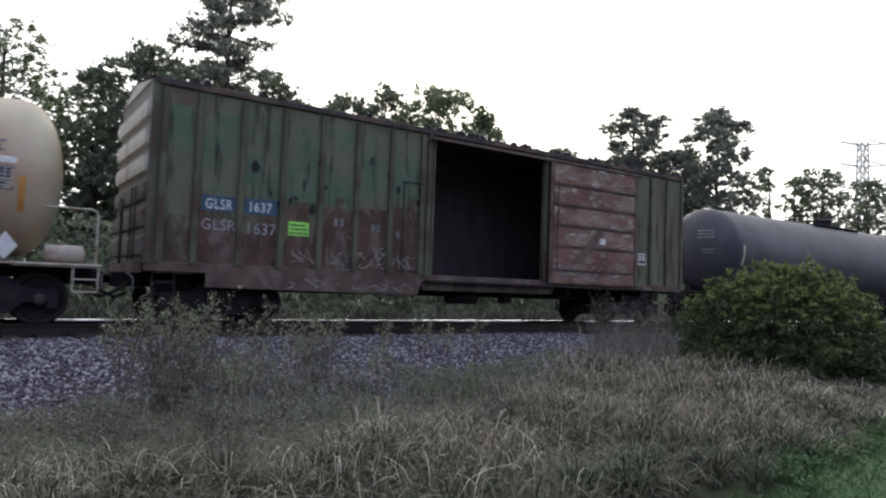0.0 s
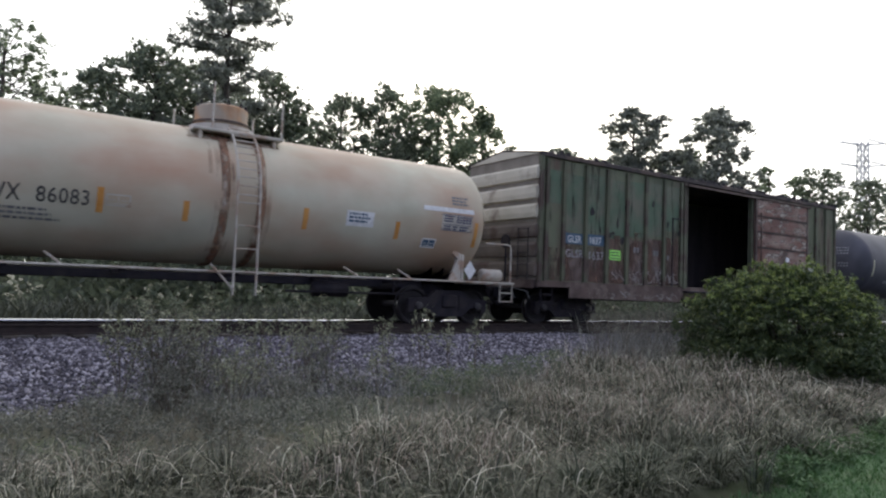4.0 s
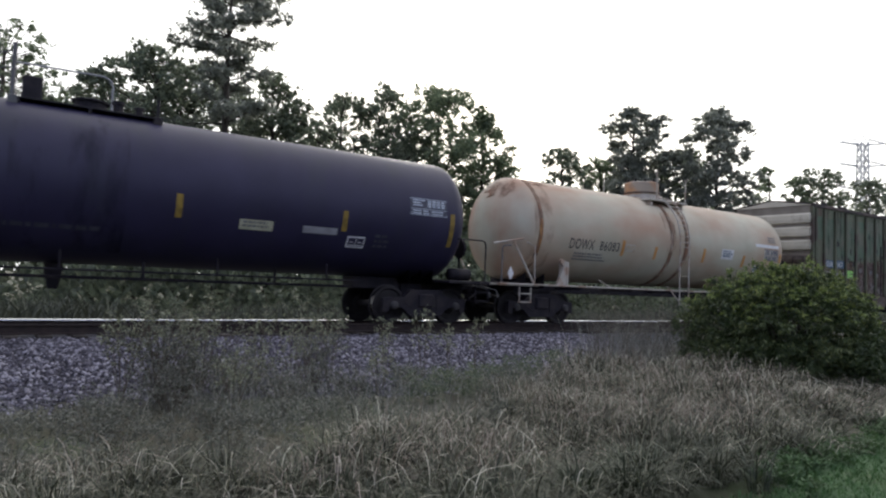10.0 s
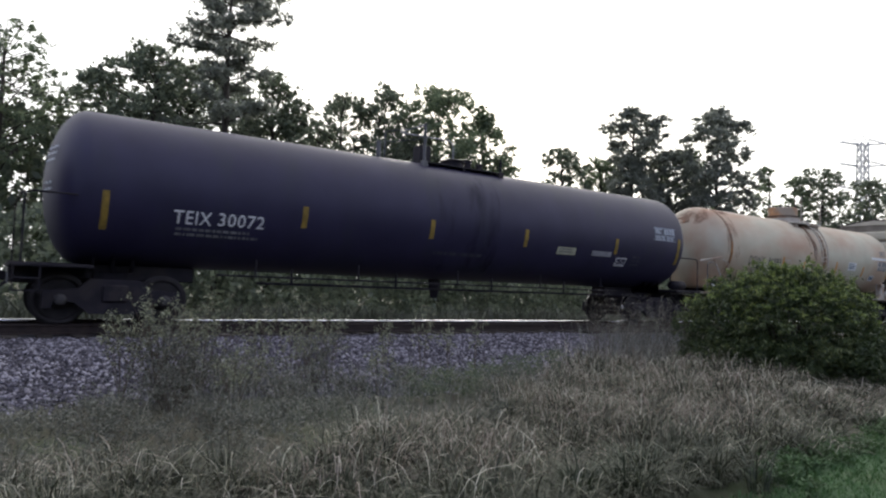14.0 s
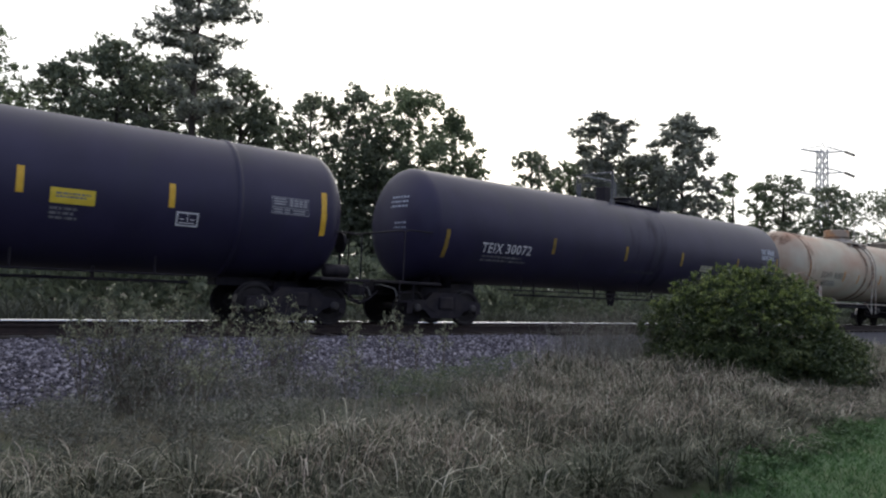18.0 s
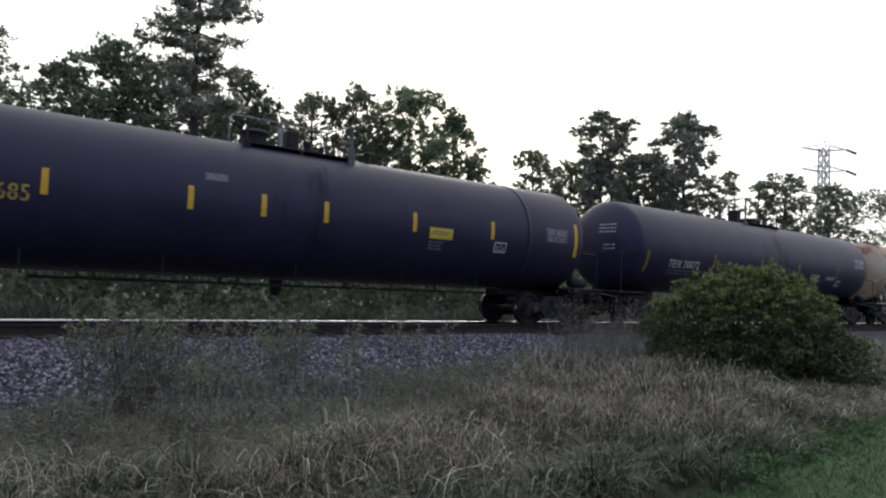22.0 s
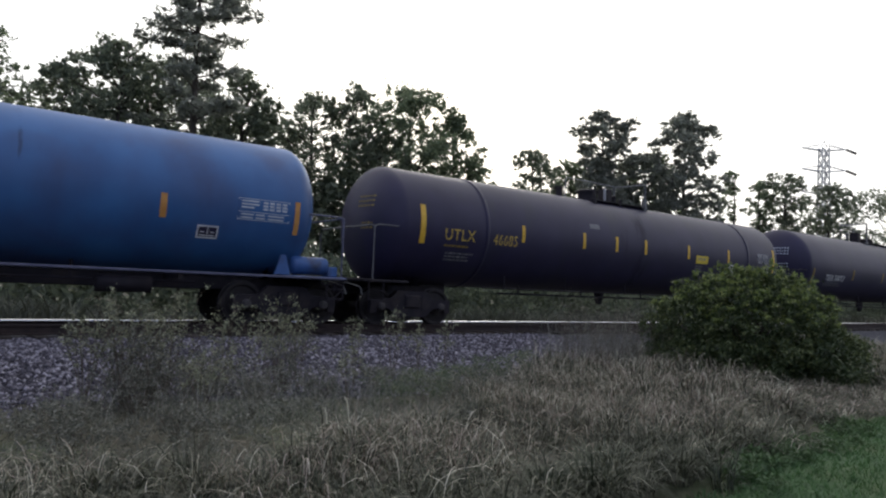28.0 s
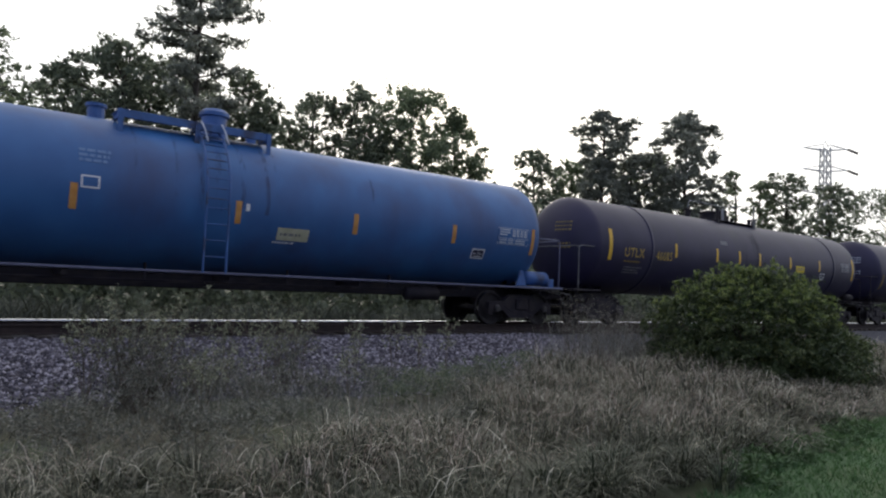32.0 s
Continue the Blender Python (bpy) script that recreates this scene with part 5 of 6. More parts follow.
        part("end_sill", boxed(min(s * hl, s * (hl + 0.12)), max(s * hl, s * (hl + 0.12)), -1.5, 1.5, 0.98, 1.22, 0.02), M["box_brown"], car)
        coupler(car, s * (hl + 0.1), s, M["frame_black"])
        truck(car, s * 6.25)
        end_step(car, s * 7.5, M["frame_black"], y=-1.55, z=1.03)
    bm = lathe(bmesh.new(), [(-hl - 0.29, 0.19), (-hl - 0.25, 0.19)], "X", 24, (0, -0.55, 2.25))
    rod(bm, [(-hl - 0.25, -0.55, 1.15), (-hl - 0.25, -0.55, 2.1)], 0.03, 6)
    part("hand_brake", bm, M["frame_black"], car)
    # roof: shallow ridge with stiffening ribs, bits of weed growing on it
    bm = plate(bmesh.new(), [(-hw - 0.05, z1 + 0.1), (0, z1 + 0.34), (hw + 0.05, z1 + 0.1), (0, z1 + 0.28)], -hl - 0.03, hl + 0.03)
    bmesh.ops.rotate(bm, verts=bm.verts[:], matrix=Matrix.Rotation(radians(90), 3, "Z"))
    part("roof", bm, M["eave_dark"], car, "rusty low-pitched steel roof")
    for x in np.linspace(-hl + 0.4, hl - 0.4, 14):
        bm = bmesh.new()
        rod(bm, [(x, -hw - 0.03, z1 + 0.125), (x, 0, z1 + 0.355), (x, hw + 0.03, z1 + 0.125)], 0.028, 5)
        part("roof_rib", bm, M["eave_dark"], car)
    # door slid open along the side
    d0, d1, dz0, dz1 = 2.08, 5.54, 1.12, 4.42
    door = part("door", boxed(d0, d1, -hw - 0.13, -hw - 0.075, dz0, dz1, 0.008), M["box_door"], car, "red-brown ribbed sliding door, half faded, slid open")
    zs = [dz0, 1.49, 2.14, 2.7, 3.25, 3.8, dz1]
    for a, b in zip(zs, zs[1:]):
        m = 0.035
        bm = plate(bmesh.new(), [(d0 + 0.12, a + m), (d1 - 0.08, a + m), (d1 - 0.08, b - m), (d0 + 0.12, b - m)], -hw - 0.15, -hw - 0.13)
        bmesh.ops.bevel(bm, geom=[e for e in bm.edges], offset=0.012, segments=1, affect="EDGES")
        part("door_panel", bm, M["box_door"], door)
    for a, b in zip(zs, zs[1:]):
        part("worn_paint", boxed(d0 + 0.13, d1 - 0.1, -hw - 0.1535, -hw - 0.1515, a + 0.045, b - 0.045), M["door_wear"], door, "pale worn streaks on the door")
    for z in zs[1:-1]:
        part("door_rib", boxed(d0 + 0.1, d1 - 0.05, -hw - 0.17, -hw - 0.13, z - 0.025, z + 0.025, 0.008), M["eave_dark"], door)
    for x in (d0 + 0.05, d1 - 0.03):
        part("door_edge", boxed(x - 0.05, x + 0.05, -hw - 0.165, -hw - 0.06, dz0, dz1, 0.01), M["box_brown"], door)
    bm = bmesh.new()
    rod(bm, [(d0 + 0.25, -hw - 0.2, 1.5), (d0 + 0.25, -hw - 0.2, 3.9)], 0.018, 6)
    part("lock_rod", bm, M["box_brown"], door)
    part("door_track", boxed(-1.75, 5.75, -hw - 0.19, -hw - 0.02, 1.03, 1.08, 0.006), M["frame_black"], car)
    part("door_track", boxed(-1.75, 5.75, -hw - 0.19, -hw - 0.06, 4.38, 4.45, 0.006), M["box_brown"], car)
    part("door_post", boxed(o0, o0 + 0.06, -hw - 0.02, -hw + 0.12, 1.16, 4.4), M["box_post"], car)
    bm = bmesh.new()
    rod(bm, [(-2.45, -hw - 0.13, 1.2), (-2.45, -hw - 0.13, 3.3)], 0.02, 6)
    rod(bm, [(-2.45, -hw - 0.13, 3.3), (-1.9, -hw - 0.13, 3.3)], 0.02, 6)
    part("door_guard", bm, M["frame_black"], car)
    bm = plate(bmesh.new(), [(2.95, 1.72), (3.3, 1.72), (4.15, 2.62), (3.9, 2.66)], -hw - 0.176, -hw - 0.172)
    part("painted_bar", bm, M["box_brown"], door, "dark slanting bar painted on the door")
    part("door_plate", boxed(3.98, 4.2, -hw - 0.18, -hw - 0.15, 2.28, 2.44), M["white"], door, "small white plate")
    # brake gear under the floor
    part("air_tank", lathe(bmesh.new(), [(-0.6, 0.05), (-0.57, 0.15), (0.3, 0.15), (0.33, 0.05)], "X", 16, (0, -0.9, 0.66)), M["frame_black"], car, "dark air reservoir under the floor", True)
    part("brake_valve", boxed(1.2, 1.5, -1.0, -0.7, 0.55, 0.85, 0.03), M["frame_black"], car)
    rail_pipe(car, -4.5, 4.5, -0.8, 0.72, M["frame_black"], 0.025, (-3.0, 0.9, 1.9, 3.4))
    # torn roofing and weeds along the eave
    r2 = random.Random(41)
    for k in range(46):
        x = r2.uniform(-2.5, hl) if k % 3 else r2.uniform(-hl, hl)
        w, hgt = r2.uniform(0.05, 0.22), r2.uniform(0.03, 0.09)
        bm = plate(bmesh.new(), [(x, z1 + 0.08), (x + w, z1 + 0.08), (x + w * 0.8, z1 + 0.12 + hgt * r2.uniform(0.3, 1)), (x + w * 0.3, z1 + 0.12 + hgt)], -hw - 0.06, -hw + r2.uniform(0.0, 0.1))
        part("roof_scrap", bm, M["frame_black"], car)
    # lettering and signs on the side
    def flat(body, x, z, width, height, mat, y=-hw - 0.016, name="lettering"):
        me = lettering(body, width, height)
        for v in me.vertices:
            v.co = Vector((x + v.co.x, y, z + v.co.y))
        return link_mesh(name, me, mat, car)
    for a, b, c, d in ((-6.9, -6.24, 2.24, 2.54), (-6.06, -5.38, 2.25, 2.56)):
        part("letter_patch", boxed(a, b, -hw - 0.0135, -hw + 0.01, c, d), M["sign_blue"], car, "dark blue patch behind the lettering")
    flat("GLSR", -6.82, 2.28, 0.52, 0.2, M["white"])
    flat("1637", -5.95, 2.29, 0.45, 0.2, M["white"])
    flat("GLSR", -6.88, 1.87, 0.66, 0.22, M["sign_grey"])
    flat("1637", -5.97, 1.84, 0.58, 0.24, M["sign_grey"])
    s = part("warning_sign", boxed(-5.13, -4.68, -hw - 0.018, -hw + 0.01, 1.88, 2.17), M["sign_green"], car, "fluorescent green notice")
    rng = random.Random(8)
    for k in range(3):
        bm = bmesh.new()
        x = -5.09
        while x < -4.76:
            w = rng.uniform(0.03, 0.1)
            box(bm, x, min(x + w, -4.72), -hw - 0.021, -hw - 0.017, 2.08 - k * 0.085, 2.12 - k * 0.085)
            x += w + 0.02
        part("small_print", bm, M["black_letter"], s)
    s = part("panel_mark", boxed(5.78, 6.16, -hw - 0.012, -hw + 0.006, 1.8, 2.14), M["white"], car, "white-outlined square stencil")
    part("panel_field", boxed(5.81, 6.13, -hw - 0.016, -hw - 0.01, 1.84, 2.1), M["box_brown"], s)
    for a in (5.85, 5.99):
        part("panel_figure", boxed(a, a + 0.09, -hw - 0.02, -hw - 0.015, 1.92, 2.07), M["white"], s)
    for x, z, n in ((-4.1, 2.15, 2), (-3.2, 2.1, 2), (-2.55, 2.0, 1)):
        bm = bmesh.new()
        for k in range(n):
            box(bm, x + k * 0.14, x + k * 0.14 + 0.09, -hw - 0.016, -hw, z, z + 0.16)
        part("faded_stencil", bm, M["faded_letter"], car)
    # dents and rust holes in the sheet
    for k in range(17):
        x, z = rng.uniform(-5.9, -1.9), rng.uniform(2.4, 3.7)
        w, h = rng.uniform(0.03, 0.09), rng.uniform(0.04, 0.16)
        bm = plate(bmesh.new(), [(x + w * math.cos(a) * rng.uniform(0.6, 1.2), z + h * math.sin(a) * rng.uniform(0.6, 1.2)) for a in (i * math.pi / 4 for i in range(8))], -hw - 0.017, -hw)
        part("rust_spot", bm, M["frame_black"], car)
    # worn spray-paint scrawl low on the side, on the skirt and on the door: loops without words
    def scrawl(x, z, n, w, h, y, seed):
        r = random.Random(seed)
        for k in range(n):
            bm = bmesh.new()
            px = x + (k + r.uniform(-0.35, 0.35)) * w
            zz, hh = z + h * r.uniform(-0.15, 0.2), h * r.uniform(0.45, 1.0)
            pts = [(px + w * (0.5 + 0.45 * math.sin(i * r.uniform(0.8, 1.3) + k)), y, zz + hh * (0.5 + 0.5 * math.cos(i * r.uniform(0.9, 1.6) + k * 2))) for i in range(r.choice((4, 5, 7)))]
            rod(bm, pts, r.uniform(0.007, 0.016), 4)
            for v in bm.verts:
                v.co.y = y + (v.co.y - y) * 0.15
            part("spray_line", bm, M["graffiti"], car)
    scrawl(-5.0, 1.3, 10, 0.31, 0.42, -hw - 0.014, 3)
    scrawl(-5.1, 1.24, 8, 0.4, 0.3, -hw - 0.015, 13)
    scrawl(-3.9, 1.4, 7, 0.3, 0.5, -hw - 0.0145, 17)
    scrawl(2.2, 1.25, 9, 0.34, 0.3, -hw - 0.159, 19)
    scrawl(-5.2, 0.8, 9, 0.36, 0.22, -hw - 0.072, 4)
    scrawl(2.3, 1.4, 8, 0.37, 0.42, -hw - 0.158, 6)


boxcar()


# ---- plants
def leaf_cloud(centres, radii, count, size, rng, flat=0.0, long=1.6):
    """Small leaf blades scattered in clumps: corners and faces."""
    n = len(centres) * count
    c = np.repeat(np.asarray(centres, float), count, 0)
    r = np.repeat(np.asarray(radii, float).reshape(len(centres), -1), count, 0)
    d = rng.normal(size=(n, 3))
    d /= np.linalg.norm(d, axis=1, keepdims=True)
    c = c + d * np.minimum(np.abs(rng.normal(size=(n, 1))) * 0.62, 1.6) * r
    u = rng.normal(size=(n, 3))
    u[:, 2] *= 1 - flat
    u /= np.linalg.norm(u, axis=1, keepdims=True)
    w = np.cross(u, rng.normal(size=(n, 3)))
    w /= np.linalg.norm(w, axis=1, keepdims=True) + 1e-9
    s = size * (0.6 + 0.8 * rng.random((n, 1)))
    u, w = u * s * long * 0.5, w * s * 0.5
    co = np.stack([c - u, c + w * 0.9 - u * 0.1, c + u, c - w * 0.9 - u * 0.1], 1)
    return co.reshape(-1, 3), np.arange(n * 4).reshape(n, 4)


def branch_rods(bm, segs):
    for p, q, r0, r1 in segs:
        rod(bm, [p, [(a + b) / 2 + o for a, b, o in zip(p, q, (0.0, 0.0, 0.05 * (q[2] - p[2])))], q], [r0, (r0 + r1) / 2, r1], 4)


ROUND = ((0.0, 0.3), (0.15, 0.78), (0.4, 1.0), (0.68, 1.05), (0.86, 0.92), (0.95, 0.68), (1.0, 0.3))


def broad_tree(x, y, h, spread, mat, label, seed, leaves=26000, size=0.14, low=0.1, open_crown=0.0, level=0.75, shape=ROUND, group="trees behind the track"):
    """A tree: tapered trunk, limbs that each carry a lump of the crown, every lump a handful of leafy sprays with sky between them.
    shape: half widths of the crown, as shares of spread, by the share of its height."""
    rng = np.random.default_rng(seed)
    base = float(ground_z(np.array(x), np.array(y))) - 0.05
    tree = thing("tree", pose(x, y, base), label, "tree", group)
    bm = bmesh.new()
    lean = rng.normal(size=2) * 0.02 * h
    n_tr = 5
    trunk = [np.array([lean[0] * (k / n_tr) ** 1.5 + rng.normal() * 0.05, lean[1] * (k / n_tr) ** 1.5 + rng.normal() * 0.05, h * 0.88 * k / n_tr]) for k in range(n_tr + 1)]
    rod(bm, [tuple(p) for p in trunk], [0.014 * h * (1 - 0.85 * k / n_tr) + 0.03 for k in range(n_tr + 1)], 9)
    lumps = int(52 + h * 2.4)
    tips, rad, segs = [], [], []
    fs, ws = zip(*shape)
    for i in range(lumps):
        f = low + (1 - low) * (i + 0.5) / lumps
        a = i * 2.39996 + rng.normal() * 0.4
        w = spread * float(np.interp((f - low) / (1 - low), fs, ws))
        size_l = min(spread * rng.uniform(0.2, 0.36), 0.35 + 0.6 * w)
        r = max(0.0, w - size_l * 0.6) * (rng.uniform(0.7, 1.08) if rng.random() < 0.75 else rng.uniform(0.0, 0.6))
        c = np.array([math.cos(a) * r, math.sin(a) * r, min(h * f * rng.uniform(0.97, 1.02), h - size_l * 0.5)])
        g = max(0.12, min(0.97, (c[2] - r * 0.6) / (h * 0.88)))
        p = np.array([np.interp(g * h * 0.88, [t[2] for t in trunk], [t[j] for t in trunk]) for j in range(3)])
        segs.append((tuple(p), tuple(c), 0.005 * h * (1.1 - g * 0.7), 0.02))
        if rng.random() < open_crown:
            continue
        for j in range(11):
            d = rng.normal(size=3)
            d[2] += 0.25
            d /= np.linalg.norm(d)
            e = c + d * size_l * np.array([1.1, 1.1, level]) * rng.uniform(0.55, 1.1)
            tips.append(e)
            rad.append(np.array([1.0, 1.0, level]) * size_l * rng.uniform(0.26, 0.55))
            if j % 3 == 0:
                segs.append((tuple(c), tuple(e), 0.022, 0.008))
    branch_rods(bm, segs)
    part("trunk", bm, M["bark"], tree, "dark trunk and limbs")
    co, f = leaf_cloud(tips, rad, max(10, leaves // len(tips)), size, rng)
    quads("crown", co, f, mat, tree)
    return tree


def pine_tree(x, y, h, spread, label, seed, leaves=24000, size=0.1, low=0.4, group="pines behind the track", thin=0.25):
    """A pine: straight trunk, whorls of level boughs of uneven length, flat tufts of needles towards their ends, sky between the tiers."""
    rng = np.random.default_rng(seed)
    base = float(ground_z(np.array(x), np.array(y))) - 0.05
    tree = thing("pine_tree", pose(x, y, base), label, "tree", group)
    bm = bmesh.new()
    rod(bm, [(0, 0, 0), (0.1, 0.05, h * 0.4), (0.0, 0.1, h * 0.75), (0.1, 0, h * 0.98)], [0.0125 * h, 0.0095 * h, 0.0055 * h, 0.02], 9)
    segs, tips, rad = [], [], []
    z, k = h * low, 0
    while z < h * 0.97:
        f = (z / h - low) / (1 - low)
        tier = rng.uniform(0.55, 1.1)
        for j in range(rng.integers(5, 8)):
            if rng.random() < thin:
                continue
            a = k * 1.1 + j * 2 * math.pi / 6 + rng.normal() * 0.4
            reach = spread * tier * (1 - 0.5 * f ** 2.2) * rng.uniform(0.35, 1.15)
            out = np.array([math.cos(a), math.sin(a), 0.0])
            side = np.array([-math.sin(a), math.cos(a), 0.0])
            rise = reach * rng.uniform(-0.05, 0.38)
            p0 = np.array([0.05, 0.05, z])
            segs.append((tuple(p0), tuple(p0 + out * reach + np.array([0, 0, rise])), 0.055, 0.015))
            for g in np.linspace(0.38, 1.0, 6):
                for w in ((-1, 1) if g < 0.95 else (0,)):
                    c = p0 + out * reach * g + np.array([0, 0, rise * g])
                    e = c + side * w * reach * rng.uniform(0.08, 0.26) + out * rng.uniform(0, 0.3) + np.array([0, 0, rng.uniform(0.0, 0.22)])
                    tips.append(e)
                    rad.append(np.array([0.5, 0.5, 0.3]) * rng.uniform(0.5, 1.2))
                    if g > 0.5:
                        segs.append((tuple(c), tuple(e), 0.014, 0.006))
        z += h * rng.uniform(0.03, 0.05)
        k += 1
    for j in range(5):
        tips.append(np.array([rng.normal() * 0.25, rng.normal() * 0.25, h * rng.uniform(0.94, 1.0)]))
        rad.append(np.array([0.35, 0.35, 0.35]))
    branch_rods(bm, segs)
    part("trunk", bm, M["bark"], tree, "tall straight trunk with level boughs")
    co, f = leaf_cloud(tips, rad, max(12, leaves // len(tips)), size, rng, long=2.4)
    quads("crown", co, f, M["needle"], tree)
    return tree


def place(az, dist):
    a = radians(az)
    return dist * math.sin(a), dist * math.cos(a)


def woods():
    labels = {"oak": "dense dark green broadleaf tree behind the track", "light_leaf": "light green leafy tree with an open crown",
              "needle": "dark pine with a rounded clumpy crown"}
    tall, far = "tall dark pine with gaps in its crown", "distant green tree at the edge of the woods"
    waisted = ((0.0, 0.5), (0.3, 1.0), (0.55, 0.85), (0.68, 0.42), (0.76, 0.8), (0.88, 0.95), (0.96, 0.75), (1.0, 0.3))
    columnar = ((0.0, 0.6), (0.3, 0.95), (0.6, 1.0), (0.8, 1.0), (0.92, 0.75), (1.0, 0.3))
    for az, d, top, spread, kind, seed, leaves, loose, shape in (
            (0.6, 40, 18.0, 2.4, "light_leaf", 1, 6500, 0.42, ROUND), (4.3, 44, 14.6, 2.3, "light_leaf", 2, 7500, 0.4, ROUND), (-5.0, 40, 17.0, 5.5, "oak", 18, 10000, 0.05, ROUND),
            (9.9, 38, 17.3, 2.5, "oak", 3, 21000, 0.04, ROUND), (7.2, 41, 15.0, 1.8, "oak", 40, 14000, 0.08, ROUND), (12.9, 41, 16.6, 2.5, "oak", 4, 20000, 0.06, ROUND),
            (19.9, 42, 16.5, 2.1, "oak", 5, 19000, 0.05, ROUND), (21.6, 43, 14.0, 1.5, "oak", 19, 11000, 0.08, ROUND), (16.6, 46, 15.2, 3.4, "oak", 6, 20000, 0.08, ROUND),
            (23.7, 50, 13.0, 1.3, "light_leaf", 7, 5500, 0.35, ROUND), (25.7, 48, 15.9, 2.7, "oak", 8, 17000, 0.25, ROUND), (28.9, 47, 16.2, 2.6, "oak", 20, 19000, 0.12, ROUND),
            (31.4, 46, 12.8, 2.0, "oak", 41, 12000, 0.08, ROUND), (34.0, 48, 16.3, 3.7, "light_leaf", 9, 38000, 0.04, ROUND), (37.6, 49, 14.3, 2.3, "light_leaf", 10, 15000, 0.14, ROUND), (39.5, 50, 11.2, 1.4, "light_leaf", 42, 6000, 0.25, ROUND),
            (44.4, 66, 11.9, 2.3, "oak", 11, 11000, 0.12, ROUND), (47.6, 72, 10.9, 2.6, "light_leaf", 12, 13000, 0.15, ROUND), (53.4, 74, 11.3, 3.2, "light_leaf", 13, 15000, 0.12, ROUND),
            (49.9, 68, 14.9, 3.0, "needle", 32, 34000, 0.05, waisted), (52.4, 70, 11.6, 2.3, "needle", 35, 13000, 0.08, ROUND), (56.2, 70, 14.4, 3.5, "needle", 33, 40000, 0.05, columnar),
            (59.9, 92, 10.1, 1.6, "light_leaf", 14, 5000, 0.3, ROUND), (61.9, 94, 9.2, 1.5, "light_leaf", 43, 5000, 0.35, ROUND), (63.6, 96, 9.7, 3.0, "oak", 15, 16000, 0.08, ROUND),
            (66.6, 100, 8.8, 3.2, "oak", 16, 15000, 0.1, ROUND), (70.5, 105, 8.4, 6.0, "oak", 17, 13000, 0.1, ROUND)):
        x, y = place(az, d)
        broad_tree(x, y, EYE[2] + d * math.tan(radians(top)) - 0.1, spread * 1.1, M[kind], far if kind == "oak" and d > 60 else labels[kind], seed,
                   int(leaves * 1.14), 0.14 if d < 60 else 0.2, open_crown=loose, level=0.62 if kind == "needle" else 0.75, shape=shape)
    for az, d, top, spread, seed, leaves, low in ((16.0, 36, 26.0, 3.7, 37, 21000, 0.5), (-3.5, 46, 23, 4, 34, 9000, 0.3)):
        x, y = place(az, d)
        pine_tree(x, y, EYE[2] + d * math.tan(radians(top)) - 0.1, spread, tall, seed, leaves, 0.11, low)


woods()



def pylon():
    """A steel lattice mast of a power line with three crossarms, far beyond the woods."""
    x, y = place(66.2, 210)
    p = thing("pylon", pose(x, y, 0, 0, 0, -35), "grey steel lattice power pylon beyond the trees", "pylon")
    top, w0, w1 = 46.0, 3.6, 0.9
    def half_width(z):
        return np.interp(z, [0, 26, top - 2], [w0, w1 + 0.25, w1])
    zs = [0, 7, 13, 18, 22, 26, 29, 32, 35, 38, 41, top - 2]
    for sx in (-1, 1):
        for sy in (-1, 1):
            bm = bmesh.new()
            rod(bm, [(sx * half_width(z), sy * half_width(z), z) for z in zs], 0.19, 4)
            part("leg", bm, M["steel"], p)
    for a, b in zip(zs, zs[1:]):
        bm = bmesh.new()
        for sx, sy, tx, ty in ((-1, -1, 1, -1), (1, -1, 1, 1), (1, 1, -1, 1), (-1, 1, -1, -1)):
            wa, wb = half_width(a), half_width(b)
            rod(bm, [(sx * wa, sy * wa, a), (tx * wb, ty * wb, b)], 0.11, 4)
            rod(bm, [(tx * wa, ty * wa, a), (sx * wb, sy * wb, b)], 0.11, 4)
        part("lattice", bm, M["steel"], p)
    bm = bmesh.new()
    for sx in (-1, 1):
        rod(bm, [(sx * w1, 0, top - 2), (0, 0, top)], 0.1, 4)
    part("peak", bm, M["steel"], p)
    for z in (43.3, 37.5, 31.3):
        for s in (-1, 1):
            bm = bmesh.new()
            for yy in (-0.6, 0.6):
                rod(bm, [(s * 0.8, yy, z), (s * 6.2, 0, z + 0.5)], 0.17, 4)
                rod(bm, [(s * 0.8, yy, z + 1.6), (s * 6.2, 0, z + 0.5)], 0.1, 4)
            arm = part("crossarm", bm, M["steel"], p)
            if s < 0:
                continue
            bm = bmesh.new()
            rod(bm, [(s * 6.2, 0, z + 0.5), (s * 6.2 + 2.1, -1.3, z - 0.8)], 0.34, 6)
            part("insulator", bm, M["pole_wood"], arm)


pylon()


def unseen_tree_line():
    """Plain unseen woods added behind the viewer, which close the place on that side and block its low sky light."""
    rng = np.random.default_rng(77)
    n = 2600
    x = rng.uniform(-75, 110, n)
    c = np.stack([x, rng.uniform(-40, -31, n), rng.random(n) ** 0.8 * (9.6 + 1.8 * np.sin(x * 0.13) + 1.2 * np.sin(x * 0.41))], -1)
    co, f = leaf_cloud(c, np.tile([[1.5, 1.3, 1.1]], (n, 1)), 15, 0.8, rng)
    tagged(quads("woods", co, f, M["oak"]), "unseen dark green woods added to block low sky light", "woods", kind="stuff")


unseen_tree_line()


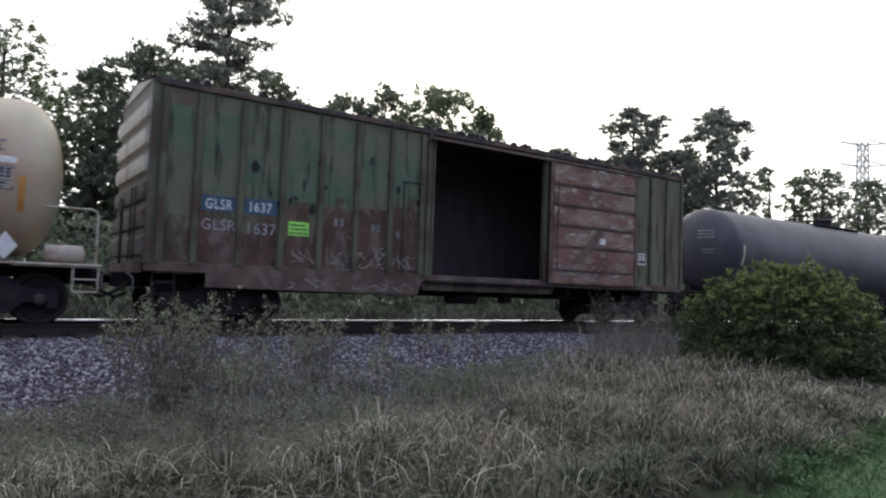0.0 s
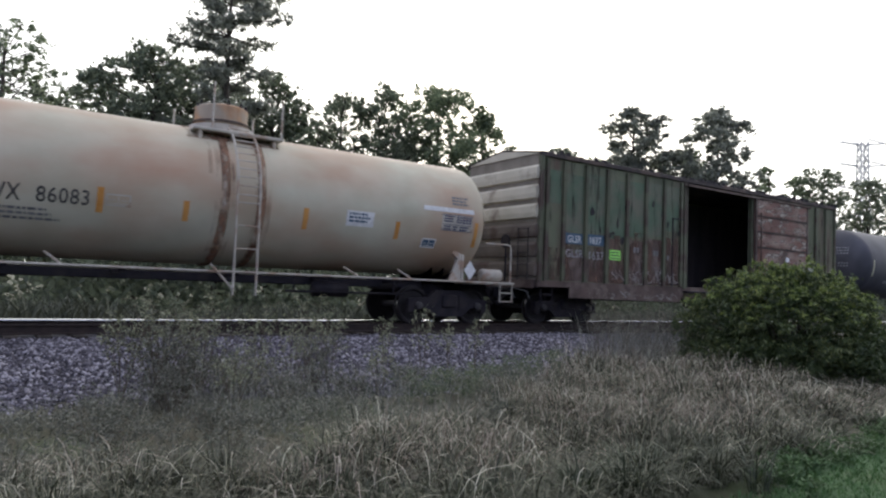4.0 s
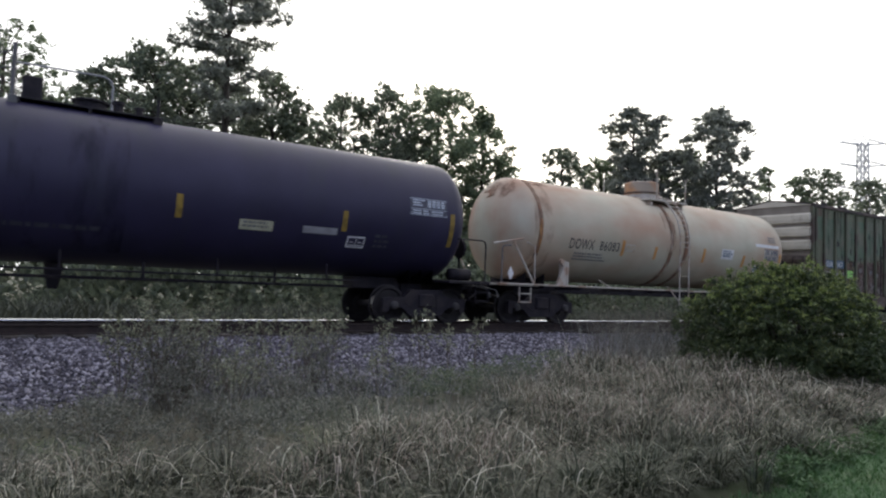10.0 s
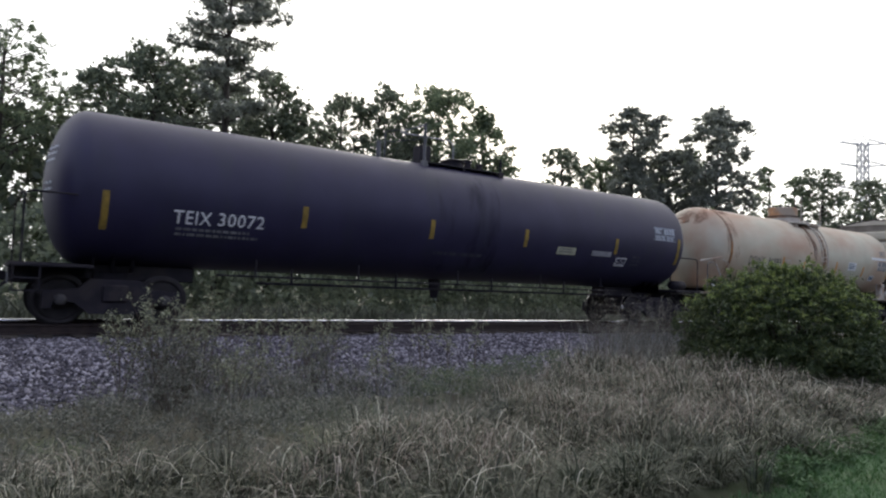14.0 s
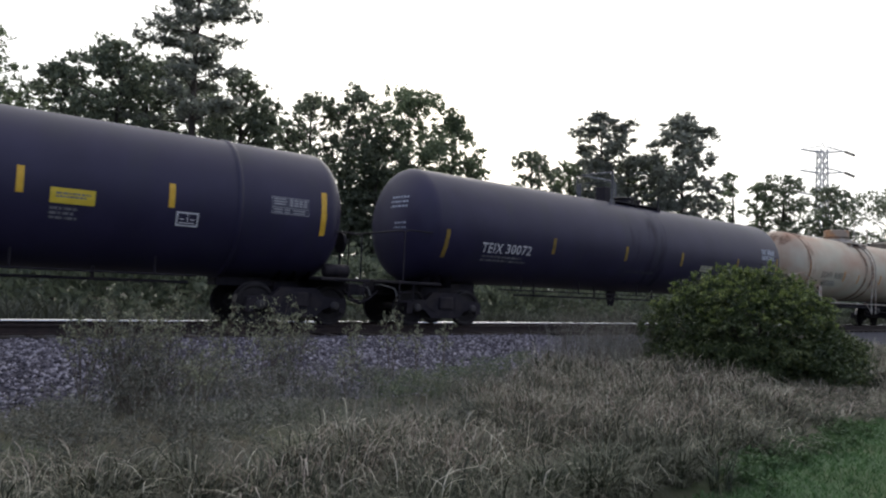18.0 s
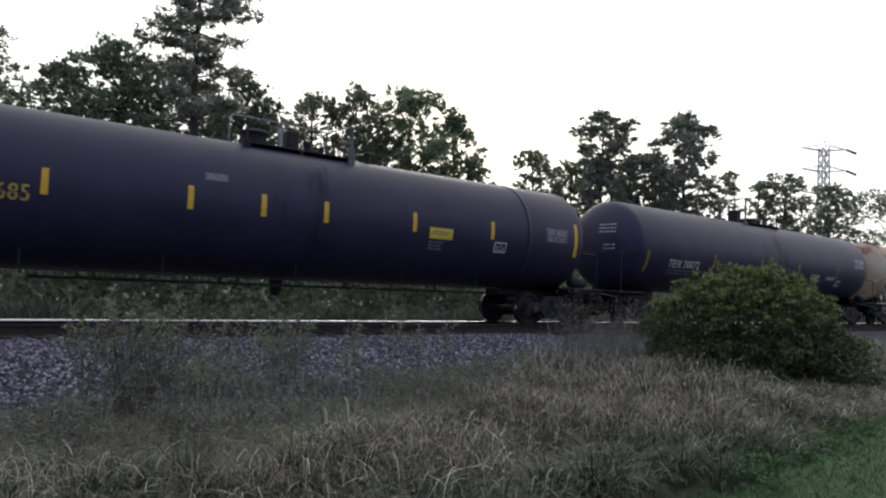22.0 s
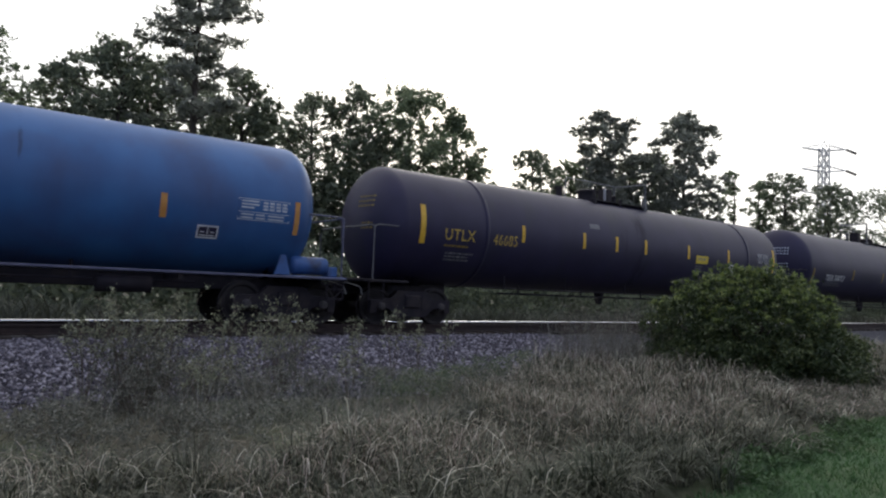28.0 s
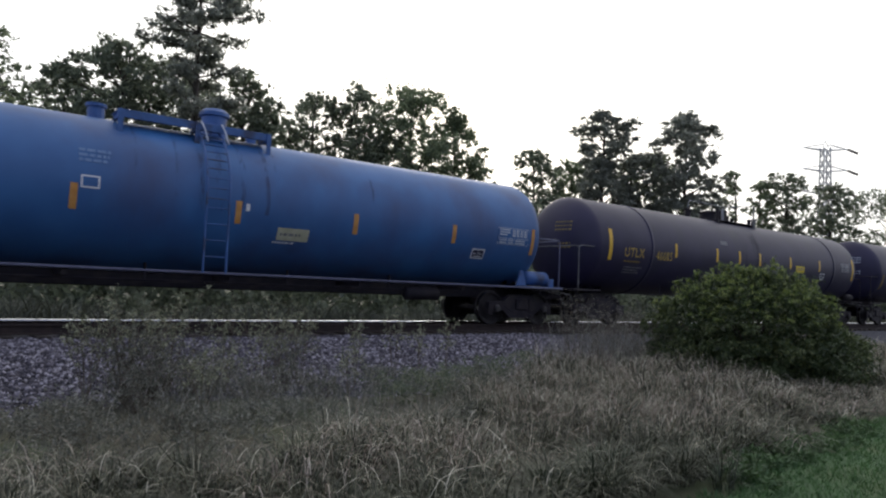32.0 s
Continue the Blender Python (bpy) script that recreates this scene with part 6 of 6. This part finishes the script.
# ---- the verge in front of the track
def blades(name, x, y, h, width, lean, mat, label, category, rng, way=None, rise=0.0):
    """Grass blades: curved tapering ribbons of three faces each."""
    n = len(x)
    z = ground_z(x, y) - 0.02 + rise
    a = rng.random(n) * 2 * math.pi if way is None else way
    dx, dy = np.cos(a), np.sin(a)
    fa = rng.random(n) * 2 * math.pi
    px, py = np.cos(fa), np.sin(fa)
    co = []
    for u, w in ((0.0, 1.0), (0.4, 0.9), (0.75, 0.62), (1.0, 0.12)):
        off = lean * u ** 1.9 * h
        up = h * (u - 0.42 * lean * u ** 2.4)
        for s in (-1, 1):
            co.append(np.stack([x + dx * off + s * px * width * w, y + dy * off + s * py * width * w, z + up], -1))
    co = np.stack(co, 1)
    f = np.array([(0, 1, 3, 2), (2, 3, 5, 4), (4, 5, 7, 6)])
    f = (np.arange(n) * 8)[:, None, None] + f[None]
    return tagged(quads(name, co, f, mat), label, category, kind="stuff")


def open_verge(x, y):
    """How bare of tall grass the verge is: 1 on the thin weedy strip before the ballast, 0 in the dense dry grass."""
    edge = np.interp(x, [-3, 2, 4, 5.5, 7, 9, 12, 14, 16, 24], [5.3, 5.4, 5.8, 6.4, 7.7, 9.2, 9.8, 10.2, 11.2, 12.0]) + 0.35 * np.sin(x * 2.3) + 0.2 * np.sin(x * 5.1)
    return y > edge


def tussocks(name, cx, cy, tall, wide, per, width, mat, label, rng, droop, rise=0.0, spread=0.3):
    """Grass tussocks: thin ribbons that rise from a small foot, arch outwards and droop at their tips."""
    m = len(cx)
    n = m * per
    rep = lambda v: np.repeat(v, per)
    a = rng.random(n) * 2 * math.pi
    r0 = rep(wide) * spread * np.sqrt(rng.random(n))
    x, y = rep(cx) + r0 * np.cos(a), rep(cy) + r0 * np.sin(a)
    z = ground_z(x, y) - 0.02 + rise * rep(tall) * rng.random(n)
    b = a + rng.normal(size=n) * 1.1
    reach, h = rep(wide) * (0.2 + 1.15 * rng.random(n)), rep(tall) * (0.5 + 0.65 * rng.random(n)) * (1 - 0.6 * rise)
    d = droop[0] + (droop[1] - droop[0]) * rng.random(n)
    t = b + math.pi / 2 + rng.normal(size=n) * 0.6
    w = width[0] + (width[1] - width[0]) * rng.random(n)
    co = []
    for u, k in ((0.0, 0.8), (0.3, 1.0), (0.58, 0.95), (0.82, 0.65), (1.0, 0.15)):
        out, up = reach * u ** 1.5, h * (1.9 * u - d * u * u)
        for s in (-1, 1):
            co.append(np.stack([x + np.cos(b) * out + s * np.cos(t) * w * k, y + np.sin(b) * out + s * np.sin(t) * w * k, z + up], -1))
    f = np.array([(0, 1, 3, 2), (2, 3, 5, 4), (4, 5, 7, 6), (6, 7, 9, 8)])
    f = (np.arange(n) * 10)[:, None, None] + f[None]
    return tagged(quads(name, np.stack(co, 1), f, mat), label, "grass", kind="stuff")


def tussock_sites(rng, step, x0, x1):
    """Uneven sites of the tussocks between the lawn and the open strip, as far as the view reaches."""
    gx, gy = np.meshgrid(np.arange(x0, x1, step), np.arange(2.6, 12.4, step))
    cx, cy = (g.ravel() + rng.uniform(-0.5, 0.5, g.size) * step for g in (gx, gy))
    k = (cy > lawn_edge(cx) + 0.22) & ~open_verge(cx, cy) & (cx > -0.06 * cy - 0.3) & (cy > 0.3 * cx - 0.4)
    return cx[k], cy[k]


def tall_grass():
    rng = np.random.default_rng(11)
    for x0, x1, step, per, thin in ((-1.0, 8.6, 0.31, 230, 1.0), (8.6, 27.0, 0.46, 150, 1.5)):
        cx, cy = tussock_sites(rng, step, x0, x1)
        keep = rng.random(len(cx)) < 0.88
        cx, cy = cx[keep], cy[keep]
        swell = np.sin(cx * 1.25 + 1.2 * np.sin(cy * 0.9)) * np.sin(cy * 1.1 + 0.6 * cx)
        tall = (0.30 + 0.22 * rng.random(len(cx)) + 0.10 * swell) * np.interp(cx, [-1, 2, 5, 9, 14, 23], [0.85, 0.9, 1.0, 1.12, 1.05, 0.9])
        tall *= np.where(cx < 14.2, np.interp(np.degrees(np.arctan2(cx, cy)), [52, 58, 62, 67], [1.0, 0.9, 0.62, 0.5]), 1.0)        # lower before the bush
        wide = 0.26 + 0.2 * rng.random(len(cx))
        dry = rng.random(len(cx)) < np.interp(cx + 0.4 * swell, [0, 4, 8, 12], [0.35, 0.5, 0.72, 0.85])
        olive = (cy > 4.5) | (rng.random(len(cx)) < 0.45)
        tussocks("grass_tussocks", cx[olive], cy[olive], tall[olive], wide[olive], int(per * 0.36), (0.0026 * thin, 0.005 * thin), M["grass_base"],
                 "olive and grey-green arching blades of grass tussocks", rng, (0.9, 1.75))
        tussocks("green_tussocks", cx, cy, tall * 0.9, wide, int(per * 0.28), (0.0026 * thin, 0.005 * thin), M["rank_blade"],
                 "dark green blades that paint the shade deep in the tussocks", rng, (0.9, 1.7))
        pale = rng.random(len(cx)) < np.interp(cy, [3.2, 4.4, 5.4, 7.0], [0.2, 0.45, 0.9, 1.0])
        dry &= cy > 4.2
        tussocks("dry_grass", cx[pale], cy[pale], tall[pale] * 1.06, wide[pale], int(per * (0.2 if thin == 1 else 0.38)), (0.0017 * thin, 0.0038 * thin), M["dry_grass"],
                 "pale dead grass blades curling over the tussocks", rng, (1.0, 2.1), 0.7, 1.0)
        tussocks("tan_grass", cx[dry], cy[dry], tall[dry] * 1.08, wide[dry], int(per * 0.2), (0.0022 * thin, 0.004 * thin), M["tan_grass"],
                 "tan dead stems and seed heads among the grass", rng, (0.9, 2.0), 0.6, 1.0)
    # a few long dark green tussocks close to the lawn
    cx, cy = np.array([3.9, 4.25, 4.7, 5.1, 3.3, 5.6]), np.array([3.75, 3.55, 3.8, 3.7, 4.0, 4.0])
    tussocks("green_tussocks", cx, cy, np.array([0.36, 0.42, 0.40, 0.34, 0.3, 0.3]), np.full(6, 0.42), 300, (0.003, 0.006), M["rank_blade"],
             "long dark green arching grass beside the lawn", rng, (0.9, 1.6))


def weeds():
    rng = np.random.default_rng(12)
    n = 19000
    x, y = rng.uniform(-0.8, 11, n), rng.uniform(4.2, 9.6, n)
    k = open_verge(x, y) & (y < np.interp(x, [0, 2, 3.5, 5, 6.5, 9, 11], [8.4, 8.3, 7.6, 7.7, 8.8, 9.7, 10]) + 0.25 * np.sin(x * 4))
    k &= np.sin(x * 1.7 + 2 * np.sin(y)) + np.sin(y * 2.3 + x) + rng.normal(size=n) * 0.6 > -0.3
    x, y = x[k], y[k]
    blades("green_grass", x, y, 0.10 + 0.24 * rng.random(len(x)), 0.003 + 0.003 * rng.random(len(x)), 0.4 + 0.9 * rng.random(len(x)), M["green_weed"],
           "low green weeds among the dry grass", "weeds", rng)
    # feathery weeds on the open strip, in drifts
    n = 2100
    x, y = rng.uniform(-0.8, 9.8, n), rng.uniform(4.6, 9.6, n)
    drift = np.sin(x * 2.3 + 1.4 * np.sin(y * 1.3)) + np.sin(y * 2.0 + 0.7 * x)
    k = open_verge(x, y) & (drift + rng.normal(size=n) * 0.5 > -0.5) & (y < np.interp(x, [0, 2, 3.5, 4.6, 5.5, 8, 10], [8.6, 8.5, 7.9, 7.8, 8.9, 9.6, 9.9]))
    x, y, drift = x[k], y[k], drift[k]
    c = np.stack([x, y, (0.10 + 0.10 * np.clip(drift + 1, 0, 3)) * (0.4 + 0.8 * rng.random(len(x)))], -1)
    co, f = leaf_cloud(c, np.tile([[0.16, 0.16, 0.11]], (len(c), 1)), 46, 0.011, rng, long=4.0)
    tagged(quads("creeping_weeds", co, f, M["green_weed"]), "feathery grey-green weeds at the foot of the ballast", "weeds", kind="stuff")
    # fresher green mounds where the stones begin
    for_x = np.repeat(np.array([5.0, 5.5, 6.1, 6.9, 7.7, 8.5, 9.2]), 26)
    c = np.stack([for_x + rng.normal(size=len(for_x)) * 0.28, 7.55 + 0.46 * (for_x - 5) + rng.normal(size=len(for_x)) * 0.2, 0.08 + 0.36 * rng.random(len(for_x))], -1)
    co, f = leaf_cloud(c, np.tile([[0.15, 0.15, 0.1]], (len(c), 1)), 70, 0.012, rng, long=3.4)
    tagged(quads("green_mounds", co, f, M["fresh_weed"]), "soft green weeds where the ballast begins", "weeds", kind="stuff")
    # clumps of broad weeds along the edge of the lawn
    x = np.concatenate([rng.uniform(5.6, 6.9, 46), rng.uniform(6.9, 9.6, 62)])
    c = np.stack([x, lawn_edge(x) + rng.uniform(-0.15, 0.35, len(x)), 0.03 + 0.11 * rng.random(len(x))], -1)
    co, f = leaf_cloud(c, np.tile([[0.13, 0.13, 0.07]], (len(x), 1)), 70, 0.021, rng, long=2.4)
    tagged(quads("edge_weeds", co, f, M["edge_leaf"]), "low green weeds along the edge of the lawn", "weeds", kind="stuff")


def wispy_weeds():
    """Thin grey-green stems that half veil the ballast."""
    rng = np.random.default_rng(15)
    n = 2300
    x = np.concatenate([rng.uniform(1.2, 7.0, n), rng.uniform(9.6, 12.6, 1500)])
    y = np.concatenate([6.6 + 2.6 * rng.random(n) ** 0.7, rng.uniform(8.5, 9.9, 1500)])
    near = np.arange(len(x)) < n
    k = (np.sin(x * 3.1) + np.sin(x * 1.3 + y * 2) + rng.normal(size=len(x)) * 0.7 > -0.3) & (~near | open_verge(x, y))
    x, y, near = x[k], y[k], near[k]
    h = np.where(near, (0.25 + 0.6 * rng.random(len(x)) ** 1.6) * np.interp(x, [1.2, 2.5, 5, 7], [1.0, 1.1, 0.95, 0.6]), 0.6 + 0.95 * rng.random(len(x)))
    blades("wispy_weeds", x, y, h, 0.0014 + 0.0016 * rng.random(len(x)), 0.1 + 0.95 * rng.random(len(x)) ** 1.3, M["wisp_green"],
           "thin grey-green weed stems before the ballast", "weeds", rng)


def mown_lawn():
    rng = np.random.default_rng(13)
    n = 52000
    x, y = rng.uniform(3.5, 13, n), rng.uniform(1.2, 4.6, n)
    k = (y < lawn_edge(x) + 0.25) & (y > 0.26 * x - 0.3)
    k &= rng.random(n) < np.clip((x - 3.5) / 1.6, 0, 1) * np.clip((y - 1.2) / 0.9, 0, 1)
    x, y = x[k], y[k]
    blades("lawn", x, y, 0.05 + 0.05 * rng.random(len(x)), 0.004 + 0.003 * rng.random(len(x)), 0.2 + 0.6 * rng.random(len(x)), M["lawn"],
           "short mown bright green lawn", "lawn", rng)


def weed_plant(x, y, h, spread, seed, stems=8, leaves=8, size=0.023, mat="pale_weed", label="tall wispy weed with pale green leaves on the verge", thick=0.006, bare=0.4):
    """A weed whose stems fan out from one foot, with short twigs and leaves towards their ends."""
    rng = np.random.default_rng(seed)
    p = thing("weed", pose(x, y, float(ground_z(np.array(x), np.array(y))) - 0.02), label, "weed", "weeds on the verge")
    tips, rad = [], []
    twigs = bmesh.new()
    for k in range(stems):
        bm = bmesh.new()
        a, r = (k + rng.random()) / stems * 2 * math.pi, spread * rng.uniform(0.25, 1.0)
        top = np.array([math.cos(a) * r, math.sin(a) * r, h * rng.uniform(0.62, 1.0)])
        mid = top * np.array([0.45, 0.45, 0.55]) + rng.normal(size=3) * 0.02
        rod(bm, [(0, 0, 0), tuple(mid), tuple(top)], [thick, thick * 0.7, thick * 0.3], 5)
        part("stem", bm, M["stalk"], p, "thin brown stem")
        for g in np.linspace(bare, 1.0, 9):
            c = mid + (top - mid) * (g * 2 - 1) if g > 0.5 else mid * (g * 2)
            e = c + rng.normal(size=3) * np.array([0.11, 0.11, 0.05]) * (1.2 - 0.7 * g) + np.array([0, 0, 0.06])
            rod(twigs, [tuple(c), tuple(e)], [thick * 0.45, thick * 0.2], 4)
            tips.append(e)
            rad.append(np.array([0.05, 0.05, 0.05]) * rng.uniform(0.7, 1.5) * (0.7 + 0.6 * g))
    part("twig_spray", twigs, M["stalk"], p)["kind"] = "stuff"
    co, f = leaf_cloud(tips, rad, leaves, size, rng, long=2.2)
    quads("leaves", co, f, M[mat], p)["kind"] = "stuff"


def shrub():
    """The dense green bush that stands before the track: hummocks of fine leaves over a dome, with dark hollows between them."""
    rng = np.random.default_rng(21)
    b = thing("bush", pose(13.9, 7.6, 0), "dense rounded green bush with a yellow-green top", "bush")
    def dome(a, u):
        r = 2.3 * u * (1 + 0.08 * math.sin(3 * a + 1) + 0.05 * math.sin(7 * a + 2))
        return np.array([math.cos(a) * r * 1.02, math.sin(a) * r * 0.86, 0.08 + 1.92 * (1 - u ** 2.6) ** 0.8])
    tips, rad, young, y_rad = [], [], [], []
    for k in range(150):
        a, u = k * 2.39996, math.sqrt((k + 0.5) / 150)
        hub = dome(a, u) * rng.uniform(0.9, 1.03)
        size_l = rng.uniform(0.22, 0.42)
        for j in range(11):
            d = rng.normal(size=3)
            d[2] = abs(d[2]) * 0.8 - 0.15
            d /= np.linalg.norm(d)
            q = hub + d * size_l * rng.uniform(0.5, 1.0)
            tips.append(q)
            rad.append(np.array([0.14, 0.14, 0.11]) * rng.uniform(0.6, 1.3))
            if d[2] > 0.25 and hub[2] > 1.0:
                young.append(q + d * 0.09)
                y_rad.append(np.array([0.09, 0.09, 0.06]))
        if k % 5 == 0:
            rod(bm := bmesh.new(), [(0, 0, 0), tuple(hub * 0.5 + np.array([0, 0, 0.15])), tuple(hub * 0.93)], [0.03, 0.018, 0.006], 5)
            part("stem", bm, M["bark"], b, "dark twisted stem")
        if hub[2] > 1.3 and k % 2:          # thin shoots that stand out at the top
            top = hub + np.array([rng.normal() * 0.12, rng.normal() * 0.12, size_l + rng.uniform(0.02, 0.16)])
            young.append(top)
            y_rad.append(np.array([0.04, 0.04, 0.09]))
    for k in range(420):          # low skirts that hang towards the grass
        a, u = rng.random() * 2 * math.pi, rng.random() ** 0.55
        sx, sy = ((0.4, -1.45), (2.1, -0.9))[k % 2]
        tips.append(np.array([sx + math.cos(a) * 1.2 * u, sy + math.sin(a) * 0.8 * u, 0.95 * (1 - u ** 2.4) + 0.08]) * rng.uniform(0.85, 1.02))
        rad.append(np.array([0.16, 0.16, 0.13]) * rng.uniform(0.6, 1.3))
    for k in range(620):          # dense dark undergrowth of the bush, down to the ground
        a, u = rng.random() * 2 * math.pi, rng.random() ** 0.5
        tips.append(np.array([math.cos(a) * 2.0 * u, math.sin(a) * 1.75 * u, rng.uniform(0.05, 1.0) * (1.15 - 0.5 * u)]))
        rad.append(np.array([0.2, 0.2, 0.2]) * rng.uniform(0.7, 1.3))
    yc, yf = leaf_cloud(young, y_rad, 44, 0.026, rng, long=2.0)
    quads("young_leaves", yc, yf, M["lit_young_leaf"], b, "yellow-green young leaves that also paint the lit top")["kind"] = "stuff"
    co, f = leaf_cloud(tips, rad, 54, 0.029, rng, long=2.4)
    k = co.reshape(-1, 4, 3)[:, :, 2].min(1) > 0.0
    co, f = co.reshape(-1, 4, 3)[k].reshape(-1, 3), np.arange(k.sum() * 4).reshape(-1, 4)
    quads("leaves", co, f, M["bush"], b)["kind"] = "stuff"


def thicket():
    """Undergrowth along the far side of the track."""
    rng = np.random.default_rng(22)
    c, r = [], []
    for k in range(3000):          # tall saplings that close the wood's edge below the crowns
        x = rng.uniform(-4, 74)
        y = 39 + rng.uniform(0, 7) + 0.1 * max(x - 30, 0)
        hh = 8.0 + 1.5 * math.sin(x * 0.31 + 1) + 0.8 * math.sin(x * 0.83)
        c.append((x, y, hh * rng.random() ** 0.8))
        r.append(np.array([0.8, 0.8, 0.7]) * rng.uniform(0.6, 1.3))
    co, f = leaf_cloud(c, r, 13, 0.32, rng)
    tagged(quads("saplings", co, f, M["oak"]), "dark green saplings along the edge of the woods", "undergrowth", kind="stuff")
    c, r = [], []
    for k in range(3900):
        x = rng.uniform(-6, 135)
        y = 26 + rng.uniform(0, 9) + 0.1 * min(max(x, 0), 80)
        hh = 2.6 + 1.4 * abs(math.sin(x * 0.23) + 0.6 * math.sin(x * 0.71 + 1))
        c.append((x, y, rng.uniform(0.1, hh)))
        r.append(np.array([0.75, 0.75, 0.5]) * rng.uniform(0.6, 1.3))
    co, f = leaf_cloud(c, r, 28, 0.17, rng, long=2.0)
    tagged(quads("undergrowth", co, f, M["oak"]), "dark green undergrowth along the far side of the track", "undergrowth", kind="stuff")
    n = 19000
    x, y = rng.uniform(-4, 60, n), 19.3 + 7 * rng.random(n) ** 1.2
    blades("far_grass", x, y, 0.45 + 0.75 * rng.random(n) * (0.6 + 0.4 * np.sin(x * 0.8)), 0.016 + 0.012 * rng.random(n), 0.3 + 0.5 * rng.random(n), M["far_weed"],
           "rank green grass on the far side of the track", "grass", rng)


tall_grass()
weeds()
wispy_weeds()
mown_lawn()
shrub()
thicket()
PLANTS = ((2.0, 9.0, 1.42, 0.75, 15), (2.5, 9.15, 1.36, 0.6, 11), (1.55, 9.1, 1.2, 0.5, 8), (3.3, 9.3, 1.4, 0.35, 6), (4.0, 9.2, 1.45, 0.4, 8), (4.45, 9.4, 1.5, 0.35, 7), (3.6, 8.7, 1.15, 0.35, 5),
          (5.4, 9.4, 1.1, 0.2, 4), (6.25, 9.6, 1.38, 0.18, 5), (6.9, 9.8, 1.2, 0.14, 3), (7.5, 9.8, 1.15, 0.12, 3), (2.6, 8.0, 0.8, 0.5, 8), (4.9, 8.7, 0.75, 0.3, 5))
for i, (x, y, h, s, stems) in enumerate(PLANTS):
    weed_plant(x, y, h, s, 50 + i, stems, 18, 0.0145, bare=0.5)
for i, (x, y, h, s) in enumerate(((1.95, 9.0, 1.1, 0.8), (2.35, 9.1, 0.95, 0.7), (2.15, 8.75, 0.7, 0.7), (4.15, 9.2, 0.85, 0.45), (3.1, 9.2, 0.6, 0.5))):
    weed_plant(x, y, h, s, 150 + i, 17, 13, 0.016, "green_weed", "bushy olive-green weed with fanning stems on the verge", 0.005, 0.2)
for i in range(14):
    weed_plant(10.2 + 0.17 * i, 9.2 + 0.4 * math.sin(i * 2.0), 1.45 + 0.22 * math.sin(i * 1.7), 0.3, 80 + i, 9, 7, 0.011, "dry_wisp", "dead brown weed stalks with wispy seed heads", 0.0035, 0.3)
for i, (x, y, h, s) in enumerate(((1.9, 8.3, 0.62, 0.55), (2.6, 8.5, 0.66, 0.5), (3.3, 8.2, 0.55, 0.5), (1.2, 7.6, 0.42, 0.5), (3.0, 7.5, 0.5, 0.45), (4.1, 8.0, 0.5, 0.4), (5.6, 9.0, 0.42, 0.36), (1.0, 6.6, 0.4, 0.45), (2.0, 6.8, 0.45, 0.45))):
    weed_plant(x, y, h, s, 120 + i, 14, 16, 0.013, "green_weed", "low bushy grey-green weed at the foot of the ballast", 0.004, 0.2)


# ---- motion of the train
TRAVEL = [(0, 0.0), (1, 2.49), (2, 4.90), (3, 7.33), (4, 9.70), (5, 12.10), (6, 14.46), (7, 16.81), (8, 19.14), (9, 21.44), (10, 23.71),
          (11, 25.95), (12, 28.16), (13, 30.34), (14, 32.50), (15, 34.64), (16, 36.77), (17, 38.88), (18, 40.96), (19, 43.02), (20, 45.06),
          (21, 47.08), (22, 49.07), (23, 51.03), (24, 52.97), (25, 54.88), (26, 56.76), (27, 58.62), (28, 60.45), (29, 62.22), (30, 63.97),
          (31, 65.71), (32, 67.43)]


def travelled(t):
    """Metres gone by the train after t seconds: a smooth curve through TRAVEL."""
    i = min(int(t), len(TRAVEL) - 2)
    p = [TRAVEL[min(max(k, 0), len(TRAVEL) - 1)][1] for k in (i - 1, i, i + 1, i + 2)]
    if i == 0:
        p[0] = 2 * p[1] - p[2]
    if i == len(TRAVEL) - 2:
        p[3] = 2 * p[2] - p[1]
    u = t - i
    return p[1] + 0.5 * u * (p[2] - p[0] + u * (2 * p[0] - 5 * p[1] + 4 * p[2] - p[3] + u * (3 * (p[1] - p[2]) + p[3] - p[0])))


def motions():
    for car in CARS:
        x0 = car["start"]
        walk(car, [(t, pose(x0 + s, TRACK_Y, RAIL_TOP)) for t, s in TRAVEL])
    steps = [k * 0.2 for k in range(161)]
    for ws in WHEELSETS:
        p = ws.location.copy()
        walk(ws, [(t, pose(p.x, p.y, p.z, 0, 360 * travelled(t) / (2 * math.pi * WHEEL_R), 0)) for t in steps])


motions()
